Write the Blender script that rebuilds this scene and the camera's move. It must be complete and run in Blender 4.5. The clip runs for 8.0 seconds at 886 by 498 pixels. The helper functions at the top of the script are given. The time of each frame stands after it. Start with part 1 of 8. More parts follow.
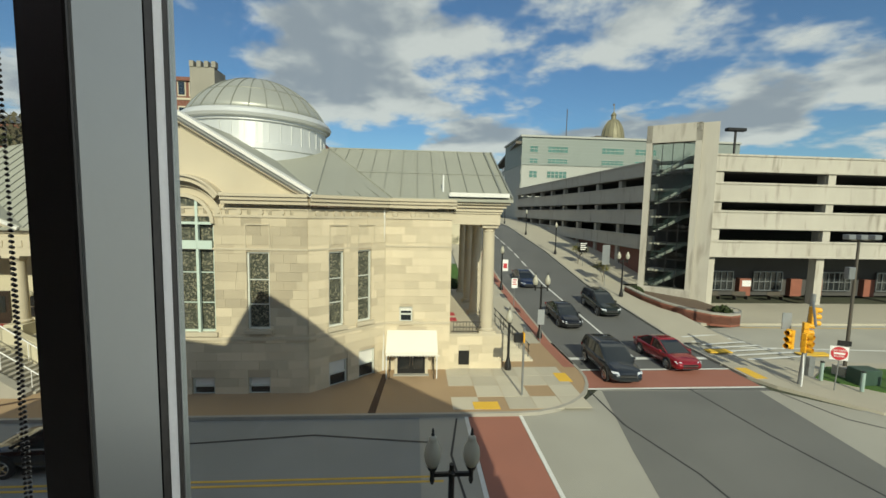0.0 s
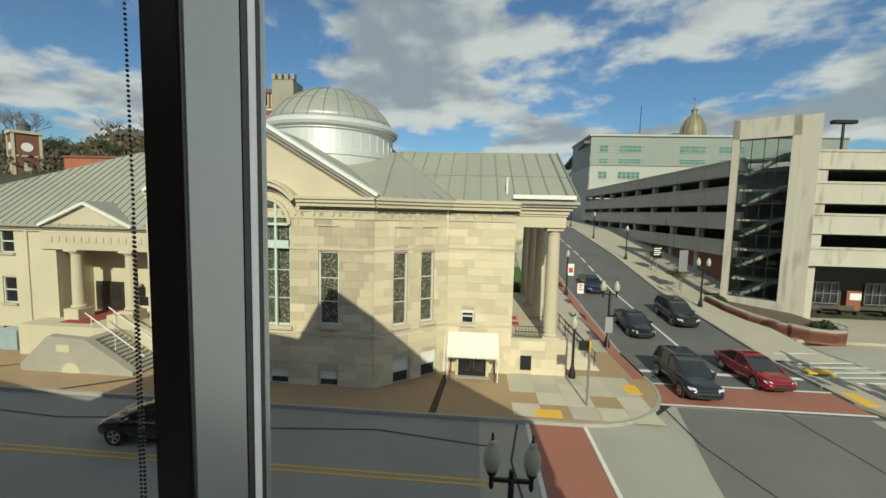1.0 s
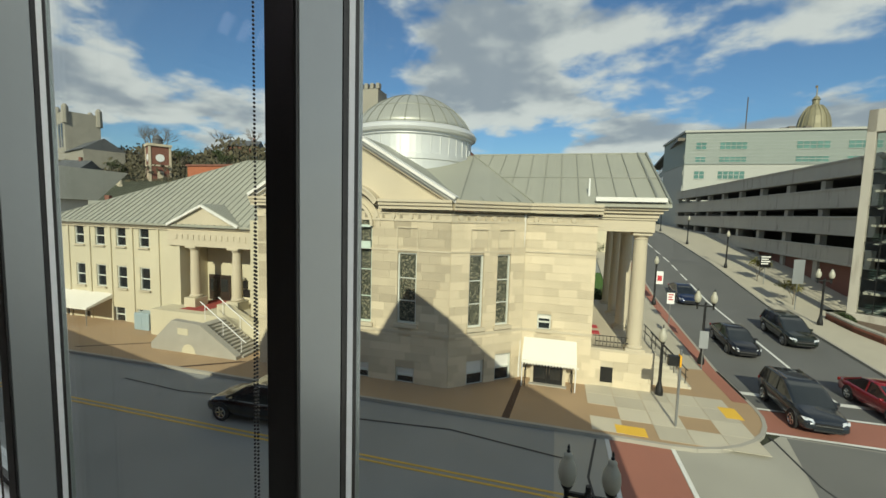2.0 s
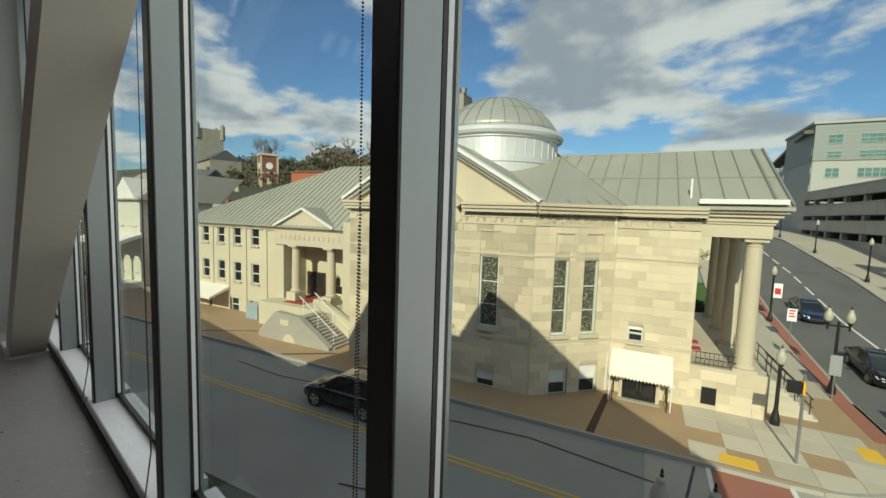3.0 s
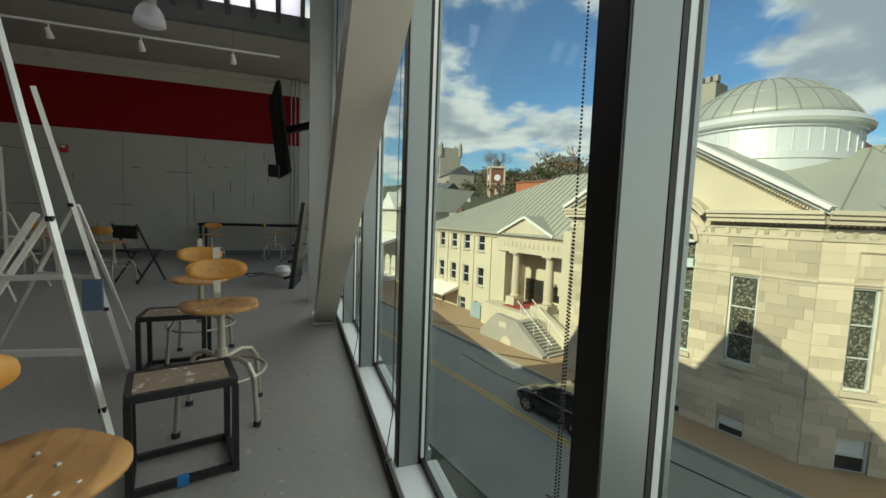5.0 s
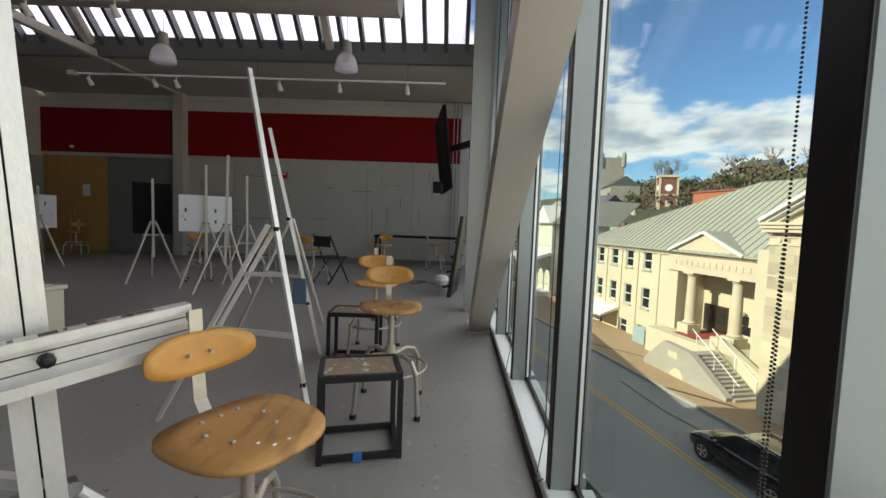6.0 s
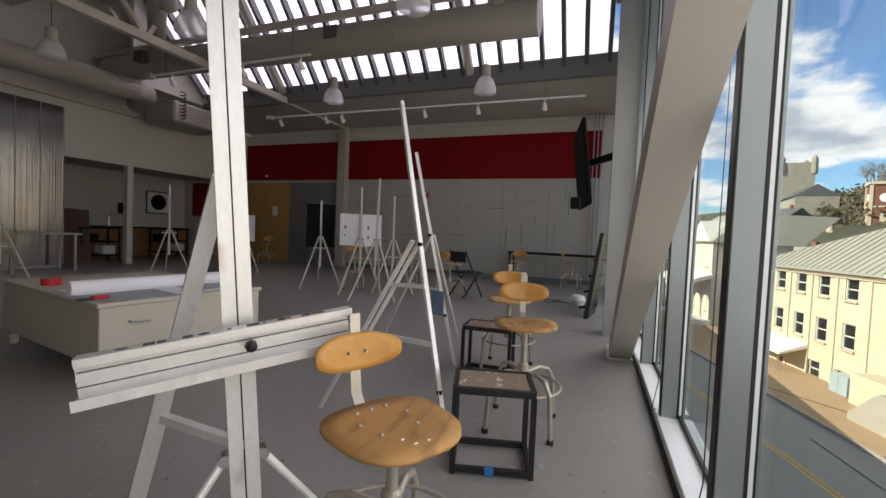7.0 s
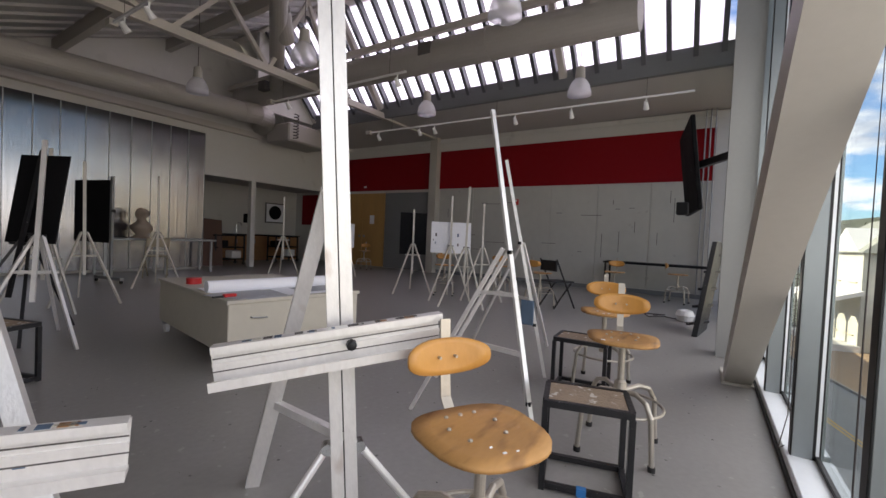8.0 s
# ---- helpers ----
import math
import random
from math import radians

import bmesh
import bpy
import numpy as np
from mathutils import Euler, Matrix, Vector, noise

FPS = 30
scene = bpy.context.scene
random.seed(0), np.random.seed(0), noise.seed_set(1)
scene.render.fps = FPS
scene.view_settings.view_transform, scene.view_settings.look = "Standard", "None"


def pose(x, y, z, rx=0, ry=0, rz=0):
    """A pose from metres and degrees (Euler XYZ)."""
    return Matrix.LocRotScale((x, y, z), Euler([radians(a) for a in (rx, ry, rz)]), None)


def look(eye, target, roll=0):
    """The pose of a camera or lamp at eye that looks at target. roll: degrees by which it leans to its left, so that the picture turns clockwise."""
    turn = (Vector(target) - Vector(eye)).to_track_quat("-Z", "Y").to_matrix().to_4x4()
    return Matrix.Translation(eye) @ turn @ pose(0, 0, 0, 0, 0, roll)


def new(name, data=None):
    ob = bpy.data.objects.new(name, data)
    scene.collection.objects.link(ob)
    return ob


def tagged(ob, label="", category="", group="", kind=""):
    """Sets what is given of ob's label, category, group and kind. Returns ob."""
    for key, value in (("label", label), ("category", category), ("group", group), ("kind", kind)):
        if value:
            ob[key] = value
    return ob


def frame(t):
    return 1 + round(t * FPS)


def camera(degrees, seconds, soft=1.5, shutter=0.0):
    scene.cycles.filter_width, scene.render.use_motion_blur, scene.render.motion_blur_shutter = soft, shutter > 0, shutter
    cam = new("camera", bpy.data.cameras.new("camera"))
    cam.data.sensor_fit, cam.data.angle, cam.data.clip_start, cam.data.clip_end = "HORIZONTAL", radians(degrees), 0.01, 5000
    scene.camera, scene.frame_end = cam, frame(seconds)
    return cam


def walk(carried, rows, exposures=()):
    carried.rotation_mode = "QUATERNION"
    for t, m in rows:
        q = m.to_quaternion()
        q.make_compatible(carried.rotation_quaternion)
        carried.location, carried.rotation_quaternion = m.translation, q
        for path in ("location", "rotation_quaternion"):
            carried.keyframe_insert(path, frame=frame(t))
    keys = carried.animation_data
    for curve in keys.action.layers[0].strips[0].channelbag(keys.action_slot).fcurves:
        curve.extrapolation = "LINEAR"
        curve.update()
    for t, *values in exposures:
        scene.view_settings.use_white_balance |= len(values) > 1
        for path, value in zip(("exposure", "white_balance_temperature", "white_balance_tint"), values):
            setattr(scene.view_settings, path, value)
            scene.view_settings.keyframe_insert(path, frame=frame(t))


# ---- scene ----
cam = camera(94.37, 8.0)
# seconds, x, y, z, and the turn in degrees
PATH = [
    (0.0, 0.000, -0.000, 1.097, 84.73, -1.27, 9.92),
    (0.5, -0.011, -0.015, 1.096, 84.77, -1.26, 13.95),
    (1.0, -0.001, -0.009, 1.101, 84.83, -1.40, 18.68),
    (1.5, 0.006, -0.020, 1.105, 84.87, -1.50, 23.88),
    (3.0, -0.004, -0.052, 1.108, 84.96, -1.76, 40.82),
    (3.5, 0.005, -0.044, 1.098, 84.97, -1.76, 46.86),
    (4.0, -0.005, -0.038, 1.113, 84.90, -1.91, 53.49),
    (5.5, 0.002, -0.050, 1.099, 85.62, -2.04, 81.26),
    (6.0, 0.005, -0.059, 1.096, 86.32, -2.13, 92.10),
    (6.5, 0.021, -0.063, 1.099, 87.13, -2.30, 102.07),
    (7.0, 0.030, -0.068, 1.096, 87.87, -2.46, 110.55),
    (7.5, 0.034, -0.067, 1.096, 88.28, -2.57, 117.45),
    (8.0, 0.041, -0.067, 1.096, 88.40, -2.64, 122.93),
]
# seconds, stops, and the white balance in kelvin and tint
EXPOSURES = [(0.0, 0.06, 6500, 10), (3.0, 0.10, 6500, 8), (4.2, 0.15, 6500, 4), (5.5, 0.44, 6500, 0), (6.0, 0.64, 6450, 9), (6.5, 0.74, 6500, 14), (7.0, 0.82, 6550, 18), (8.0, 1.10, 6350, 20)]
walk(cam, [(t, pose(x, y, z, rx, ry, rz)) for t, x, y, z, rx, ry, rz in PATH], EXPOSURES)

# ---- world, sun and large lights ----
SUN_FROM = Vector((1.097, -3.36, 1.98)).normalized()
elev = math.asin(SUN_FROM.z)
world = bpy.data.worlds.new("sky")
scene.world = world
world.use_nodes = True
wn, wl = world.node_tree.nodes, world.node_tree.links
sky = wn.new("ShaderNodeTexSky")
sky.sky_type = "NISHITA"
sky.sun_disc = False
sky.sun_elevation = elev
sky.sun_rotation = math.atan2(SUN_FROM.x, SUN_FROM.y)
sky.air_density, sky.dust_density, sky.ozone_density = 1.2, 0.1, 4.0
# broken cumulus over the whole sky, laid out on a flat layer high above
coord = wn.new("ShaderNodeTexCoord")
sep = wn.new("ShaderNodeSeparateXYZ")
wl.new(coord.outputs["Generated"], sep.inputs[0])


def wmath(op, a, b=None):
    n = wn.new("ShaderNodeMath")
    n.operation = op
    for k, v in enumerate((a, b)):
        if v is None:
            continue
        if isinstance(v, (int, float)):
            n.inputs[k].default_value = v
        else:
            wl.new(v, n.inputs[k])
    return n.outputs[0]


zz = wmath("ADD", wmath("MAXIMUM", sep.outputs[2], 0.0), 0.20)
comb = wn.new("ShaderNodeCombineXYZ")
wl.new(wmath("DIVIDE", sep.outputs[0], zz), comb.inputs[0])
wl.new(wmath("DIVIDE", sep.outputs[1], zz), comb.inputs[1])


def cloud_noise(scale, detail, offset, rough=0.55):
    mp = wn.new("ShaderNodeMapping")
    mp.inputs["Location"].default_value = offset
    wl.new(comb.outputs[0], mp.inputs[0])
    n = wn.new("ShaderNodeTexNoise")
    n.inputs["Scale"].default_value = scale
    n.inputs["Detail"].default_value = detail
    n.inputs["Roughness"].default_value = rough
    wl.new(mp.outputs[0], n.inputs[0])
    return n.outputs[0]


def wramp(fac, a, b):
    r = wn.new("ShaderNodeMapRange")
    r.interpolation_type = "SMOOTHSTEP"
    r.inputs[1].default_value, r.inputs[2].default_value = a, b
    wl.new(fac, r.inputs[0])
    return r.outputs[0]


cn = cloud_noise(1.25, 10.0, (3.4, 1.7, 0.0), 0.56)
cover = wramp(cn, 0.455, 0.545)
shade = wramp(cloud_noise(1.25, 8.0, (3.42, 1.84, 0.0), 0.54), 0.50, 0.63)
cloud = wn.new("ShaderNodeMix")
cloud.data_type = "RGBA"
cloud.inputs["A"].default_value = (9.8, 9.7, 9.4, 1)
cloud.inputs["B"].default_value = (4.6, 5.0, 5.6, 1)
wl.new(shade, cloud.inputs["Factor"])
skymix = wn.new("ShaderNodeMix")
skymix.data_type = "RGBA"
wl.new(wmath("ADD", wmath("MULTIPLY", cover, 0.90), 0.03), skymix.inputs["Factor"])
blue = wn.new("ShaderNodeVectorMath")
blue.operation = "MULTIPLY"
blue.inputs[1].default_value = (0.85, 1.10, 1.30)
wl.new(sky.outputs[0], blue.inputs[0])
wl.new(blue.outputs[0], skymix.inputs["A"])
wl.new(cloud.outputs["Result"], skymix.inputs["B"])
wn["Background"].inputs[1].default_value = 0.074
wl.new(skymix.outputs["Result"], wn["Background"].inputs[0])

sun_data = bpy.data.lights.new("sun", "SUN")
sun_data.energy, sun_data.angle, sun_data.color = 4.7, radians(0.5), (1.0, 0.91, 0.72)
sun = new("sun", sun_data)
sun.matrix_world = look(SUN_FROM * 50, (0, 0, 0))

# daylight through the glazed roof light and the window wall
def area(name, m, sx, sy, watts, colour):
    d = bpy.data.lights.new(name, "AREA")
    d.shape, d.size, d.size_y, d.energy, d.color = "RECTANGLE", sx, sy, watts, colour
    ob = new(name, d)
    ob.matrix_world = m
    return ob


SKY_LO, SKY_HI = Vector((-8.0, 0, 4.35)), Vector((-6.35, 0, 6.20))
mid = (SKY_LO + SKY_HI) / 2 + Vector((-0.33, -4.95, 0.30))
area("skylight_daylight", look(mid, mid + Vector((SKY_HI.z - SKY_LO.z, 0, SKY_LO.x - SKY_HI.x))), 9.8, 2.4, 225, (1.0, 0.93, 0.91))
area("window_daylight", look((-2.4, 0.85, 1.7), (-2.4, -3.0, 1.2)), 9.0, 2.6, 84, (1.0, 0.93, 0.87))

# ---- materials ----
MATS = {}


def mat(name, col, rough=0.6, metal=0.0, var=0.12, scale=1.5, fine=30.0, bump=0.15, obj=0.0, island=0.0, spec=0.5, spots=None, stretch=(1, 1, 1), coat=0.0):
    """A Principled surface with two scales of tone, fine relief, and tone by piece."""
    if name in MATS:
        return MATS[name]
    m = bpy.data.materials.new(name)
    m.use_nodes = True
    n, l = m.node_tree.nodes, m.node_tree.links
    p = n["Principled BSDF"]
    p.inputs["Metallic"].default_value = metal
    p.inputs["Specular IOR Level"].default_value = spec
    p.inputs["Coat Weight"].default_value = coat
    geo = n.new("ShaderNodeNewGeometry")
    mp = n.new("ShaderNodeMapping")
    mp.inputs["Scale"].default_value = stretch
    l.new(geo.outputs["Position"], mp.inputs[0])

    def tex(s, d):
        t = n.new("ShaderNodeTexNoise")
        t.inputs["Scale"].default_value = s
        t.inputs["Detail"].default_value = d
        l.new(mp.outputs[0], t.inputs[0])
        return t.outputs[0]

    def math_(op, a, b):
        k = n.new("ShaderNodeMath")
        k.operation = op
        for i, v in enumerate((a, b)):
            if isinstance(v, (int, float)):
                k.inputs[i].default_value = v
            else:
                l.new(v, k.inputs[i])
        return k.outputs[0]

    big, small = tex(scale, 4.0), tex(fine, 3.0)
    f = math_("ADD", math_("MULTIPLY", math_("SUBTRACT", big, 0.5), 2.4 * var), math_("MULTIPLY", math_("SUBTRACT", small, 0.5), 1.3 * var))
    f = math_("ADD", f, 1.0)
    if obj:
        oi = n.new("ShaderNodeObjectInfo")
        f = math_("ADD", f, math_("MULTIPLY", math_("SUBTRACT", oi.outputs["Random"], 0.5), 2 * obj))
    if island:
        f = math_("ADD", f, math_("MULTIPLY", math_("SUBTRACT", geo.outputs["Random Per Island"], 0.5), 2 * island))
    vm = n.new("ShaderNodeVectorMath")
    vm.operation = "SCALE"
    vm.inputs[0].default_value = col[:3]
    l.new(f, vm.inputs["Scale"])
    out = vm.outputs[0]
    if spots:
        colour, sc, lo, hi = spots
        r = n.new("ShaderNodeMapRange")
        r.inputs[1].default_value, r.inputs[2].default_value = lo, hi
        l.new(tex(sc, 2.0), r.inputs[0])
        mx = n.new("ShaderNodeMix")
        mx.data_type = "RGBA"
        mx.inputs["B"].default_value = (*colour, 1)
        l.new(r.outputs[0], mx.inputs["Factor"])
        l.new(out, mx.inputs["A"])
        out = mx.outputs["Result"]
    l.new(out, p.inputs["Base Color"])
    l.new(math_("ADD", math_("MULTIPLY", math_("SUBTRACT", big, 0.5), 0.35 * rough), rough), p.inputs["Roughness"])
    if bump:
        b = n.new("ShaderNodeBump")
        b.inputs["Strength"].default_value = bump
        b.inputs["Distance"].default_value = 0.02
        l.new(small, b.inputs["Height"])
        l.new(b.outputs[0], p.inputs["Normal"])
    MATS[name] = m
    return m


def glass(name, tint=(0.9, 0.95, 0.93), gloss=1.0):
    """A thin pane: clear, with the mirror sheen of its angle."""
    m = bpy.data.materials.new(name)
    m.use_nodes = True
    n, l = m.node_tree.nodes, m.node_tree.links
    n.remove(n["Principled BSDF"])
    tr, gl, mx, lw = n.new("ShaderNodeBsdfTransparent"), n.new("ShaderNodeBsdfGlossy"), n.new("ShaderNodeMixShader"), n.new("ShaderNodeLayerWeight")
    tr.inputs[0].default_value = (*tint, 1)
    gl.inputs["Roughness"].default_value = 0.02
    lw.inputs["Blend"].default_value = 0.5
    pw, ml, ad = (n.new("ShaderNodeMath") for _ in range(3))
    pw.operation, ml.operation, ad.operation = "POWER", "MULTIPLY", "ADD"
    pw.inputs[1].default_value, ml.inputs[1].default_value, ad.inputs[1].default_value = 5.0, 0.35 * gloss, 0.018 * gloss
    l.new(lw.outputs["Facing"], pw.inputs[0])
    l.new(pw.outputs[0], ml.inputs[0])
    l.new(ml.outputs[0], ad.inputs[0])
    l.new(ad.outputs[0], mx.inputs[0])
    l.new(tr.outputs[0], mx.inputs[1])
    l.new(gl.outputs[0], mx.inputs[2])
    l.new(mx.outputs[0], n["Material Output"].inputs[0])
    return m


def translucent(name, col, mix=0.5, rough=0.35, clear=0.0):
    m = bpy.data.materials.new(name)
    m.use_nodes = True
    n, l = m.node_tree.nodes, m.node_tree.links
    p = n["Principled BSDF"]
    p.inputs["Base Color"].default_value = (*col, 1)
    p.inputs["Roughness"].default_value = rough
    t, mx = n.new("ShaderNodeBsdfTranslucent"), n.new("ShaderNodeMixShader")
    t.inputs[0].default_value = (*col, 1)
    mx.inputs[0].default_value = mix
    l.new(p.outputs[0], mx.inputs[1])
    l.new(t.outputs[0], mx.inputs[2])
    tr, mc = n.new("ShaderNodeBsdfTransparent"), n.new("ShaderNodeMixShader")
    mc.inputs[0].default_value = clear
    l.new(mx.outputs[0], mc.inputs[1])
    l.new(tr.outputs[0], mc.inputs[2])
    l.new(mc.outputs[0], n["Material Output"].inputs[0])
    return m


limestone = mat("limestone", (0.53, 0.455, 0.325), 0.85, var=0.13, scale=0.5, fine=18, obj=0.17, island=0.17, bump=0.3)
limestone_plain = mat("limestone_plain", (0.53, 0.465, 0.345), 0.85, var=0.16, scale=0.4, fine=14, bump=0.3)
cream_stone = mat("cream_stone", (0.55, 0.50, 0.365), 0.85, var=0.12, scale=0.3, fine=10, bump=0.2)
mortar = mat("mortar", (0.48, 0.41, 0.295), 0.9, var=0.1, scale=2)
trim_white = mat("trim_white", (0.72, 0.71, 0.66), 0.6, var=0.08, scale=0.8)
metal_roof = mat("metal_roof", (0.33, 0.33, 0.27), 0.6, 0.1, var=0.10, scale=0.35, fine=3, bump=0.05)
metal_seam = mat("metal_seam", (0.24, 0.245, 0.21), 0.5, 0.25, var=0.1, scale=1)
dome_metal = mat("dome_metal", (0.40, 0.405, 0.36), 0.45, 0.35, var=0.08, scale=0.5, bump=0.05)
dome_white = mat("dome_white", (0.62, 0.63, 0.62), 0.4, 0.3, var=0.06, scale=0.8)
drain_brown = mat("drain_brown", (0.07, 0.038, 0.022), 0.9, var=0.25, scale=2)
stained = mat("stained_glass", (0.055, 0.06, 0.045), 0.3, var=0.9, scale=7.0, fine=16, bump=0.5, spots=((0.26, 0.24, 0.17), 11.0, 0.54, 0.58))
dark_glass = mat("dark_glass", (0.02, 0.024, 0.026), 0.08, var=0.3, scale=0.7, bump=0.0, spec=0.9)
teal_glass = mat("teal_glass", (0.10, 0.22, 0.19), 0.1, var=0.4, scale=0.4, bump=0.0, spec=0.9)
window_paint = mat("window_paint", (0.60, 0.62, 0.56), 0.5, var=0.06)
mint_paint = mat("mint_paint", (0.52, 0.62, 0.55), 0.5, var=0.06)
canvas = mat("canvas", (0.78, 0.75, 0.66), 0.8, var=0.05, scale=2)
asphalt = mat("asphalt", (0.125, 0.125, 0.12), 0.85, var=0.22, scale=0.35, fine=60, bump=0.3)
asphalt_patch = mat("asphalt_patch", (0.165, 0.163, 0.15), 0.85, var=0.2, scale=0.3, fine=50, bump=0.3)
asphalt_old = mat("asphalt_old", (0.37, 0.355, 0.30), 0.9, var=0.18, scale=0.3, fine=50, bump=0.3)
asphalt_mid = mat("asphalt_mid", (0.265, 0.27, 0.255), 0.85, var=0.2, scale=0.3, fine=50, bump=0.3)
crack_tar = mat("crack_tar", (0.035, 0.035, 0.035), 0.7, var=0.2)
concrete_walk = mat("concrete_walk", (0.46, 0.42, 0.33), 0.9, var=0.10, scale=0.8, fine=40, obj=0.10, island=0.1, bump=0.2)
tan_paving = mat("tan_paving", (0.36, 0.25, 0.145), 0.9, var=0.12, scale=0.6, fine=30, obj=0.06, bump=0.3)
kerb_stone = mat("kerb_stone", (0.36, 0.34, 0.29), 0.85, var=0.15, scale=1)
red_paving = mat("red_paving", (0.33, 0.135, 0.095), 0.9, var=0.10, scale=0.8, fine=30)
road_white = mat("road_white", (0.70, 0.70, 0.66), 0.7, var=0.12, scale=3)
road_yellow = mat("road_yellow", (0.62, 0.40, 0.06), 0.7, var=0.15, scale=2)
pad_yellow = mat("pad_yellow", (0.75, 0.46, 0.05), 0.8, var=0.1)
garage_concrete = mat("garage_concrete", (0.45, 0.42, 0.36), 0.85, var=0.14, scale=0.25, fine=4, bump=0.15, stretch=(1, 1, 0.18), spots=((0.25, 0.22, 0.18), 1.6, 0.56, 0.80))
# darkened concrete: the shade inside the garage is put into this colour
garage_shade = mat("garage_shade", (0.075, 0.072, 0.068), 0.9, var=0.2, scale=0.3)
brick_red = mat("brick_red", (0.27, 0.10, 0.065), 0.9, var=0.2, scale=3, fine=25, bump=0.4, obj=0.12, island=0.12)
brick_dark = mat("brick_dark", (0.20, 0.085, 0.06), 0.9, var=0.2, scale=2, fine=20, bump=0.3)
slate = mat("slate", (0.09, 0.095, 0.10), 0.7, var=0.2, scale=0.5, bump=0.3)
office_wall = mat("office_wall", (0.23, 0.265, 0.24), 0.6, var=0.06, scale=0.1, bump=0.05)
office_light = mat("office_light", (0.39, 0.395, 0.36), 0.7, var=0.06, scale=0.1)
gold = mat("gold_leaf", (0.24, 0.22, 0.14), 0.55, 0.2, var=0.2, scale=0.3)
black_iron = mat("black_iron", (0.018, 0.018, 0.018), 0.45, 0.3, var=0.2, scale=6)
steel_grey = mat("steel_grey", (0.33, 0.34, 0.34), 0.45, 0.7, var=0.1, scale=4)
steel_brown = mat("steel_brown", (0.11, 0.095, 0.075), 0.6, 0.3, var=0.1, scale=4)
globe_glass = translucent("globe_glass", (0.62, 0.60, 0.50), 0.35)
signal_yellow = mat("signal_yellow", (0.80, 0.40, 0.02), 0.5, var=0.06)
sign_red = mat("sign_red", (0.50, 0.03, 0.04), 0.5, var=0.05)
sign_white = mat("sign_white", (0.78, 0.78, 0.76), 0.5, var=0.04)
sign_back = mat("sign_back", (0.42, 0.44, 0.45), 0.45, 0.6, var=0.06)
grass_green = mat("grass_green", (0.055, 0.12, 0.02), 0.95, var=0.4, scale=1.5, fine=25, bump=0.6)
hill_green = mat("hill_green", (0.055, 0.06, 0.035), 0.95, var=0.5, scale=0.08, fine=0.6, bump=0.0)
bark = mat("bark", (0.12, 0.095, 0.07), 0.95, var=0.25, scale=3, fine=30, bump=0.5)
twig = mat("twig", (0.17, 0.145, 0.115), 0.95, var=0.2, scale=1)
leaf_new = mat("leaf_new", (0.16, 0.15, 0.025), 0.8, var=0.3, scale=2, island=0.35)
leaf_dark = mat("leaf_dark", (0.045, 0.065, 0.02), 0.9, var=0.3, scale=0.5, island=0.4)
paint_black = mat("paint_black", (0.012, 0.013, 0.015), 0.18, 0.2, var=0.1, scale=2, bump=0, coat=0.6)
paint_navy = mat("paint_navy", (0.012, 0.022, 0.06), 0.2, 0.3, var=0.1, scale=2, bump=0, coat=0.6)
paint_green = mat("paint_green", (0.016, 0.022, 0.018), 0.2, 0.3, var=0.1, scale=2, bump=0, coat=0.6)
paint_slate = mat("paint_slate", (0.030, 0.036, 0.045), 0.22, 0.4, var=0.1, scale=2, bump=0, coat=0.6)
paint_red = mat("paint_red", (0.26, 0.012, 0.02), 0.2, 0.3, var=0.1, scale=2, bump=0, coat=0.6)
rubber = mat("rubber", (0.02, 0.02, 0.02), 0.85, var=0.2, scale=8)
chrome = mat("chrome", (0.6, 0.6, 0.6), 0.2, 1.0, var=0.05, bump=0)
headlight_lens = mat("headlight_lens", (0.7, 0.72, 0.74), 0.1, 0.3, var=0.1, scale=10, bump=0)
tail_lens = mat("tail_lens", (0.35, 0.01, 0.01), 0.2, var=0.1, bump=0)

# ---- helpers of the scene ----
OUT = Matrix.Rotation(radians(14), 4, "Z")     # the street grid outside: s along the street, n away from the window
BASE = {}


def thing(name, label, category, base=(0, 0, 0), out=True, turn=None, group="", kind=""):
    ob = new(name)
    ob.empty_display_size = 0.2
    ob.matrix_basis = (OUT if out else Matrix()) @ Matrix.Translation(base) @ Matrix.Rotation(radians(turn or 0.0), 4, "Z")
    BASE[ob] = (Vector(base) if turn is None else Vector((0, 0, 0)))
    return tagged(ob, label, category, group, kind)


def mesh_of(name, bm, material, smooth=False):
    me = bpy.data.meshes.new(name)
    bmesh.ops.recalc_face_normals(bm, faces=bm.faces)
    bm.to_mesh(me)
    bm.free()
    me.materials.append(material)
    if smooth:
        me.shade_smooth()
    return me


def part(name, bm, material, parent, label="", smooth=False):
    top = parent
    while top.parent:
        top = top.parent
    b = BASE.get(top)
    if b is not None and b.length:
        bmesh.ops.translate(bm, verts=bm.verts, vec=-b)
    me = mesh_of(name, bm, material, smooth)
    ob = new(name, me)
    ob.parent = parent
    return tagged(ob, label)


def solid(name, bm, material, label="", category="", kind="", out=False, group="", smooth=False):
    """A top-level thing or piece of the setting that is one mesh."""
    ob = new(name, mesh_of(name, bm, material, smooth))
    if out:
        ob.matrix_basis = OUT
    return tagged(ob, label, category, group, kind)


def B():
    return bmesh.new()


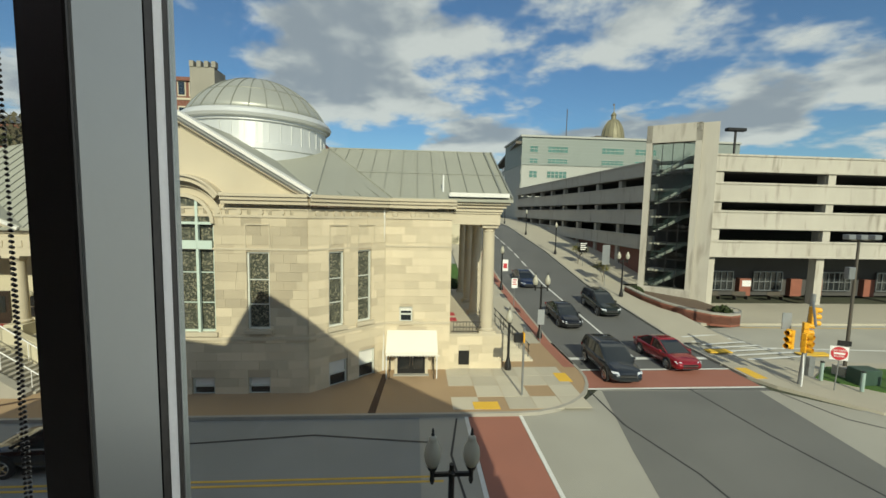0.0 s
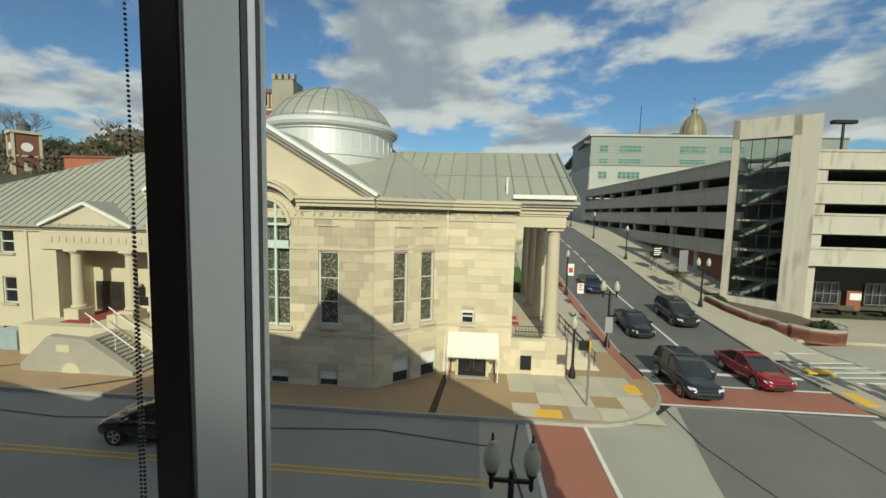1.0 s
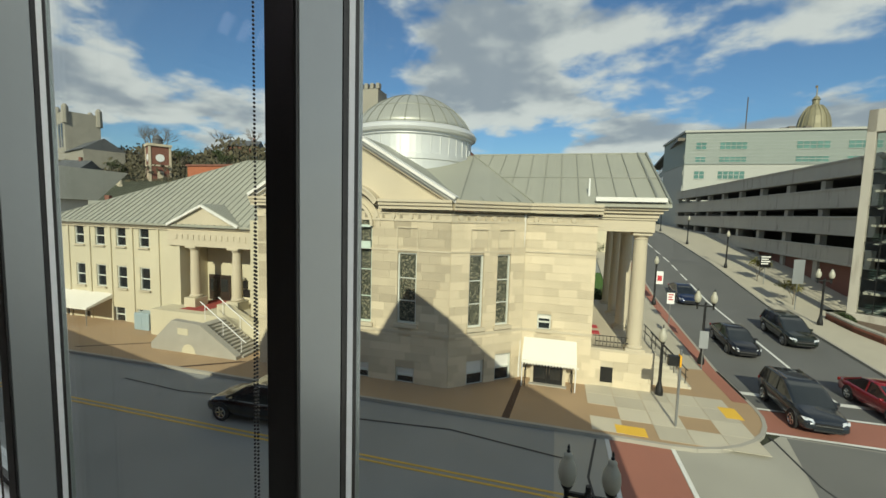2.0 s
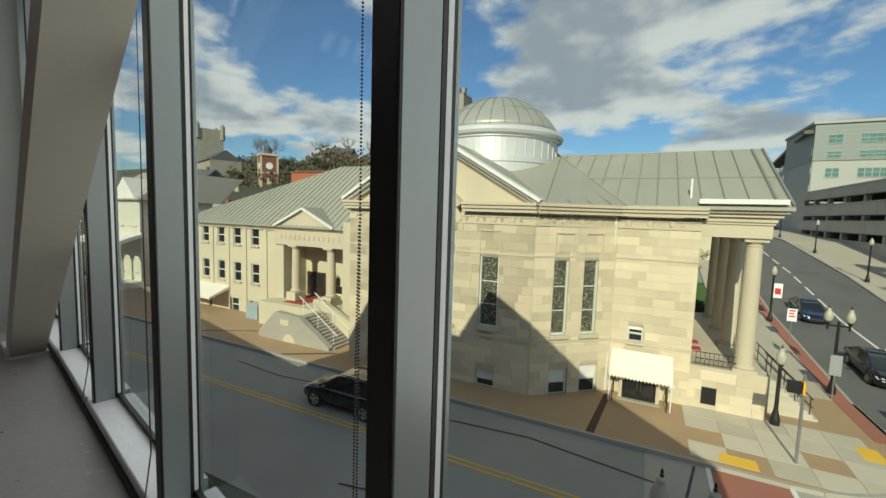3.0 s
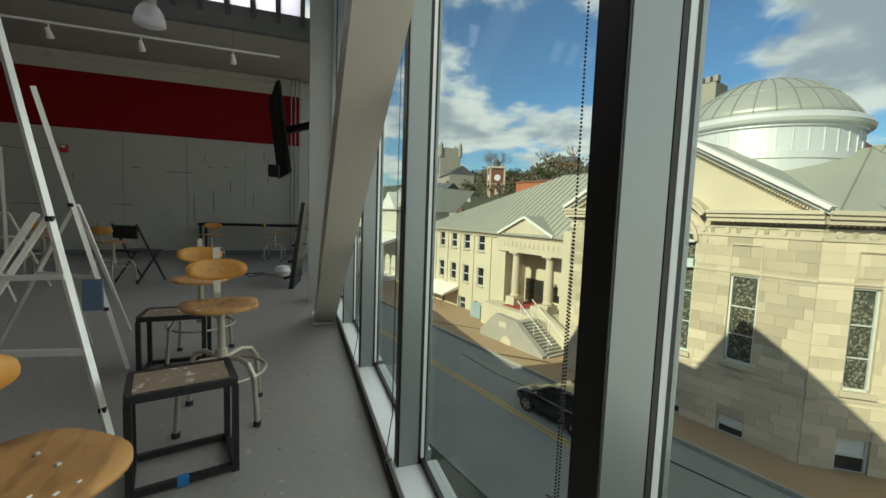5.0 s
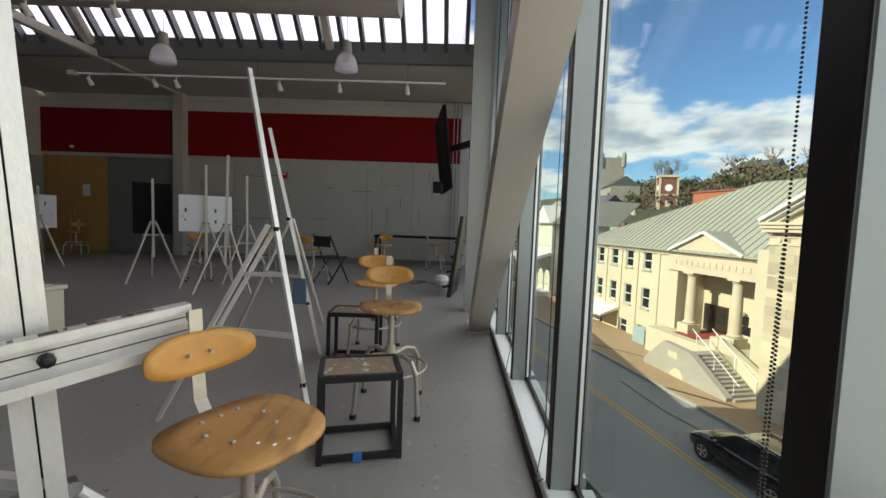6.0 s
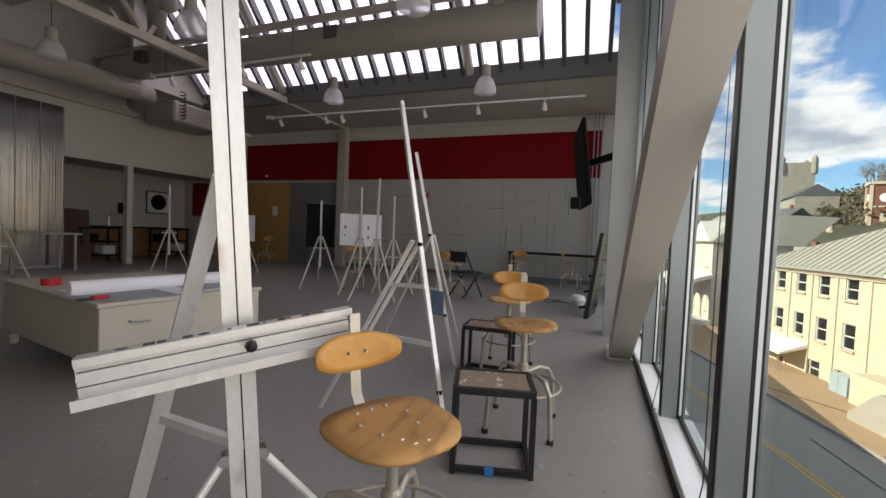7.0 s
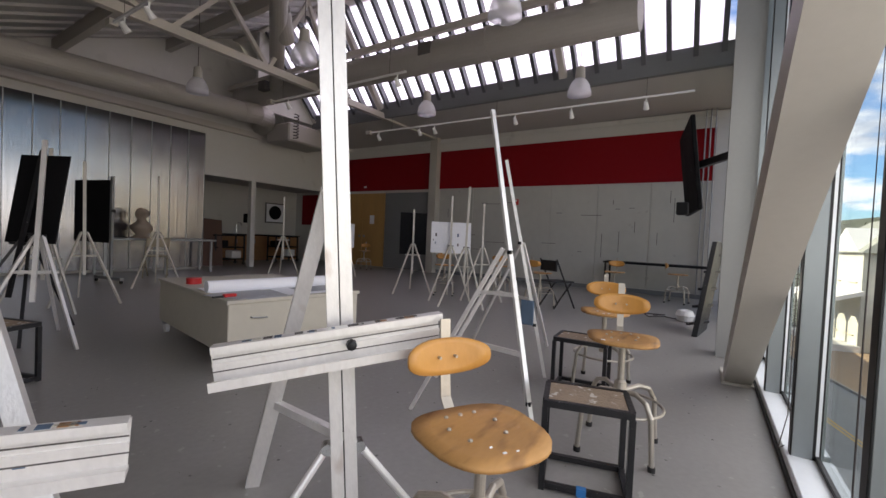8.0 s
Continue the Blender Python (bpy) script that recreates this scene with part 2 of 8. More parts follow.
def cub(bm, x0, x1, y0, y1, z0, z1, bev=0.0):
    r = bmesh.ops.create_cube(bm, size=1)["verts"]
    for v in r:
        v.co = Vector((x0 if v.co.x < 0 else x1, y0 if v.co.y < 0 else y1, z0 if v.co.z < 0 else z1))
    if bev:
        es = list({e for v in r for e in v.link_edges})
        bmesh.ops.bevel(bm, geom=es, offset=bev, segments=1, affect="EDGES")
    return bm


def tube(bm, p, q, r, seg=8, r2=None):
    p, q = Vector(p), Vector(q)
    d = q - p
    m = Matrix.Translation((p + q) / 2) @ d.to_track_quat("Z", "Y").to_matrix().to_4x4()
    bmesh.ops.create_cone(bm, cap_ends=True, segments=seg, radius1=r, radius2=r if r2 is None else r2, depth=d.length, matrix=m)
    return bm


def bar(bm, p, q, w, h, up=(0, 0, 1)):
    """A straight bar of section w x h from p to q."""
    p, q = Vector(p), Vector(q)
    d = (q - p).normalized()
    side = d.cross(Vector(up)).normalized()
    top = side.cross(d)
    vs = [bm.verts.new(c + side * (a * w / 2) + top * (b * h / 2)) for c in (p, q) for a, b in ((-1, -1), (1, -1), (1, 1), (-1, 1))]
    for f in ((3, 2, 1, 0), (4, 5, 6, 7), (0, 1, 5, 4), (1, 2, 6, 5), (2, 3, 7, 6), (3, 0, 4, 7)):
        bm.faces.new([vs[i] for i in f])
    return bm


def path_tube(bm, pts, r, seg=8):
    pts = [Vector(p) for p in pts]
    rings = []
    for i, p in enumerate(pts):
        d = (pts[min(i + 1, len(pts) - 1)] - pts[max(i - 1, 0)]).normalized()
        q = d.to_track_quat("Z", "Y")
        rings.append([bm.verts.new(p + q @ Vector((r * math.cos(k * math.tau / seg), r * math.sin(k * math.tau / seg), 0))) for k in range(seg)])
    for a, b in zip(rings, rings[1:]):
        for k in range(seg):
            bm.faces.new((a[k], a[(k + 1) % seg], b[(k + 1) % seg], b[k]))
    bm.faces.new(rings[0][::-1]), bm.faces.new(rings[-1])
    return bm


def prism(bm, pts, vec):
    """A flat polygon pushed along vec."""
    a = [bm.verts.new(p) for p in pts]
    b = [bm.verts.new(Vector(p) + Vector(vec)) for p in pts]
    bm.faces.new(a), bm.faces.new(b[::-1])
    for i in range(len(a)):
        j = (i + 1) % len(a)
        bm.faces.new((a[j], a[i], b[i], b[j]))
    return bm


def lathe(bm, prof, c, seg=24):
    rings = []
    for r, z in prof:
        rings.append([bm.verts.new((c[0] + r * math.cos(k * math.tau / seg), c[1] + r * math.sin(k * math.tau / seg), c[2] + z)) for k in range(seg)])
    for a, b in zip(rings, rings[1:]):
        for k in range(seg):
            bm.faces.new((a[k], a[(k + 1) % seg], b[(k + 1) % seg], b[k]))
    bm.faces.new(rings[0][::-1]), bm.faces.new(rings[-1])
    return bm


def wall_grid(bm, p0, d, length, z0, z1, holes, thick):
    """A wall from p0 (s, n) along the unit vector d, with openings (u0, u1, z0, z1); it thickens to the left of d."""
    d = Vector((d[0], d[1], 0))
    back = Vector((-d.y, d.x, 0)) * thick
    o = Vector((p0[0], p0[1], 0))
    us = sorted({0, length, *[min(max(h[k], 0), length) for h in holes for k in (0, 1)]})
    zs = sorted({z0, z1, *[min(max(h[k], z0), z1) for h in holes for k in (2, 3)]})
    for u0, u1 in zip(us, us[1:]):
        run = None
        for a, b in [*zip(zs, zs[1:]), (None, None)]:
            um = (u0 + u1) / 2
            hole = a is None or any(h[0] < um < h[1] and h[2] < (a + b) / 2 < h[3] for h in holes)
            if not hole:
                run = (run[0], b) if run else (a, b)
            elif run:
                q = o + d * u0
                prism(bm, [q + Vector((0, 0, run[0])), o + d * u1 + Vector((0, 0, run[0])), o + d * u1 + back + Vector((0, 0, run[0])), q + back + Vector((0, 0, run[0]))], (0, 0, run[1] - run[0]))
                run = None
    return bm


UNIT = None


def blocks(parent, name, p0, d, length, z0, z1, holes, course, lens, material, proud=0.03, most=300):
    """Stones laid in courses on a wall face, each a piece of its own; openings stay free."""
    global UNIT
    if UNIT is None:
        UNIT = bpy.data.meshes.new("piece")
        bm = bmesh.new()
        bmesh.ops.create_cube(bm, size=1)
        bm.to_mesh(UNIT)
        bm.free()
    me = UNIT.copy()
    me.name = name
    me.materials.clear()
    me.materials.append(material)
    rnd = random.Random(int(length * 100) + int(p0[0] * 10))
    ang = math.atan2(d[1], d[0])
    top = parent
    while top.parent:
        top = top.parent
    off = BASE.get(top, Vector((0, 0, 0)))
    rest = bmesh.new()
    n, rows = 0, max(1, round((z1 - z0) / course))
    h = (z1 - z0) / rows
    for r in range(rows):
        za, zb = z0 + r * h, z0 + (r + 1) * h
        u = -rnd.random() * lens * 0.7
        while u < length:
            w = lens * rnd.uniform(0.6, 1.5)
            spans = [(max(u, 0), min(u + w, length))]
            for k in holes:
                if k[2] < zb - 0.03 and k[3] > za + 0.03:
                    nxt = []
                    for a, b in spans:
                        if k[1] <= a or k[0] >= b:
                            nxt.append((a, b))
                        else:
                            if k[0] > a:
                                nxt.append((a, k[0]))
                            if k[1] < b:
                                nxt.append((k[1], b))
                    spans = nxt
            u += w
            for a, b in spans:
                if b - a < 0.08:
                    continue
                um, pr = (a + b) / 2, proud * rnd.uniform(0.8, 1.15)
                c = Vector((p0[0] + d[0] * um + d[1] * pr / 2, p0[1] + d[1] * um - d[0] * pr / 2, (za + zb) / 2)) - off
                m = Matrix.Translation(c) @ Matrix.Rotation(ang, 4, "Z") @ Matrix.Diagonal((b - a - 0.007, pr, h - 0.007, 1))
                if n < most:
                    ob = new(name, me)
                    ob.parent = parent
                    ob.matrix_basis = m
                    n += 1
                else:
                    bmesh.ops.create_cube(rest, size=1, matrix=m)
    if len(rest.verts):
        me2 = bpy.data.meshes.new(name)
        rest.to_mesh(me2)
        me2.materials.append(material)
        ob = new(name, me2)
        ob.parent = parent
        tagged(ob, kind="stuff")
    rest.free()

LATER = []


# ---- ground, streets and pavements ----
def grade(n):
    """The height of the ground: level along the street, climbing beyond."""
    pts = ((-500, -8.3), (28, -8.3), (45, -6.9), (60, -4.6), (85, -1.8), (120, -0.6), (600, 3.0))
    for (a, za), (b, zb) in zip(pts, pts[1:]):
        if n <= b:
            return za + (zb - za) * (n - a) / (b - a)
    return pts[-1][1]


def step01(v):
    v = min(max(v, 0.0), 1.0)
    return v * v * (3 - 2 * v)


def land(s, n):
    if (s > 24.1 and n < 44) or (s > 28.3 and n < 116):
        return -8.3
    return grade(n) + (11.0 * step01((n - 48) / 60) + 8.5 * step01((n - 100) / 22)) * step01((-s - 30) / 50)


def sheet(bm, ss, ns, lift, height=land, keep=None):
    vs = {(i, j): bm.verts.new((s, n, height(s, n) + lift)) for i, s in enumerate(ss) for j, n in enumerate(ns)}
    for i in range(len(ss) - 1):
        for j in range(len(ns) - 1):
            bm.faces.new((vs[i, j], vs[i + 1, j], vs[i + 1, j + 1], vs[i, j + 1]))
    return bm


S_ALL = [-900, -600, -400, -300, -240, -200, -170, -150, -130, -115, -100, -90, -80, -70, -60, -50, -40, -30, -20, -10, 0, 10, 20, 24, 24.3, 28.2, 28.4, 60, 110, 130, 240, 500, 900]
N_ALL = [-60, 0, 9, 18, 28, 36, 43.9, 45, 52, 60, 68, 76, 85, 95, 108, 115.9, 120, 140, 170, 220, 300, 450, 900]
solid("ground", sheet(B(), S_ALL, N_ALL, -0.05), hill_green, "grassy sloping town ground reaching the horizon", "ground", "structure", out=True)


def flat(name, pts, z, thick, material, label="", cat="", kind="structure"):
    return solid(name, prism(B(), [(s, n, z) for s, n in pts], (0, 0, -thick)), material, label, cat, kind, out=True)


flat("road_main", [(-420, 8.6), (300, 8.6), (300, 18.0), (-420, 18.0)], -8.3, 0.04, asphalt_mid, "worn grey asphalt street", "road")
flat("road_junction", [(0.4, 8.62), (34, 8.62), (34, 17.4), (22.8, 17.4), (19.7, 20.3), (10.0, 20.6), (8.8, 19.4), (5.6, 18.06), (0.4, 18.0)], -8.29, 0.03, asphalt_old, "pale worn asphalt junction", "road")
flat("road_patch", [(7.6, 8.64), (17.5, 8.64), (19.0, 20.3), (10.2, 20.5), (8.9, 15.0)], -8.286, 0.02, asphalt_patch, "dark fresh asphalt patch", "road")
road_n = [20.3, 24, 28, 36, 45, 52, 60, 70, 85, 100, 120, 200]
solid("road_hill", sheet(B(), [10.0, 19.7], road_n, -0.0, lambda s, n: grade(n)), asphalt, "dark asphalt street climbing a hill", "road", "structure", out=True)
# pavements with kerbs, raised a step above the road
corner = [(5.0 + 5 * math.sin(a), 23.0 - 5 * math.cos(a)) for a in [i * math.pi / 16 for i in range(9)]]
flat("pavement_church", [(-60, 18.0)] + corner + [(10.0, 28.0), (-60, 28.0)], -8.15, 0.25, tan_paving, "tan paved footway beside the church", "pavement")
kb = B()
edge = [(-60.0, 18.0)] + corner + [(10.0, 28.0)]
for a, b in zip(edge, edge[1:]):
    bar(kb, (a[0], a[1], -8.21), (b[0], b[1], -8.21), 0.17, 0.16)
solid("kerb_church", kb, kerb_stone, "worn pale stone kerb", "kerb", "structure", out=True)
hillwalk = lambda s, n: grade(n) + 0.15
solid("pavement_hill_west", sheet(B(), [5.6, 9.95], [28] + road_n[3:], 0.0, hillwalk), concrete_walk, "concrete footway climbing beside the street", "pavement", "structure", out=True)
solid("brick_strip", sheet(B(), [9.2, 9.93], [23.5, 28] + road_n[3:], 0.012, hillwalk), red_paving, "red brick strip along the kerb", "pavement", "structure", out=True)
kb = B()
for s0 in (9.98, 19.72):
    for a, b in zip(road_n[1:], road_n[2:]):
        bar(kb, (s0, a, grade(a) + 0.08), (s0, b, grade(b) + 0.08), 0.15, 0.18)
solid("kerb_hill", kb, kerb_stone, "concrete kerbs of the climbing street", "kerb", "structure", out=True)
solid("pavement_hill_east", sheet(B(), [19.75, 24.0], [28] + road_n[3:], 0.0, hillwalk), concrete_walk, "concrete footway below the garage", "pavement", "structure", out=True)
solid("pavement_hill_upper", sheet(B(), [24.0, 28.25], road_n[4:-1], 0.0, hillwalk), concrete_walk, "concrete footway against the garage wall", "pavement", "structure", out=True)
flat("pavement_plaza", [(19.7, 22.0), (20.3, 20.6), (22.9, 17.5), (60, 17.5), (60, 20.3), (25, 24.5), (19.7, 25.6)], -8.15, 0.2, concrete_walk, "pale concrete corner footway", "pavement")
flat("road_forecourt", [(19.7, 25.6), (25, 24.5), (60, 20.3), (140, 17.5), (140, 33), (60, 33), (30, 33), (21.5, 31.5), (19.7, 28.2)], -8.25, 0.1, asphalt_old, "pale concrete garage forecourt drive", "road")
flat("pavement_garage", [(24, 33), (140, 33), (140, 41), (28, 41), (24, 38)], -8.05, 0.25, concrete_walk, "concrete footway under the garage", "pavement")
flat("grass_verge", [(23.6, 21.6), (25.5, 19.6), (45, 18.6), (45, 20.6), (26, 23.2)], -8.08, 0.1, grass_green, "short mown grass verge", "grass", "stuff")
solid("lawn", sheet(B(), [-6.0, 0.0, 5.55], [44.0, 48.0, 52.5], 0.12, lambda s, n: grade(n)), grass_green, "sunlit green church lawn", "grass", "stuff", out=True)
solid("drive", sheet(B(), [-6.0, 5.55], [52.6, 56.0, 59.0], 0.08, lambda s, n: grade(n)), asphalt_mid, "narrow asphalt drive behind the lawn", "road", "structure", out=True)


def stripe(name, p, q, w, z, material, label):
    return solid(name, bar(B(), (*p, z), (*q, z), w, 0.006), material, label, "road marking", "structure", out=True)


for dn in (-0.13, 0.13):
    stripe("marking_yellow", (-160, 13.62 + dn), (1.2, 13.62 + dn), 0.11, -8.292, road_yellow, "double yellow centre line, worn")
flat("crossing_red", [(2.65, 9.5), (5.0, 9.5), (5.0, 17.9), (2.65, 17.9)], -8.278, 0.01, red_paving, "red brick-pattern pedestrian crossing", "crossing")
for s0 in (2.55, 5.1):
    stripe("marking_white", (s0, 9.2), (s0, 17.95), 0.16, -8.272, road_white, "white crossing line")
flat("crossing_red_hill", [(9.6, 20.8), (19.6, 20.9), (19.6, 23.3), (9.9, 23.2)], -8.278, 0.01, red_paving, "red brick-pattern pedestrian crossing", "crossing")
stripe("marking_white", (9.5, 20.7), (19.7, 20.75), 0.16, -8.268, road_white, "white crossing line")
stripe("marking_white", (9.9, 23.35), (19.7, 23.4), 0.16, -8.268, road_white, "white crossing line")
stripe("marking_white", (10.1, 25.3), (19.6, 25.3), 0.40, -8.285, road_white, "broad white stop line")
cl = B()
for a, b in zip(road_n[2:-1], road_n[3:]):
    for k in (0, 1):
        m0, m1 = a + (b - a) * k * 0.5, a + (b - a) * (k * 0.5 + (0.5 if b <= 45 else 0.32))
        bar(cl, (14.75, m0, grade(m0) + 0.016), (14.75, m1, grade(m1) + 0.016), 0.17, 0.006)
bar(cl, (14.75, 25.6, -8.288), (14.75, 28, -8.288), 0.14, 0.006)
solid("marking_centre", cl, road_white, "white centre line up the hill", "road marking", "structure", out=True)
for i in range(9):
    stripe("marking_white", (20.0 + i * 0.25, 30.6 - i * 0.75), (22.6 + i * 0.55, 31.2 - i * 0.75), 0.22, -8.02 if i < 3 else -8.12, road_white, "white hatch marking")
stripe("marking_white", (22.0, 27.5), (60, 24.2), 0.14, -8.24, road_white, "white edge line")
stripe("marking_yellow", (28.0, 32.4), (90, 31.0), 0.12, -8.24, road_yellow, "yellow edge line")
# tar-sealed cracks
cr = B()
for pts in (((1.5, 8.8), (1.9, 12), (1.6, 15), (2.1, 17.8)), ((9.5, 20.4), (9.6, 17), (10.6, 13.5), (11.0, 9)), ((15.2, 20.6), (15.6, 16), (16.8, 9)), ((19.9, 20.0), (20.6, 17.2), (23, 15.0), (30, 12.5)),
            ((-14, 16.4), (-9, 16.1), (-4, 16.6), (0.8, 15.9)), ((-9, 10.4), (-5, 11.2), (0, 10.6)), ((-22, 16.2), (-18, 15.9), (-14, 16.4))):
    for a, b in zip(pts, pts[1:]):
        bar(cr, (*a, -8.284), (*b, -8.284), 0.09, 0.004)
solid("road_cracks", cr, crack_tar, "tar-sealed cracks in the asphalt", "road crack", "structure", out=True)
for s0, n0, w, d in ((3.0, 18.35, 1.25, 0.75), (8.2, 21.4, 0.75, 1.2), (19.9, 21.6, 0.75, 1.6), (20.4, 25.9, 1.6, 0.7), (20.2, 31.0, 1.8, 0.7), (26.5, 25.2, 2.2, 0.7)):
    solid("tactile_pad", cub(B(), s0, s0 + w, n0, n0 + d, -8.16, -8.135 if n0 < 25 else -8.10), pad_yellow, "yellow tactile paving pad", "tactile pad", "structure", out=True)


for pts in ([(-1.95, 18.1), (-1.6, 18.1), (-1.3, 22.7), (-1.6, 22.7)], [(-20.6, 18.1), (-20.2, 18.1), (-17.4, 20.0), (-17.8, 20.0)], [(-29.5, 18.6), (-29.2, 18.6), (-25.2, 21.0), (-25.5, 21.0)]):
    flat("drain_strip", pts, -8.146, 0.02, drain_brown, "dark brown drain strip across the footway", "drain")


def slabs(parent):
    """Pale concrete slabs let into the church footway near the corner."""
    rnd = random.Random(4)
    me = UNIT.copy()
    me.materials.clear()
    me.materials.append(concrete_walk)
    for i in range(6):
        for j in range(4):
            s, n = 2.0 + i * 1.35, 18.35 + j * 1.3
            if s > 8.6 or (s + 1 > 8.4 and n < 20) or rnd.random() < 0.12:
                continue
            ob = new("paving_slab", me)
            ob.parent = parent
            ob.matrix_basis = Matrix.Translation((s + 0.66, n + 0.64, -8.15)) @ Matrix.Diagonal((1.33, 1.28, 0.024, 1))


# ---- church ----
church = thing("church", "pale limestone domed church with tall stained-glass windows", "church", (-5, 27, -8.3))
stone_holes_bay = [(5.9 - 1.35, 5.9 + 1.35, -5.05, 0.30), (8.75, 9.82, -4.9, -1.06), (1.97, 3.04, -4.9, -1.06), (6.02, 7.12, -8.25, -7.32), (8.72, 9.79, -8.25, -7.32), (2.0, 3.1, -8.25, -7.32), (4.7, 5.8, -8.25, -7.32)]
P0 = (-16.75, 20.3)
part("wall", wall_grid(B(), P0, (1, 0), 11.65, -8.3, 1.0, stone_holes_bay, 0.5), mortar, church, "recessed mortar bed")
dd = Vector((3.65, 3.0)).normalized()
cu = lambda s: (s + 5.1) / dd.x
holes_ch = [(cu(-4.25), cu(-3.58), -5.02, -1.08), (cu(-2.93), cu(-2.28), -5.02, -1.08), (cu(-4.25), cu(-3.42), -8.25, -6.85), (cu(-2.88), cu(-2.07), -8.25, -6.65)]
part("wall", wall_grid(B(), (-5.1, 20.3), dd, 4.6, -8.3, 1.0, holes_ch, 0.5), mortar, church)
holes_sd = [(0.83, 1.57, -5.33, -4.42), (0.70, 2.40, -8.3, -5.95)]
part("wall", wall_grid(B(), (-1.55, 23.3), (1, 0), 3.75, -8.3, 1.0, holes_sd, 0.5), mortar, church)
part("porch_wall", cub(B(), 1.75, 2.2, 23.8, 37, -8.3, 1.0), limestone_plain, church)
part("porch_base", cub(B(), 2.2, 5.35, 23.4, 37.3, -8.3, -6.05, 0.02), limestone_plain, church)
for args in ((P0, (1, 0), 11.65, stone_holes_bay), ((-5.1, 20.3), dd, 4.6, holes_ch), ((-1.55, 23.3), (1, 0), 3.75, holes_sd)):
    LATER.append(lambda a=args: blocks(church, "stone_block", a[0], a[1], a[2], -8.25, 0.62, a[3], 0.44, 0.95, limestone, most=110))
LATER.append(lambda: blocks(church, "stone_block", (2.2, 23.4), (1, 0), 3.15, -8.25, -6.2, [(0.57, 1.2, -7.9, -7.05)], 0.5, 1.0, limestone))
# string courses, water table and entablature round the bay
run = [(-16.8, 20.28), (-5.08, 20.28), (-1.53, 23.27), (2.2, 23.27)]
for nm, z, w, h in (("string_course", -0.93, 0.09, 0.09), ("water_table", -5.35, 0.12, 0.16), ("architrave", 0.66, 0.12, 0.12), ("architrave", 1.02, 0.08, 0.10)):
    bm = B()
    for a, b in zip(run, run[1:]):
        bar(bm, (*a, z), (*b, z), w, h)
    part(nm, bm, limestone_plain, church)
bm = B()
for a, b in zip(run, run[1:]):
    d = (Vector(b) - Vector(a)).normalized()
    o = Vector((d.y, -d.x)) * 0.02
    bar(bm, (a[0] - o.x * 8, a[1] - o.y * 8, 0.84), (b[0] - o.x * 8, b[1] - o.y * 8, 0.84), 0.3, 0.36)
part("frieze", bm, limestone_plain, church)
bm = B()
for a, b in zip(run, run[1:]):
    L = (Vector(b) - Vector(a)).length
    d = (Vector(b) - Vector(a)).normalized()
    k = 0.5
    while k < L - 0.3:
        c = Vector(a) + d * k + Vector((d.y, -d.x)) * 0.03
        m = Matrix.Translation((c.x, c.y, 0.85)) @ Matrix.Rotation(math.atan2(d.y, d.x), 4, "Z") @ Matrix.Rotation(radians(90), 4, "X")
        bmesh.ops.create_cone(bm, cap_ends=True, segments=14, radius1=0.15, radius2=0.13, depth=0.07, matrix=m)
        for q in (-0.36, -0.30, -0.24):
            e = c + d * (q + 0.75)
            bar(bm, (e.x, e.y, 0.70), (e.x, e.y, 0.99), 0.03, 0.05, up=(d.y, -d.x, 0))
        k += 1.0
tagged(part("frieze_ornament", bm, limestone_plain, church, "carved discs and grooves"), kind="stuff")
bm = B()
k = 0.0
for a, b in zip(run, run[1:]):
    L = (Vector(b) - Vector(a)).length
    d = (Vector(b) - Vector(a)).normalized()
    u = 0.05
    while u < L:
        if not (a[0] + d.x * u < -8.9 and a[0] + d.x * u > -12.8):
            c = Vector(a) + d * u + Vector((d.y, -d.x)) * 0.13
            bar(bm, (c.x, c.y, 1.13), (c.x, c.y, 1.22), 0.09, 0.12, up=(d.y, -d.x, 0))
        u += 0.19
tagged(part("dentils", bm, limestone_plain, church), kind="stuff")
# cornice, broken by the arch over the great window
segs = [((-16.95, 20.1), (-12.72, 20.1)), ((-8.98, 20.1), (-4.98, 20.1)), ((-5.02, 20.08), (-1.40, 23.06)), ((-1.50, 23.05), (2.4, 23.05))]
for a, b in segs:
    bm = B()
    bar(bm, (*a, 1.32), (*b, 1.32), 0.42, 0.18)
    bar(bm, (*a, 1.50), (*b, 1.50), 0.62, 0.17)
    bar(bm, (*a, 1.66), (*b, 1.66), 0.80, 0.15)
    part("cornice", bm, limestone_plain, church, "projecting moulded stone cornice")
def arc_ring(bm, cx, cz, rx, rz, a0, a1, steps, inner, outer, y0, y1):
    """A curved moulding in the wall's plane, between two offsets from an ellipse."""
    rows = []
    for i in range(steps + 1):
        t = radians(a0 + (a1 - a0) * i / steps)
        c, s = math.cos(t), math.sin(t)
        rows.append([bm.verts.new((cx + (rx + k) * c, y, cz + (rz + k) * s)) for k, y in ((inner, y0), (outer, y0), (outer, y1), (inner, y1))])
    for p, q in zip(rows, rows[1:]):
        for k in range(4):
            bm.faces.new((p[k], p[(k + 1) % 4], q[(k + 1) % 4], q[k]))
    bm.faces.new(rows[0][::-1]), bm.faces.new(rows[-1])


bm = B()
arc_ring(bm, -10.85, 0.55, 1.98, 1.80, 32, 148, 28, -0.11, 0.11, 19.83, 20.38)
arc_ring(bm, -10.85, 0.55, 1.98, 1.80, 32, 148, 28, 0.11, 0.22, 19.70, 20.38)
arc_ring(bm, -10.85, 0.28, 1.35, 1.30, 0, 180, 32, 0.42, 0.48, 20.22, 20.32)
part("arch_moulding", bm, limestone_plain, church)
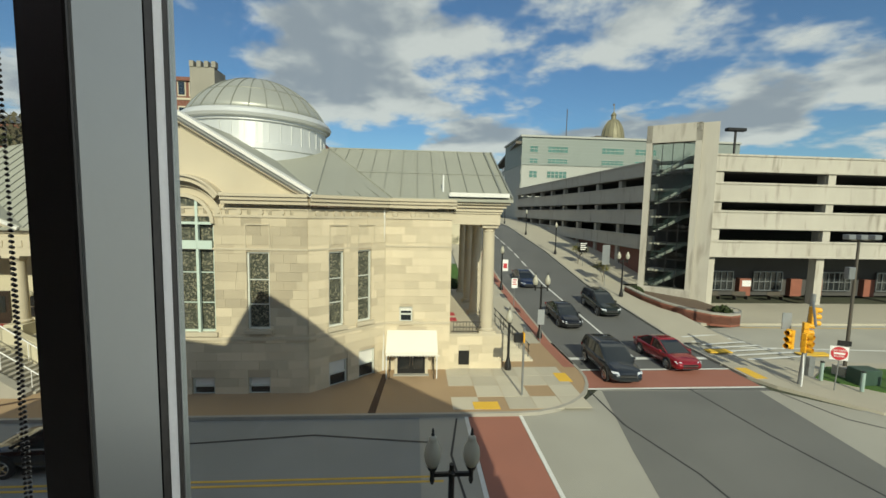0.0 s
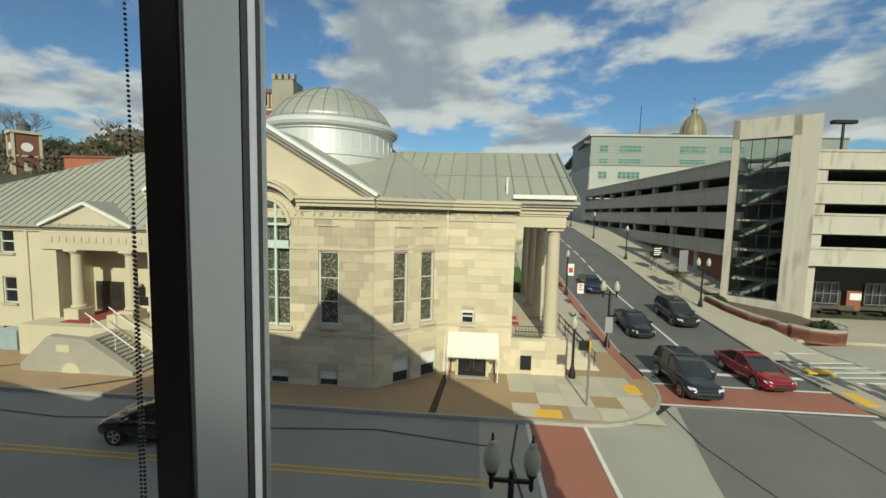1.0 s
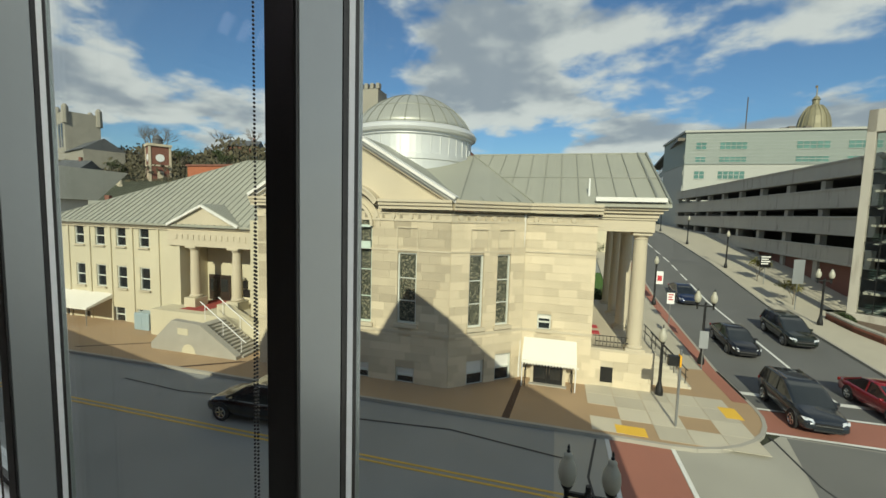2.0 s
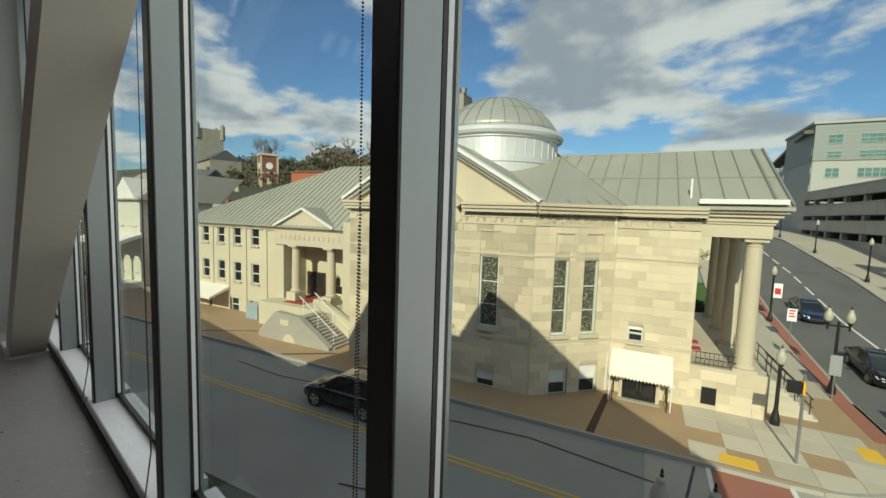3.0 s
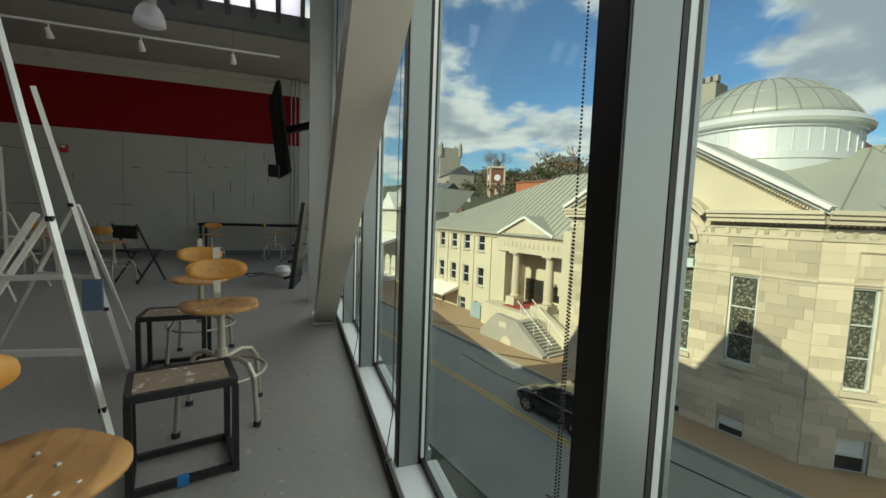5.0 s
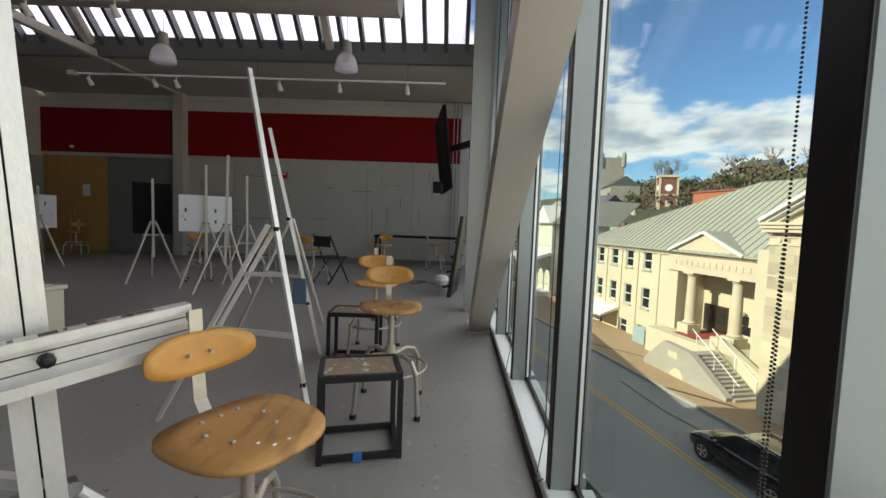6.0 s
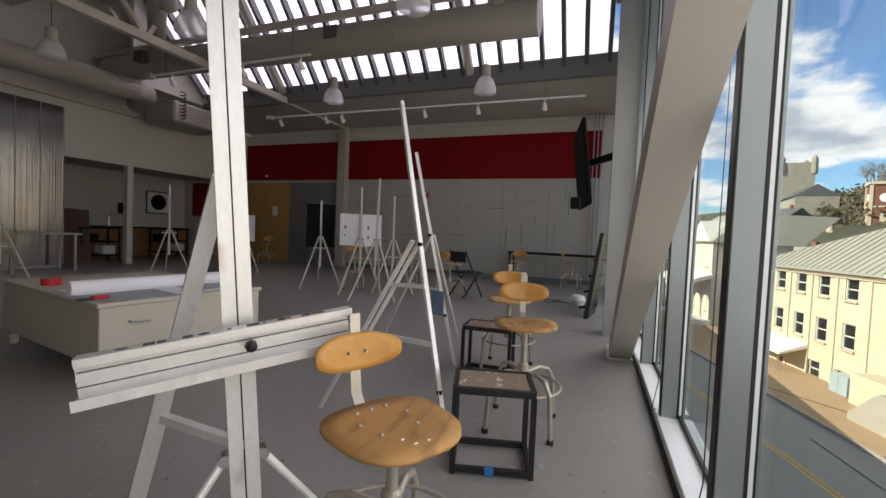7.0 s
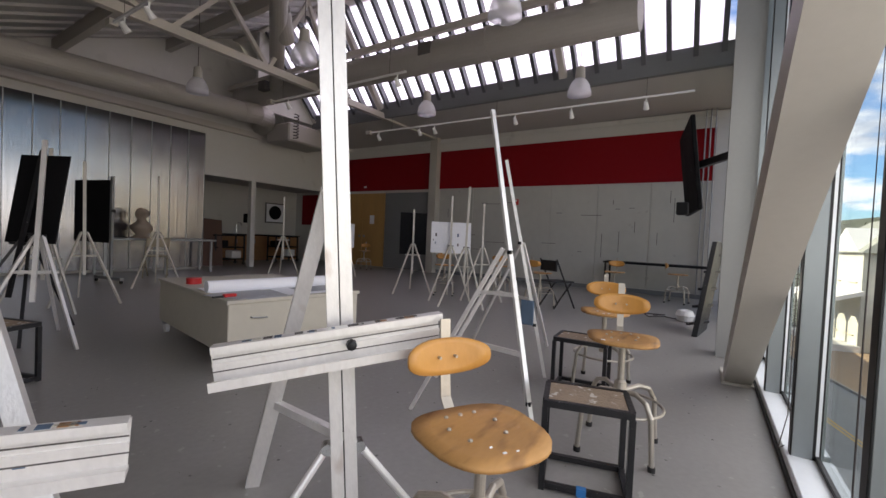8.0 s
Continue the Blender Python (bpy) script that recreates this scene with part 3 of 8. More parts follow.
# gable over the bay
bm = B()
prism(bm, [(-16.7, 20.36, 1.0), (-5.05, 20.36, 1.0), (-5.05, 20.36, 1.65), (-10.85, 20.36, 5.05), (-16.7, 20.36, 1.65)], (0, 0.4, 0))
part("gable", bm, limestone_plain, church)
for sg in (1, -1):
    bm = B()
    e0, e1 = (-10.85 + sg * 6.05, 1.66), (-10.85, 5.22)
    for dn, w, dz in ((0.0, 0.72, 0.0), (-0.10, 0.92, 0.15), (0.13, 0.45, -0.16)):
        bar(bm, (e0[0], 20.15 + dn, e0[1] + dz), (e1[0], 20.15 + dn, e1[1] + dz), w, 0.16)
    part("raking_cornice", bm, trim_white, church, "white-capped sloping gable cornice")
    bm = B()
    for i in range(58):
        f = (i + 0.5) / 58
        s, z = e0[0] + (e1[0] - e0[0]) * f, e0[1] + (e1[1] - e0[1]) * f
        cub(bm, s - 0.032, s + 0.032, 20.04, 20.2, z - 0.33, z - 0.25)
    tagged(part("dentils", bm, limestone_plain, church), kind="stuff")


def leaded(parent, name, c, d, w, z0, z1, arched=False, bars=(0.32, 0.64), paint=None):
    """A tall stained-glass light in a painted frame, set into the wall at c along d."""
    paint = paint or window_paint
    d = Vector((d[0], d[1], 0)).normalized()
    inn = Vector((-d.y, d.x, 0))
    o = Vector((c[0], c[1], 0))
    win = part(name, prism(B(), [o + d * x + inn * 0.2 + Vector((0, 0, z)) for x, z in ((-w / 2, z0), (w / 2, z0), (w / 2, z1), (-w / 2, z1))], inn * 0.03), stained, parent, "dark stained glass")
    bm = B()
    for x in (-w / 2 + 0.04, w / 2 - 0.04):
        bar(bm, o + d * x + inn * 0.14 + Vector((0, 0, z0)), o + d * x + inn * 0.14 + Vector((0, 0, z1)), 0.08, 0.1, up=inn)
    for z in (z0 + 0.04, z1 - 0.04):
        bar(bm, o - d * w / 2 + inn * 0.14 + Vector((0, 0, z)), o + d * w / 2 + inn * 0.14 + Vector((0, 0, z)), 0.1, 0.08)
    part("window_frame", bm, paint, win)
    for f in bars:
        z = z0 + (z1 - z0) * f
        bm = bar(B(), o - d * w / 2 + inn * 0.15 + Vector((0, 0, z)), o + d * w / 2 + inn * 0.15 + Vector((0, 0, z)), 0.05, 0.05)
        part("glazing_bar", bm, paint, win)
    bm = B()
    bar(bm, o - d * (w / 2 + 0.12) - inn * 0.04 + Vector((0, 0, z0 - 0.1)), o + d * (w / 2 + 0.12) - inn * 0.04 + Vector((0, 0, z0 - 0.1)), 0.28, 0.2)
    part("window_sill", bm, limestone_plain, win)
    return win


def sash(parent, c, d, w, z0, z1, pane=None, blind=0.0, sill=True):
    """A small sash window with frame, meeting rail, sill and a half-drawn blind."""
    d = Vector((d[0], d[1], 0)).normalized()
    inn = Vector((-d.y, d.x, 0))
    o = Vector((c[0], c[1], 0))
    win = part("window", prism(B(), [o + d * x + inn * 0.16 + Vector((0, 0, z)) for x, z in ((-w / 2, z0), (w / 2, z0), (w / 2, z1), (-w / 2, z1))], inn * 0.03), pane or dark_glass, parent)
    bm = B()
    for x in (-w / 2 + 0.04, w / 2 - 0.04):
        bar(bm, o + d * x + inn * 0.12 + Vector((0, 0, z0)), o + d * x + inn * 0.12 + Vector((0, 0, z1)), 0.08, 0.09, up=inn)
    for z in (z0 + 0.04, (z0 + z1) / 2, z1 - 0.04):
        bar(bm, o - d * w / 2 + inn * 0.12 + Vector((0, 0, z)), o + d * w / 2 + inn * 0.12 + Vector((0, 0, z)), 0.09, 0.08)
    part("window_frame", bm, window_paint, win)
    if blind:
        part("blind", prism(B(), [o + d * x + inn * 0.145 + Vector((0, 0, z)) for x, z in ((-w / 2 + 0.08, z1 - (z1 - z0) * blind), (w / 2 - 0.08, z1 - (z1 - z0) * blind), (w / 2 - 0.08, z1 - 0.08), (-w / 2 + 0.08, z1 - 0.08))], inn * 0.01), trim_white, win)
    if sill:
        part("window_sill", bar(B(), o - d * (w / 2 + 0.08) - inn * 0.04 + Vector((0, 0, z0 - 0.06)), o + d * (w / 2 + 0.08) - inn * 0.04 + Vector((0, 0, z0 - 0.06)), 0.22, 0.12), limestone_plain, win)
    return win


for s0 in (-7.465, -14.245):
    leaded(church, "window", (s0, 20.3), (1, 0), 1.07, -4.88, -1.06)
for s0 in (-3.915, -2.605):
    leaded(church, "window", (s0, 20.3 + (s0 + 5.1) * dd.y / dd.x), dd, 0.86, -5.0, -1.08)
# the great arched window
arch = leaded(church, "arched_window", (-10.85, 20.3), (1, 0), 2.7, -5.0, 0.28, bars=(0.27, 0.55), paint=mint_paint)
bm = B()
half = [(-10.85 + 1.35 * math.cos(t), 0.28 + 1.30 * math.sin(t)) for t in [i * math.pi / 20 for i in range(21)]]
prism(bm, [(x, 20.3, z) for x, z in half], (0, 0.06, 0))
part("fanlight", bm, stained, arch)
bm = B()
arc_ring(bm, -10.85, 0.28, 1.35, 1.30, 0, 180, 32, -0.08, 0.08, 20.14, 20.34)
part("arch_ring", bm, limestone_plain, arch)
bm = B()
for x in (-0.62, 0.62):
    cub(bm, -10.85 + x - 0.06, -10.85 + x + 0.06, 20.2, 20.36, -5.0, 1.35)
cub(bm, -12.15, -9.55, 20.2, 20.36, -0.95, -0.55)
cub(bm, -12.15, -9.55, 20.22, 20.34, 0.22, 0.34)
part("mullion", bm, mint_paint, arch, "pale green painted mullions")
# blind panels above the windows
for c, d, w in (((-7.465, 20.3), Vector((1, 0)), 1.12), ((-14.245, 20.3), Vector((1, 0)), 1.12), ((-3.82, 20.3 + 1.28 * dd.y / dd.x), dd, 1.0), ((-2.53, 20.3 + 2.57 * dd.y / dd.x), dd, 1.0)):
    bm = B()
    o, e = Vector((c[0], c[1], 0)) + Vector((d.y, -d.x, 0)) * 0.035, Vector((d.x, d.y, 0))
    bar(bm, o - e * w / 2 + Vector((0, 0, 0.27)), o + e * w / 2 + Vector((0, 0, 0.27)), 0.11, 0.06)
    for q in (-w / 2, w / 2):
        bar(bm, o + e * q + Vector((0, 0, -0.88)), o + e * q + Vector((0, 0, 0.27)), 0.05, 0.05, up=(d.y, -d.x, 0))
    part("blind_panel", bm, limestone_plain, church)
for s0 in (-10.17, -7.495, -11.5, -14.2):
    sash(church, (s0, 20.3), (1, 0), 1.08, -8.22, -7.32, blind=0.55)
for s0, zt in ((-3.835, -6.85), (-2.475, -6.65)):
    sash(church, (s0, 20.3 + (s0 + 5.1) * dd.y / dd.x), dd, 1.05, -8.22, zt, blind=0.55)
sash(church, (-0.35, 23.3), (1, 0), 0.74, -5.33, -4.42, blind=0.3)
# side door under the awning
door = part("door", cub(B(), -0.78, 0.78, 22.62, 22.68, -8.13, -6.75), black_iron, church, "dark glazed double door")
for x in (-0.39, 0.39):
    part("pane", cub(B(), x - 0.27, x + 0.27, 22.60, 22.62, -7.85, -6.95), dark_glass, door)
    part("door_pull", cub(B(), x * 0.2 - 0.015, x * 0.2 + 0.015, 22.56, 22.60, -7.6, -7.2), chrome, door)
for x in (-0.86, 0.86):
    part("door_frame", cub(B(), x - 0.08, x + 0.08, 22.55, 23.3, -8.2, -6.75), limestone_plain, door)
part("door_step", cub(B(), -1.0, 1.0, 22.3, 22.6, -8.2, -8.10, 0.01), kerb_stone, door)
aw = part("awning", prism(B(), [(-1.40, 23.28, -5.80), (-1.40, 21.9, -6.64), (-1.40, 21.9, -6.80), (-1.40, 23.28, -6.74)], (2.85, 0, 0)), canvas, church, "cream canvas awning")
bm = B()
for i in range(19):
    s = -1.39 + i * 0.157
    prism(bm, [(s, 21.88, -6.79), (s + 0.14, 21.88, -6.79), (s + 0.07, 21.88, -6.90)], (0, 0.015, 0))
tagged(part("valance", bm, canvas, aw), kind="stuff")
for x in (-1.36, 1.41):
    part("post", tube(B(), (x, 21.95, -8.15), (x, 21.95, -6.78), 0.03, 8), sign_white, aw)
for x in (-1.2, 1.25):
    bm = B()
    for n in (21.9, 23.1):
        tube(bm, (x, n, -8.15), (x, n, -7.25), 0.022)
    tube(bm, (x, 21.75, -7.25), (x, 23.2, -7.25), 0.025)
    part("handrail", bm, black_iron, church, "black iron handrail")
spout = path_tube(B(), [(-1.62, 23.12, 1.25), (-1.62, 23.16, 0.9), (-1.62, 23.18, -6.3), (-1.62, 23.05, -8.1)], 0.055)
part("downpipe", spout, trim_white, church, "white downpipe")
part("gutter", bar(B(), (1.95, 22.75, 2.02), (5.3, 22.75, 2.02), 0.35, 0.22), trim_white, church, "white metal gutter")
# portico facing the climbing street
for n in (23.95, 28.4, 32.2, 36.2):
    col = part("column", lathe(B(), [(0.40, 0), (0.40, 0.10), (0.47, 0.14), (0.47, 0.22), (0.39, 0.28), (0.385, 2.2), (0.365, 4.2), (0.335, 6.0), (0.36, 6.03), (0.36, 6.08), (0.335, 6.1), (0.43, 6.25)], (4.45, n, -6.05), 28), limestone_plain, church, "smooth stone portico column", smooth=False)
    part("plinth", cub(B(), 3.95, 4.95, n - 0.5, n + 0.5, -6.10, -5.93, 0.015), limestone_plain, col)
    part("capital", cub(B(), 3.98, 4.92, n - 0.47, n + 0.47, 0.18, 0.36, 0.015), limestone_plain, col)
bm = B()
cub(bm, 1.9, 4.98, 23.35, 24.35, 0.36, 1.0, 0.01), cub(bm, 3.95, 4.98, 24.35, 37, 0.36, 1.0, 0.01)
cub(bm, 1.85, 5.05, 23.28, 24.4, 0.98, 1.1, 0.01)
part("entablature", bm, limestone_plain, church)
bm = B()
for w, z0, z1 in ((0.12, 1.1, 1.32), (0.28, 1.32, 1.5), (0.45, 1.5, 1.72)):
    cub(bm, 2.3, 4.98 + w, 23.32 - w, 37.2, z0, z1, 0.01)
part("cornice", bm, limestone_plain, church)
part("soffit", cub(B(), 2.2, 4.9, 24.3, 37, 0.75, 0.85), trim_white, church)
bm = B()
prism(bm, [(4.9, 22.9, 1.7), (4.9, 30.0, 5.1), (4.9, 37.1, 1.7)], (0.3, 0, 0))
part("pediment", bm, limestone_plain, church)
bm = B()
for k in range(9):
    x = 2.45 + k * 0.19
    tube(bm, (x, 23.55, -6.0), (x, 23.55, -5.35), 0.012, 6)
    lathe(bm, [(0.02, -0.02), (0.07, 0), (0.07, 0.02), (0.02, 0.04)], (x + 0.09, 23.55, -5.7), 8)
for z in (-5.95, -5.38):
    tube(bm, (2.3, 23.55, z), (4.1, 23.55, z), 0.02, 6)
part("railing", bm, black_iron, church, "scrolled black iron railing")
part("grille", cub(B(), 2.77, 3.40, 23.36, 23.42, -7.90, -7.06), black_iron, church, "dark iron basement grille")
part("porch_door", cub(B(), 2.2, 2.24, 28, 30.2, -6.0, -3.4), brick_dark, church, "dark red porch door")
for n0 in (24.6, 26.4):
    bm = B()
    for dz in (0.0, -0.4):
        tube(bm, (7.4, n0, -7.15 + dz), (5.4, n0, -5.2 + dz), 0.025, 6)
    for k in range(4):
        s = 5.5 + 0.6 * k
        tube(bm, (s, n0, -5.3 - 0.585 * k - 0.95), (s, n0, -5.3 - 0.585 * k), 0.022, 6)
    part("stair_rail", bm, black_iron, church, "black iron stair railing")
bm = B()
for k in range(12):
    cub(bm, 5.35, 7.6 - k * 0.19, 24.5, 36, -8.2 + k * 0.17, -8.03 + k * 0.17)
part("steps", bm, concrete_walk, church)
for z, n0 in ((-6.045, 26.2), (-6.045, 27.6)):
    part("door_mat", cub(B(), 2.3, 2.95, n0, n0 + 0.8, z, z + 0.02), sign_red, church, "dark red mat on the porch")
for n0 in (24.6, 28.6, 32.4):
    bm = B()
    for z in (-5.10, -5.55):
        tube(bm, (4.75, n0, z), (4.75, n0 + 3.2, z), 0.022, 6)
    for k in range(5):
        tube(bm, (4.75, n0 + 0.8 * k, -6.05), (4.75, n0 + 0.8 * k, -5.10), 0.02, 6)
    part("porch_rail", bm, black_iron, church, "black iron porch rail")
# roofs with standing seams
bm = B()
E1, A1, Bq, C1, D1 = (-10.85, 20.0, 5.32), (-4.62, 20.0, 1.76), (-1.15, 22.9, 1.76), (-6.0, 30.0, 5.3), (-10.85, 30.0, 5.35)
A2 = (-17.1, 20.0, 1.76)
for tri in ((E1, A1, D1), (A1, C1, D1), (A1, Bq, C1), (E1, D1, A2), (A2, D1, (-17.1, 30, 1.76))):
    prism(bm, tri, (0, 0, -0.12))
prism(bm, [(-1.15, 22.7, 1.78), (5.55, 22.7, 1.78), (5.55, 30.0, 5.34), (-6.0, 30.0, 5.34)], (0, 0, -0.14))
prism(bm, [(5.55, 37.3, 1.78), (-6.0, 37.3, 1.78), (-6.0, 30.0, 5.34), (5.55, 30.0, 5.34)], (0, 0, -0.14))
roof = part("roof", bm, metal_roof, church, "weathered grey-green standing-seam metal roof")
bm = B()
for i in range(12):
    s = -5.5 + i * 0.95
    if s > -1.15:
        bar(bm, (s, 22.75, 1.84), (s, 29.95, 5.36), 0.035, 0.06)
    else:
        f = (s + 6.0) / 4.85
        bar(bm, (s, 30.0 - 7.1 * f, 5.34 - 3.5 * f + 0.03), (s, 29.95, 5.36), 0.035, 0.06)
for f in (0.45,):
    bar(bm, (-3.4, 22.7 + 7.3 * f, 1.82 + 3.55 * f), (5.5, 22.7 + 7.3 * f, 1.82 + 3.55 * f), 0.05, 0.04)
bar(bm, (5.0, 22.75, 1.86), (5.0, 29.95, 5.38), 0.08, 0.08), bar(bm, (5.5, 22.75, 1.86), (5.5, 29.95, 5.38), 0.10, 0.12)
bar(bm, Bq, C1, 0.06, 0.08), bar(bm, A1, C1, 0.05, 0.06)
for f in (0.3, 0.55, 0.8):
    a = Vector(A1).lerp(Vector(Bq), f)
    bar(bm, a + Vector((0, 0, 0.03)), Vector(C1).lerp(Vector(D1), 1 - f) + Vector((0, 0, -0.02)), 0.035, 0.05)
bar(bm, (-6.0, 30, 5.36), (5.55, 30, 5.36), 0.14, 0.08)
tagged(part("roof_seam", bm, metal_seam, roof), kind="stuff")
part("vent_pipe", tube(B(), (1.67, 23.6, 2.2), (1.67, 23.6, 3.15), 0.05, 10), sign_white, church)
DC = (-10.8, 30.0, 0)
part("drum", lathe(B(), [(4.62, 3.6), (4.62, 4.55), (4.70, 4.6), (4.70, 4.95), (4.42, 5.0), (4.42, 6.2), (4.55, 6.25), (4.55, 6.4)], DC, 64), dome_white, church, "pale metal-panelled drum")
bm = B()
for i in range(40):
    a = i * math.tau / 40
    bar(bm, (DC[0] + 4.43 * math.cos(a), DC[1] + 4.43 * math.sin(a), 5.0), (DC[0] + 4.43 * math.cos(a), DC[1] + 4.43 * math.sin(a), 6.22), 0.05, 0.06, up=(math.cos(a), math.sin(a), 0))
tagged(part("drum_batten", bm, dome_white, church), kind="stuff")
part("dome_cornice", lathe(B(), [(4.5, 6.35), (4.78, 6.45), (4.85, 6.62), (4.80, 6.68), (4.72, 6.85), (4.55, 6.98)], DC, 64), dome_white, church)
RD, zc = 5.05, 4.62
prof = [(RD * math.cos(t), zc + RD * math.sin(t)) for t in [radians(27.5 + i * 62.3 / 12) for i in range(13)]]
dome = part("dome", lathe(B(), prof, DC, 64), dome_metal, church, "grey-green metal dome with ribs", smooth=True)
bm = B()
for i in range(28):
    a = i * math.tau / 28
    pts = [(DC[0] + (r + 0.01) * math.cos(a), DC[1] + (r + 0.01) * math.sin(a), z + 0.01) for r, z in prof]
    for p, q in zip(pts, pts[1:]):
        bar(bm, p, q, 0.05, 0.05)
tagged(part("dome_rib", bm, metal_seam, dome), kind="stuff")
bm = B()
for r, z in (prof[4],):
    for i in range(64):
        a, b = i * math.tau / 64, (i + 1) * math.tau / 64
        bar(bm, (DC[0] + r * math.cos(a), DC[1] + r * math.sin(a), z), (DC[0] + r * math.cos(b), DC[1] + r * math.sin(b), z), 0.04, 0.05)
tagged(part("dome_rib", bm, metal_seam, dome), kind="stuff")
part("body", cub(B(), -16.7, 2.0, 24, 37, -8.3, 1.2), limestone_plain, church)

# ---- church hall to the west, with its porch and stair ----
hall = thing("church_hall", "cream stone church hall with seamed metal roof and porch", "hall", (-29, 30, -8.3))
HW = []
for s0 in (-30.12, -32.42, -34.6, -36.8):
    HW += [(s0 - 0.5 + 40, s0 + 0.5 + 40, -2.2, -0.72), (s0 - 0.5 + 40, s0 + 0.5 + 40, -5.5, -3.75)]
HW += [(-33.4 + 40, -32.2 + 40, -8.3, -7.05), (-31.0 + 40, -30.0 + 40, -8.3, -7.05), (-38.8 + 40, -37.8 + 40, -8.2, -6.9), (-36.6 + 40, -35.6 + 40, -8.2, -6.9)]
part("wall", wall_grid(B(), (-40, 24), (1, 0), 12.6, -8.4, -0.6, HW, 0.5), cream_stone, hall)
part("wall", cub(B(), -40, -39.5, 24, 38, -8.4, -0.6), cream_stone, hall)
part("wall", cub(B(), -39.4, -17, 26.4, 38, -8.4, -0.6), cream_stone, hall)
part("wall", cub(B(), -19.9, -16.75, 23.3, 26.5, -8.4, 0.2), cream_stone, hall)
part("wall", cub(B(), -27.5, -26.6, 23.9, 26.4, -8.4, -0.9), cream_stone, hall)
for s0 in (-30.12, -32.42, -34.6, -36.8):
    sash(hall, (s0, 24), (1, 0), 1.0, -2.2, -0.72, pane=dark_glass)
    sash(hall, (s0, 24), (1, 0), 1.0, -5.5, -3.75, pane=dark_glass)
for s0 in (-32.8, -30.5, -38.3, -36.1):
    sash(hall, (s0, 24), (1, 0), 1.0, -8.25, -7.0, pane=dark_glass, sill=False)
bm = B()
for s0 in (-28.7, -31.25, -33.5, -35.7, -38.0):
    cub(bm, s0 - 0.12, s0 + 0.12, 23.90, 24.0, -8.3 if s0 < -28.9 else -8.3, -0.6)
part("pilaster", bm, cream_stone, hall)
bm = B()
for z, w in ((-0.75, 0.12), (-0.6, 0.24), (-0.46, 0.40)):
    cub(bm, -40.2, -16.7, 23.98 - w, 24.05, z, z + 0.15)
part("cornice", bm, limestone_plain, hall)
part("entablature", cub(B(), -27.5, -19.8, 23.75, 24.6, -1.85, -0.74, 0.01), limestone_plain, hall)
bm = B()
for i in range(14):
    cub(bm, -26.9 + i * 0.5, -26.62 + i * 0.5, 23.70, 23.76, -1.35, -1.0)
tagged(part("frieze_ornament", bm, limestone_plain, hall), kind="stuff")
part("pediment", prism(B(), [(-27.0, 23.6, -0.34), (-21.2, 23.6, -0.34), (-24.1, 23.6, 1.0)], (0, 3.6, 0)), limestone_plain, hall)
for sg in (-1, 1):
    part("raking_cornice", bar(B(), (-24.1 + sg * 3.1, 25.3, -0.33), (-24.1, 25.3, 1.10), 3.9, 0.16), trim_white, hall)
part("pediment_roof", prism(B(), [(-24.1, 23.5, 1.22), (-21.0, 23.5, -0.2), (-21.0, 27.0, -0.2), (-24.1, 29.0, 1.22)], (0, 0, -0.05)), metal_roof, hall)
for s0 in (-25.45, -21.75):
    c = part("column", lathe(B(), [(0.36, 0), (0.44, 0.06), (0.44, 0.14), (0.35, 0.2), (0.34, 1.5), (0.30, 3.45), (0.34, 3.5), (0.42, 3.68)], (s0, 24.15, -5.62), 24), limestone_plain, hall)
    part("capital", cub(B(), s0 - 0.46, s0 + 0.46, 23.7, 24.6, -1.97, -1.84), limestone_plain, c)
    part("pedestal", cub(B(), s0 - 0.5, s0 + 0.5, 23.55, 24.7, -8.3, -5.62, 0.02), cream_stone, c)
part("porch_floor", cub(B(), -27.5, -19.9, 22.2, 26.4, -8.3, -6.30), cream_stone, hall)
part("carpet", cub(B(), -25.6, -23.6, 22.9, 26.2, -6.30, -6.28), mat("carpet_red", (0.30, 0.05, 0.04), 0.95, var=0.15, scale=3), hall, "red porch carpet")
hd = part("door", cub(B(), -26.35, -24.35, 26.25, 26.4, -6.28, -4.30), mat("door_dark", (0.035, 0.025, 0.02), 0.4, var=0.2, scale=4), hall, "dark panelled double door")
for x in (-25.85, -24.85):
    part("pane", cub(B(), x - 0.32, x + 0.32, 26.22, 26.25, -5.6, -4.6), dark_glass, hd)
for x in (-26.85, -23.0):
    w = part("wall_lantern", cub(B(), x - 0.22, x + 0.22, 26.2, 26.4, -5.2, -4.6), black_iron, hall)
    part("globe", lathe(B(), [(0.04, 0), (0.16, 0.12), (0.14, 0.28), (0.03, 0.36)], (x, 26.1, -4.6), 12), globe_glass, w)
part("notice_board", cub(B(), -23.4, -22.6, 26.34, 26.4, -5.9, -5.3), black_iron, hall)
# stair down to the east along the front
bm = B()
for k in range(14):
    s1 = -21.2 + k * 0.26
    cub(bm, -21.6, s1 + 0.28, 20.45, 22.2, -8.3, -6.42 - k * 0.145)
part("stair", bm, kerb_stone, hall, "stone stair")
part("stair_cheek", prism(B(), [(-24.8, 20.0, -8.3), (-18.2, 20.0, -8.3), (-18.2, 20.0, -7.95), (-20.9, 20.0, -6.25), (-23.1, 20.0, -6.15), (-24.8, 20.0, -7.75)], (0, 0.45, 0)), kerb_stone, hall, "grey stone stair flank")
part("arched_niche", prism(B(), [(-21.8 + 0.55 * math.cos(t), 19.985, -8.2 + 0.62 * math.sin(t)) for t in [i * math.pi / 12 for i in range(13)]], (0, 0.02, 0)), cream_stone, hall)
part("plaque", cub(B(), -22.6, -21.8, 19.97, 20.0, -7.0, -6.6), cream_stone, hall)
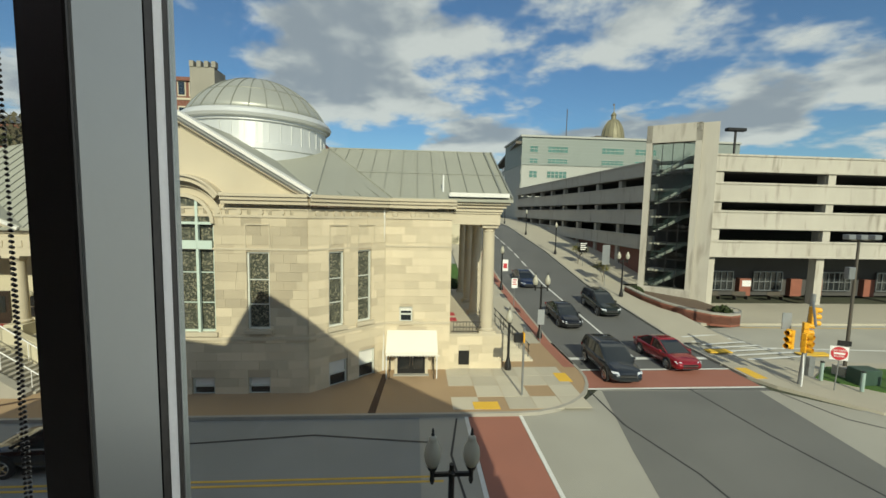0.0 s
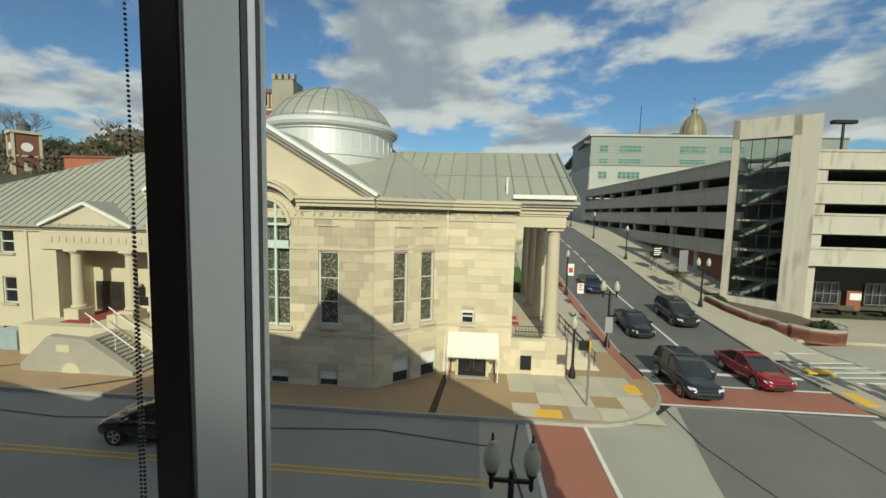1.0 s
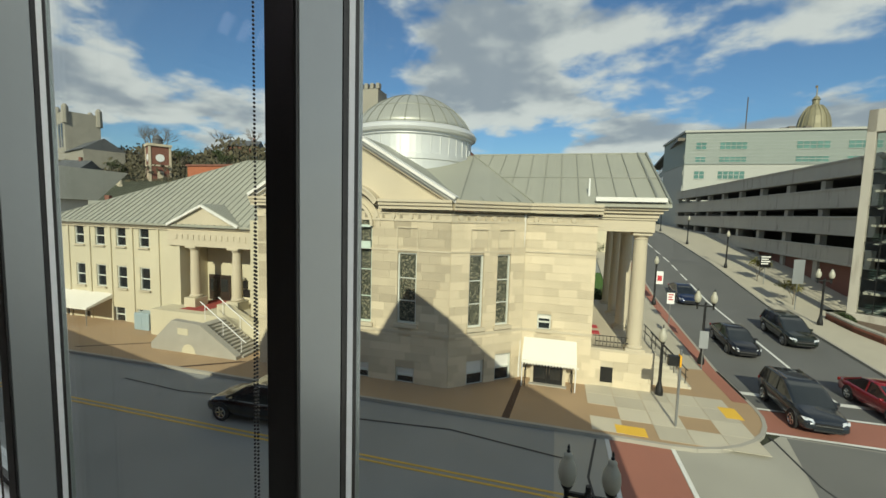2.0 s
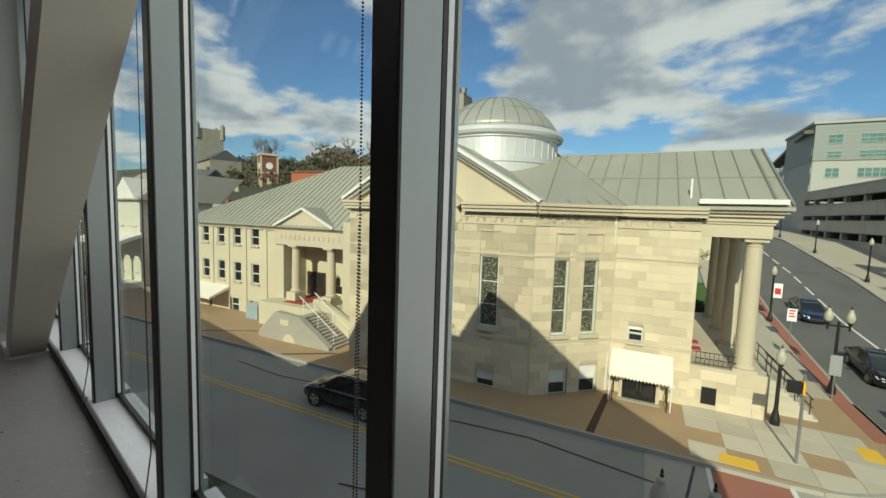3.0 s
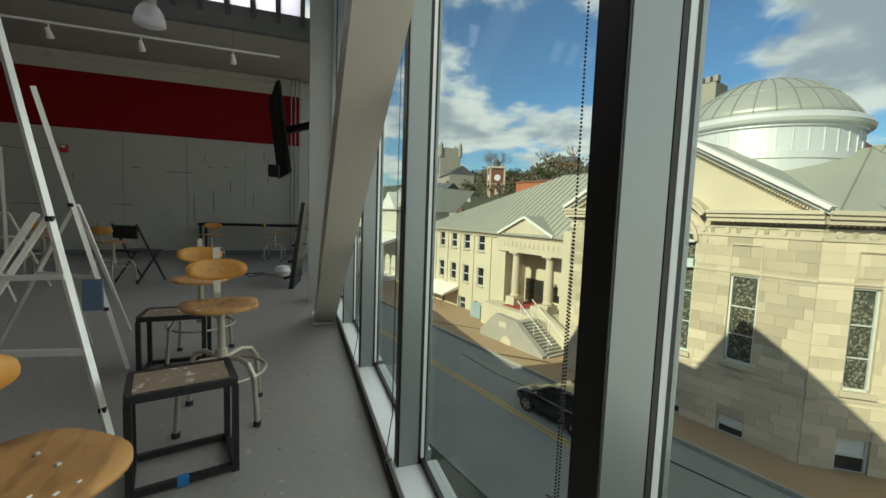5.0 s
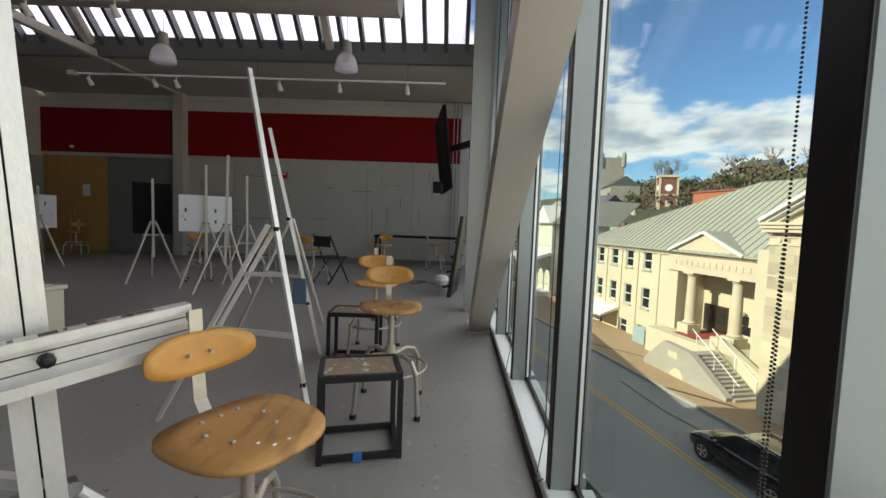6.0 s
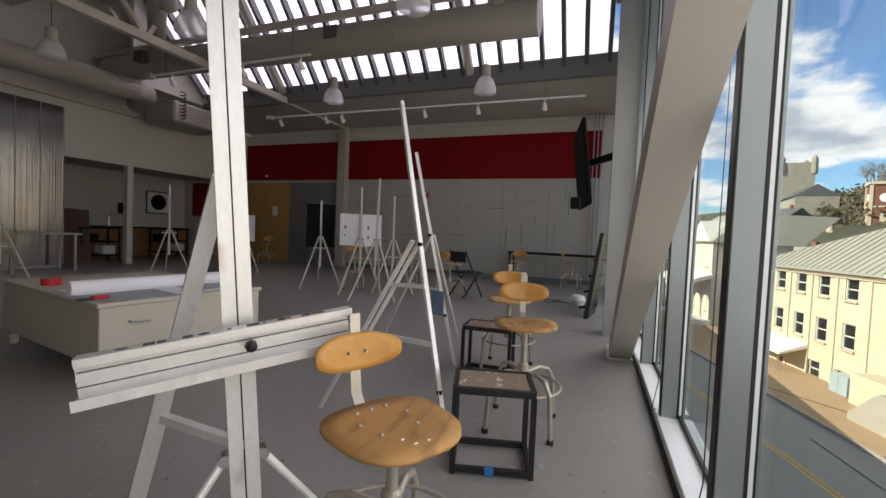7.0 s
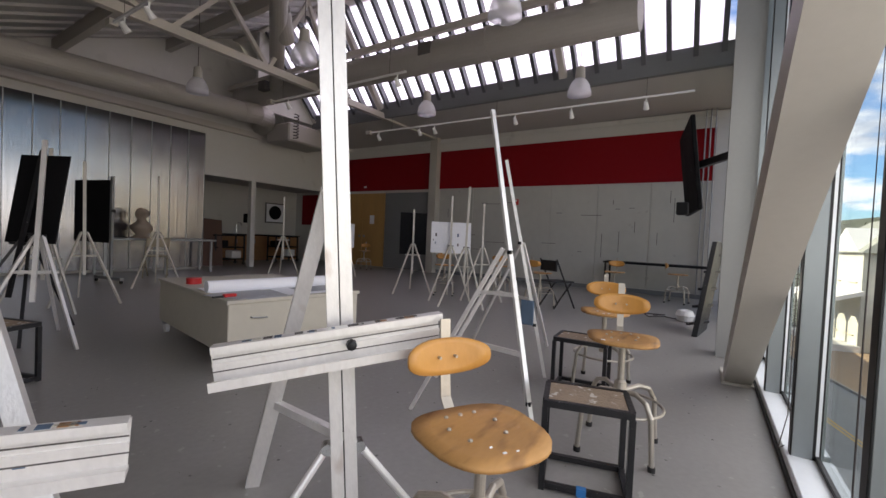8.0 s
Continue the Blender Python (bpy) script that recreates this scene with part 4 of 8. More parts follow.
part("stair_wall", prism(B(), [(-21.7, 22.2, -8.3), (-17.3, 22.2, -8.3), (-17.3, 22.2, -7.2), (-20.9, 22.2, -5.5), (-21.7, 22.2, -5.5)], (0, 0.4, 0)), cream_stone, hall)
for n0, sh in ((20.6, 0.0), (22.05, 0.0)):
    bm = B()
    tube(bm, (-21.4, n0, -4.95), (-18.0, n0, -7.25), 0.03)
    for f in (0.1, 0.5, 0.9):
        s, z = -21.4 + 3.4 * f, -4.95 - 2.3 * f
        tube(bm, (s, n0, z), (s, n0, z - 0.9), 0.02, 6)
    part("handrail", bm, sign_white, hall, "white-painted steel handrail")
part("awning", prism(B(), [(-39.0, 24, -6.0), (-39.0, 22.0, -6.75), (-39.0, 22.0, -6.9), (-39.0, 24, -6.3)], (5.6, 0, 0)), canvas, hall, "cream canvas awning")
for s in (-38.8, -36.2, -33.6):
    part("awning_post", tube(B(), (s, 22.1, -8.2), (s, 22.1, -6.8), 0.03, 6), steel_grey, hall)
bm = B()
R0, R1 = (-40.3, 23.5, -0.32), (-26.74, 31.0, 5.15)
for poly in ([R0, (-16.6, 23.5, -0.32), (-16.6, 31.0, 5.15), R1], [(-40.3, 38.5, -0.32), R0, R1], [(-16.6, 38.5, -0.32), (-40.3, 38.5, -0.32), R1, (-16.6, 31.0, 5.15)]):
    prism(bm, poly, (0, 0, -0.12))
hr = part("roof", bm, metal_roof, hall, "grey-green standing-seam metal roof")
bm = B()
for i in range(42):
    s = -39.9 + i * 0.56
    f = min(1.0, (s + 40.3) / 13.56)
    bar(bm, (s, 23.52, -0.29), (s, 23.5 + 7.5 * f, -0.29 + 5.47 * f), 0.035, 0.06)
bar(bm, R0, R1, 0.09, 0.08), bar(bm, R1, (-16.6, 31, 5.15), 0.12, 0.1)
tagged(part("roof_seam", bm, metal_seam, hr), kind="stuff")
ch = part("chimney", cub(B(), -17.1, -15.9, 23.2, 24.2, -0.5, 4.4, 0.02), cream_stone, hall)
part("chimney_cap", cub(B(), -17.2, -15.8, 23.1, 24.3, 4.4, 4.62), trim_white, ch)
box_ = thing("utility_cabinet", "pale blue steel utility cabinet beside the hall", "utility box", (-28.9, 23.2, -8.15))
part("cabinet", cub(B(), -29.7, -28.3, 22.7, 23.6, -8.15, -6.9, 0.02), mat("cabinet_blue", (0.36, 0.46, 0.50), 0.5, 0.2, var=0.06), box_)
part("door", cub(B(), -29.6, -29.0, 22.68, 22.7, -8.05, -7.0), mat("cabinet_blue", (0.36, 0.46, 0.50)), box_)
part("meter", cub(B(), -28.0, -27.6, 23.4, 23.6, -7.5, -6.9), trim_white, box_)

# white wooden house further along the street
house = thing("white_house", "white wooden house with bracketed porch and grey roof", "house", (-54, 28, -8.3))
part("wall", cub(B(), -59, -50.5, 25.5, 34, -8.3, 1.6), mat("siding_cream", (0.58, 0.57, 0.47), 0.7, var=0.1, scale=0.8), house)
part("roof", prism(B(), [(-59.6, 25.0, 1.5), (-49.9, 25.0, 1.5), (-51.5, 29.8, 5.0), (-58.0, 29.8, 5.0)], (0, 9.6, -0.15)), metal_roof, house)
part("porch_roof", prism(B(), [(-59.0, 23.0, -3.0), (-50.0, 23.0, -3.0), (-50.0, 25.5, -2.2), (-59.0, 25.5, -2.2)], (0, 0, -0.4)), trim_white, house)
for s0 in (-58.7, -56.4, -54.2, -52.2, -50.3):
    part("post", cub(B(), s0 - 0.14, s0 + 0.14, 23.1, 23.4, -7.6, -3.2), trim_white, house)
bm = B()
for s0 in (-57.6, -55.3, -53.2, -51.25):
    for sg in (-1, 1):
        prism(bm, [(s0 + sg * 1.0, 23.15, -3.3), (s0 + sg * 0.2, 23.15, -3.3), (s0 + sg * 1.0, 23.15, -4.4)], (0, 0.12, 0))
part("bracket", bm, trim_white, house)
part("porch_floor", cub(B(), -59, -50, 23, 25.5, -8.3, -7.55), trim_white, house)
for s0 in (-57.5, -54.5, -51.8):
    sash(house, (s0, 25.5), (1, 0), 1.1, -1.4, 0.8)
    sash(house, (s0, 25.5), (1, 0), 1.1, -6.6, -4.0)
part("gable", prism(B(), [(-55.5, 25.2, 1.6), (-50.8, 25.2, 1.6), (-53.1, 25.2, 4.0)], (0, 4, 0)), trim_white, house)

# ---- parking garage ----
garage = thing("parking_garage", "pale concrete multi-storey parking garage with open decks", "garage", (40, 45, -8.05))
LEV = ((5.76, 7.5), (2.69, 4.69), (-0.07, 1.83), (-2.99, -1.24))
for z0, z1 in LEV:
    part("parapet", cub(B(), 30.4, 110, 40, 40.35, z0, z1, 0.02), garage_concrete, garage)
    for za, zb in ((z0, z0 + 0.2), (z1 - 0.2, z1)):
        part("parapet_lip", cub(B(), 30.4, 110, 39.9, 40.0, za, zb, 0.01), garage_concrete, garage)
        part("parapet_lip", cub(B(), 27.4, 27.5, 45.5, 110, za, zb, 0.01), garage_concrete, garage)
    part("parapet", cub(B(), 27.5, 27.85, 45.5, 110, z0, z1, 0.02), garage_concrete, garage)
    # the deck's inner shade is painted into its colour
    part("deck", cub(B(), 27.85, 110, 40.35, 109, z0 - 0.1, z0 + 0.25), garage_shade, garage)
bm = B()
for s in (31.0, 43.3, 55.6, 68, 80, 92):
    cub(bm, s - 0.45, s + 0.45, 40.45, 41.3, -8.05, 6)
part("column", bm, garage_concrete, garage)
bm = B()
for n in (47.5, 54.5, 61.5, 68.5, 75.5, 82.5, 89.5, 96.5, 103.5, 109.5):
    cub(bm, 27.95, 28.6, n - 0.4, n + 0.4, -8.05, 6)
part("column", bm, garage_concrete, garage)
bm = B()
for s in (31.0, 43.3, 55.6, 68):
    for z0, z1 in ((4.7, 5.75), (1.84, 2.68), (-1.23, -0.08)):
        cub(bm, s - 0.42, s + 0.42, 40.1, 40.5, z0, z1)
part("infill", bm, garage_concrete, garage)
# core and rear shop wall also carry painted shade
part("core", cub(B(), 40, 108, 58, 100, -8.05, 5.8), garage_shade, garage)
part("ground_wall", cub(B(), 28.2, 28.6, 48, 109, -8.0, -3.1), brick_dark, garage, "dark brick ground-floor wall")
part("shop_wall", cub(B(), 30.5, 110, 45.5, 46, -8.05, -3.0), garage_shade, garage)
for s in (32.2, 38.2, 44.6, 47.2, 54.0):
    LATER.append(lambda s=s: blocks(garage, "brick", (s, 44.9), (1, 0), 1.4, -8.0, -6.0, [], 0.2, 0.42, brick_red, most=60))
    part("brick_pier", cub(B(), s, s + 1.4, 44.9, 45.5, -8.05, -5.98), brick_dark, garage)
for s in (34.0, 40.2, 49.0, 56.0):
    w = part("shop_window", cub(B(), s, s + 3.6, 45.3, 45.4, -7.4, -5.2), dark_glass, garage)
    bm = B()
    for k in range(6):
        cub(bm, s + k * 0.72 - 0.04, s + k * 0.72 + 0.04, 45.2, 45.32, -7.4, -5.2)
    cub(bm, s, s + 3.6, 45.2, 45.32, -7.45, -7.35), cub(bm, s, s + 3.6, 45.2, 45.32, -5.25, -5.15), cub(bm, s, s + 3.6, 45.2, 45.32, -6.4, -6.32)
    part("window_frame", bm, steel_grey, w)
part("notice", cub(B(), 38.5, 39.6, 44.86, 44.9, -6.9, -6.2), sign_white, garage)
for s in (33.5, 36.8, 41.0, 45.6):
    bn = thing("bench", "dark metal slatted street bench", "bench", (s, 43.0, -8.05), group="benches under the garage")
    part("seat", cub(B(), s - 0.8, s + 0.8, 42.8, 43.25, -7.65, -7.6), steel_brown, bn)
    part("backrest", cub(B(), s - 0.8, s + 0.8, 43.22, 43.28, -7.6, -7.2), steel_brown, bn)
    for q in (-0.7, 0.7):
        part("leg", cub(B(), s + q - 0.04, s + q + 0.04, 42.8, 43.25, -8.05, -7.65), black_iron, bn)
# glazed stair tower at the corner, turned to face the junction
TA, TB = Vector((24.1, 42.0)), Vector((28.0, 39.0))
tw_turn = math.degrees(math.atan2(TB.y - TA.y, TB.x - TA.x))
tower = thing("stair_tower", "concrete stair tower with a tall glazed front", "tower", (24.1, 42.0, -8.05), turn=tw_turn)
bm = B()
cub(bm, 0, 0.55, 0, 1.0, 0, 18.4, 0.02), cub(bm, 4.37, 4.92, 0, 1.0, 0, 18.4, 0.02), cub(bm, 0, 4.92, 0, 1.0, 16.6, 18.4, 0.02)
part("frame", bm, garage_concrete, tower)
part("side_wall", cub(B(), 4.92, 6.3, 0.5, 5.5, 0, 18.4, 0.02), garage_concrete, tower)
# back wall coloured dark to hold the shade behind the stairs
part("back_wall", cub(B(), 0, 6.3, 5.5, 6.0, 0, 14.4), garage_shade, tower)
part("base", cub(B(), 0, 4.9, -0.15, 1.0, 0, 1.7, 0.02), garage_concrete, tower)
for r in range(5):
    for c in range(4):
        z0, x0 = 1.7 + r * 2.98, 0.56 + c * 0.953
        part("pane", cub(B(), x0 + 0.03, x0 + 0.92, 0.35, 0.38, z0 + 0.03, z0 + 2.94), MATS.setdefault("tower_glass", glass("tower_glass", (0.86, 0.89, 0.88), 0.8)), tower).visible_shadow = False
bm = B()
for c in range(1, 4):
    cub(bm, 0.55 + c * 0.953 - 0.03, 0.55 + c * 0.953 + 0.03, 0.3, 0.42, 1.7, 16.6)
for r in range(6):
    cub(bm, 0.55, 4.37, 0.3, 0.42, 1.67 + r * 2.98, 1.75 + r * 2.98)
part("glazing_bar", bm, black_iron, tower)
for r in range(5):
    z0 = 1.0 + r * 2.98
    st = part("stair_flight", prism(B(), [(0.9, 1.6, z0 + 0.5), (1.3, 1.6, z0 + 0.5), (4.2, 1.6, z0 + 2.2), (4.3, 1.6, z0 + 2.5), (3.7, 1.6, z0 + 2.35)], (0, 1.3, 0)), office_light, tower)
    bm = B()
    for k in range(4):
        bar(bm, (0.9, 1.5, z0 + 0.7 + k * 0.22), (2.0, 1.5, z0 + 0.7 + k * 0.22), 0.04, 0.04)
        bar(bm, (1.9, 1.5, z0 + 0.95 + k * 0.22), (4.0, 1.5, z0 + 2.2 + k * 0.22), 0.04, 0.04)
    part("railing", bm, mat("rail_green", (0.10, 0.17, 0.15), 0.4, 0.4), st)
    part("landing", cub(B(), 0.5, 4.8, 3.2, 5.4, z0 + 2.0, z0 + 2.2), garage_concrete, tower)
# curved brick planter wall before the tower
bm = B()
pc = [(22.6, 41.8), (22.7, 38.6), (23.2, 36.2), (24.2, 34.2), (25.6, 32.8), (27.0, 32.3), (28.1, 32.6), (28.6, 33.6)]
pl = thing("planter_wall", "curved low brick planter wall with stone coping", "planter", (23, 35, -8.1))
for k, (z0, z1, m, nm) in enumerate(((-8.2, -7.35, brick_red, "brick_face"), (-7.35, -7.22, kerb_stone, "coping"))):
    bm = B()
    for a, b in zip(pc, pc[1:]):
        lift = lambda n: max(0.0, (n - 31) * 0.075)
        va = [(a[0], a[1], z0), (b[0], b[1], z0), (b[0], b[1], z1 + lift(b[1])), (a[0], a[1], z1 + lift(a[1]))] if k == 0 else [(a[0], a[1], z0 + lift(a[1])), (b[0], b[1], z0 + lift(b[1])), (b[0], b[1], z1 + lift(b[1])), (a[0], a[1], z1 + lift(a[1]))]
        dv = (Vector(b) - Vector(a)).normalized()
        prism(bm, va, (-dv.y * (0.4 + 0.06 * k), dv.x * (0.4 + 0.06 * k), 0))
    part(nm, bm, m, pl)
for k in range(6):
    bm = B()
    for a, b in zip(pc, pc[1:]):
        dv = (Vector(b) - Vector(a)).normalized()
        o = Vector((dv.y, -dv.x)) * 0.012
        z = -8.0 + k * 0.13
        bar(bm, (a[0] + o.x, a[1] + o.y, z), (b[0] + o.x, b[1] + o.y, z), 0.02, 0.03)
    part("brick_course", bm, brick_dark, pl)
part("soil", prism(B(), [(s, n, -7.5 + max(0, (n - 31) * 0.07)) for s, n in pc] + [(28.4, 38.5, -7.2), (24.0, 41.8, -6.8)], (0, 0, -0.6)), mat("bark_mulch", (0.13, 0.09, 0.06), 0.95, var=0.3, scale=3, fine=20, bump=0.6), pl)
hr_ = thing("ramp_railing", "galvanised tube railing by the garage entrance", "railing", (28, 33, -8.05))
for k in range(6):
    a = k * math.pi / 7
    part("post", tube(B(), (27.6 + 1.3 * math.sin(a), 33.0 - 1.3 * math.cos(a) + 1.0, -8.05), (27.6 + 1.3 * math.sin(a), 33.0 - 1.3 * math.cos(a) + 1.0, -7.0), 0.03, 6), steel_grey, hr_)
bm = B()
for z in (-7.0, -7.35):
    path_tube(bm, [(27.6 + 1.3 * math.sin(k * math.pi / 14), 34.0 - 1.3 * math.cos(k * math.pi / 14), z) for k in range(12)], 0.03, 6)
part("rail", bm, steel_grey, hr_)


# ---- distant buildings ----
def window_row(parent, s0, s1, n, z0, z1, count, material, depth=0.25, frame_m=None):
    w = (s1 - s0) / count
    for i in range(count):
        p = part("window", cub(B(), s0 + i * w + 0.08, s0 + (i + 1) * w - 0.08, n - 0.06, n + 0.1, z0, z1), material, parent)
    bm = B()
    for z in (z0 - 0.1, z1 + 0.02, (z0 + z1) / 2):
        cub(bm, s0, s1, n - 0.14, n, z, z + 0.1)
    part("window_frame", bm, frame_m or office_light, parent)


office = thing("office_building", "grey-green panelled office building with banded windows", "office", (45, 115, -1))
part("wall", cub(B(), 28.7, 90, 110, 130, -3, 14.0), office_light, office)
part("upper_wall", cub(B(), 28.6, 90, 109.8, 130, 14.0, 21.3), office_wall, office)
part("cornice", cub(B(), 28.2, 90, 109.4, 130, 21.3, 21.8), office_light, office)
for z0, z1 in ((17.4, 19.0), (14.5, 15.7), (10.7, 12.4)):
    window_row(office, 30.8, 33.0, 109.8 if z0 > 14 else 110, z0, z1, 2, teal_glass)
    window_row(office, 35.7, 41.2, 109.8 if z0 > 14 else 110, z0, z1, 5, teal_glass)
    window_row(office, 50.6, 56.8, 109.8 if z0 > 14 else 110, z0, z1, 5, teal_glass)
    window_row(office, 60.0, 66.0, 109.8 if z0 > 14 else 110, z0, z1, 5, teal_glass)
bm = B()
for k in range(9):
    cub(bm, 28.6, 90, 109.76, 109.82, 14.3 + k * 0.8, 14.36 + k * 0.8)
tagged(part("panel_joint", bm, steel_grey, office), kind="stuff")
WA, WB = Vector((28.62, 110.3, 0)), Vector((36.3, 176.0, 0))
ow = part("side_wing", prism(B(), [(WA.x, WA.y, -3), (WB.x, WB.y, -3), (60, 176, -3), (60, 110.3, -3)], (0, 0, 20.6)), office_wall, office)
wd = (WB - WA).normalized()
wo = Vector((-wd.y, wd.x, 0))
part("overhang", prism(B(), [tuple(WA + wo * 1.6 + Vector((0, 0, 19.6))), tuple(WB + wo * 1.6 + Vector((0, 0, 19.6))), tuple(WB + Vector((4, 0, 19.6))), tuple(WA + Vector((4, 0, 19.6)))], (0, 0, 0.7)), steel_brown, office)
for k in range(5):
    part("floor_band", prism(B(), [tuple(WA + wo * 0.12 + Vector((0, 0, 0.4 + 3.7 * k))), tuple(WB + wo * 0.12 + Vector((0, 0, 0.4 + 3.7 * k))), tuple(WB + Vector((0, 0, 0.4 + 3.7 * k))), tuple(WA + Vector((0, 0, 0.4 + 3.7 * k)))], (0, 0, 1.2)), office_light, ow)
    for j in range(9):
        c, e = WA + wd * (2.0 + j * 7) + Vector((0, 0, 1.9 + k * 3.7)), WA + wd * (7.4 + j * 7) + Vector((0, 0, 1.9 + k * 3.7))
        part("window", prism(B(), [tuple(c + wo * 0.08), tuple(e + wo * 0.08), tuple(e), tuple(c)], (0, 0, 1.9)), dark_glass, ow)
mast = thing("radio_mast", "thin steel roof mast", "mast", (43.5, 118, 21.3))
part("pole", tube(B(), (43.5, 118, 21.3), (43.5, 118, 31), 0.12, 6), steel_brown, mast)
ac = thing("roof_plant", "grey rooftop air plant", "air plant", (52, 116, 21.3))
for k in range(4):
    part("fan_unit", cub(B(), 49.5 + k * 1.6, 50.8 + k * 1.6, 115, 117, 21.8, 23.0 + 0.3 * (k % 2)), steel_brown, ac)
court = thing("courthouse_dome", "gilded ribbed courthouse dome with a lantern", "dome", (119, 245, 20))
part("drum", lathe(B(), [(7.2, -22), (7.2, 26)], (119, 245, 20), 24), office_light, court)
gd = part("dome", lathe(B(), [(6.4, 46.0), (6.3, 48.5), (5.6, 52), (4.4, 55), (2.6, 57.6), (1.4, 58.4)], (119, 245, 0), 32), gold, court)
bm = B()
for i in range(16):
    a = i * math.tau / 16
    pts = [(119 + r * math.cos(a), 245 + r * math.sin(a), z) for r, z in ((6.5, 46), (6.4, 48.5), (5.7, 52), (4.5, 55), (2.7, 57.6))]
    for p, q in zip(pts, pts[1:]):
        bar(bm, p, q, 0.4, 0.4)
part("rib", bm, gold, gd)
part("lantern", lathe(B(), [(1.4, 58.2), (1.4, 60.4), (1.8, 60.6), (1.0, 61.8), (0.25, 62.6), (0.2, 66.5)], (119, 245, 0), 12), gold, court)
part("finial", cub(B(), 118.2, 119.2, 244.9, 245.1, 66.2, 67.4), steel_brown, court)
bt = thing("brick_tower_building", "dark red brick tower block with stone corner turret", "tower block", (-34, 66, -2))
part("wall", cub(B(), -44, -28.5, 60, 75, -5, 18.2), brick_dark, bt)
part("stone_band", cub(B(), -44.3, -28.3, 59.9, 75, 15.4, 15.7), limestone_plain, bt)
part("stone_band", cub(B(), -44.3, -28.3, 59.7, 75, 17.9, 18.4), brick_dark, bt)
part("turret", cub(B(), -30.2, -27.0, 59.2, 62.5, -5, 19.6), mat("grey_stone", (0.30, 0.28, 0.23), 0.9, var=0.2, scale=0.5), bt)
bm = B()
for k in range(4):
    cub(bm, -30.2 + k * 0.95, -29.65 + k * 0.95, 59.1, 59.9, 19.6, 20.4)
part("battlement", bm, MATS["grey_stone"], bt)
for k in range(3):
    for j in range(2):
        part("window", cub(B(), -33.6 + k * 1.5, -32.8 + k * 1.5, 59.9, 60.1, 12.2 + j * 3.9, 14.4 + j * 3.4), dark_glass, bt)
        part("window_surround", cub(B(), -33.75 + k * 1.5, -32.65 + k * 1.5, 59.95, 60.05, 12.0 + j * 3.9, 14.6 + j * 3.4), limestone_plain, bt)
bw = thing("brick_wing", "low dark red brick wing behind the dome", "building", (-16, 60, -4))
part("wall", cub(B(), -28, -10.6, 57, 70, -5, 7.5), brick_dark, bw)
part("roof", prism(B(), [(-28, 56.5, 7.4), (-9.8, 56.5, 7.4), (-14, 62, 11.4), (-28, 62, 11.4)], (0, 8, -0.3)), mat("roof_brown", (0.10, 0.035, 0.022), 0.8, var=0.2), bw)

rnd = random.Random(11)


def far_house(s, n, w, d, h, material, roof_m, turn):
    z = land(s, n) - 1
    hs = thing("hillside_house", f"far {'brick' if material is brick_dark else 'pale' if material is trim_white else 'stone'} house with a pitched roof on the hill", "house", (s, n, z), turn=turn, group="houses on the hillside")
    part("wall", cub(B(), -w / 2, w / 2, -d / 2, d / 2, 0, h), material, hs)
    part("roof", prism(B(), [(-w / 2 - 0.4, -d / 2 - 0.5, h), (-w / 2 - 0.4, d / 2 + 0.5, h), (-w / 2 - 0.4, 0, h + d * 0.36)], (w + 0.8, 0, 0)), roof_m, hs)
    for k in range(max(2, int(w / 2.6))):
        for r in range(int(h / 3.2)):
            part("window", cub(B(), -w / 2 + 1 + k * 2.5, -w / 2 + 2 + k * 2.5, -d / 2 - 0.05, -d / 2 + 0.05, 1.6 + r * 3.0, 3.1 + r * 3.0), dark_glass, hs)
    part("chimney", cub(B(), w * 0.25, w * 0.25 + 0.8, -0.4, 0.4, h, h + d * 0.36 + 1.0), brick_dark, hs)


for s, n, w, d, h, m, r, tn in ((-84, 56, 15, 10, 3.6, cream_stone, metal_roof, 20), (-126, 78, 20, 8, 2.2, slate, slate, 25), (-150, 96, 14, 8, 4, brick_dark, slate, 15),
                             (-112, 130, 10, 7, 5, brick_dark, slate, 20), (-80, 128, 9, 7, 6, brick_dark, slate, 5),
                             (-150, 60, 16, 10, 8, trim_white, slate, 12), (-92, 50, 12, 9, 5, trim_white, metal_roof, 10)):
    far_house(s, n, w, d, h, m, r, tn)
brickb = thing("brick_gable_building", "plain orange-red brick building behind the hall roof", "building", (-62, 64, -3))
part("wall", cub(B(), -64.4, -50, 60, 72, -6, 8.1), mat("brick_orange", (0.36, 0.12, 0.06), 0.9, var=0.12, scale=0.8), brickb)
part("parapet", cub(B(), -64.6, -49.8, 59.8, 72.2, 8.1, 8.4), brick_dark, brickb)
clock = thing("clock_tower", "red brick clock tower with white clock faces", "clock tower", (-114.6, 96.8, 2), turn=-30)
part("shaft", cub(B(), -2.6, 2.6, -2.6, 2.6, 0, 16.0), brick_dark, clock)
part("stone_band", cub(B(), -2.75, 2.75, -2.75, 2.75, 10.2, 10.6), limestone_plain, clock)
part("cornice", cub(B(), -3.0, 3.0, -3.0, 3.0, 15.9, 16.6), limestone_plain, clock)
for x in (-2.5, 2.5):
    for y in (-2.5, 2.5):
        part("corner_stone", cub(B(), x - 0.28, x + 0.28, y - 0.28, y + 0.28, 4.0, 15.9), limestone_plain, clock)
part("cupola", lathe(B(), [(1.3, 16.9), (1.3, 18.0), (1.5, 18.1), (0.9, 19.0), (0.1, 19.6)], (0, 0, 0), 12), slate, clock)
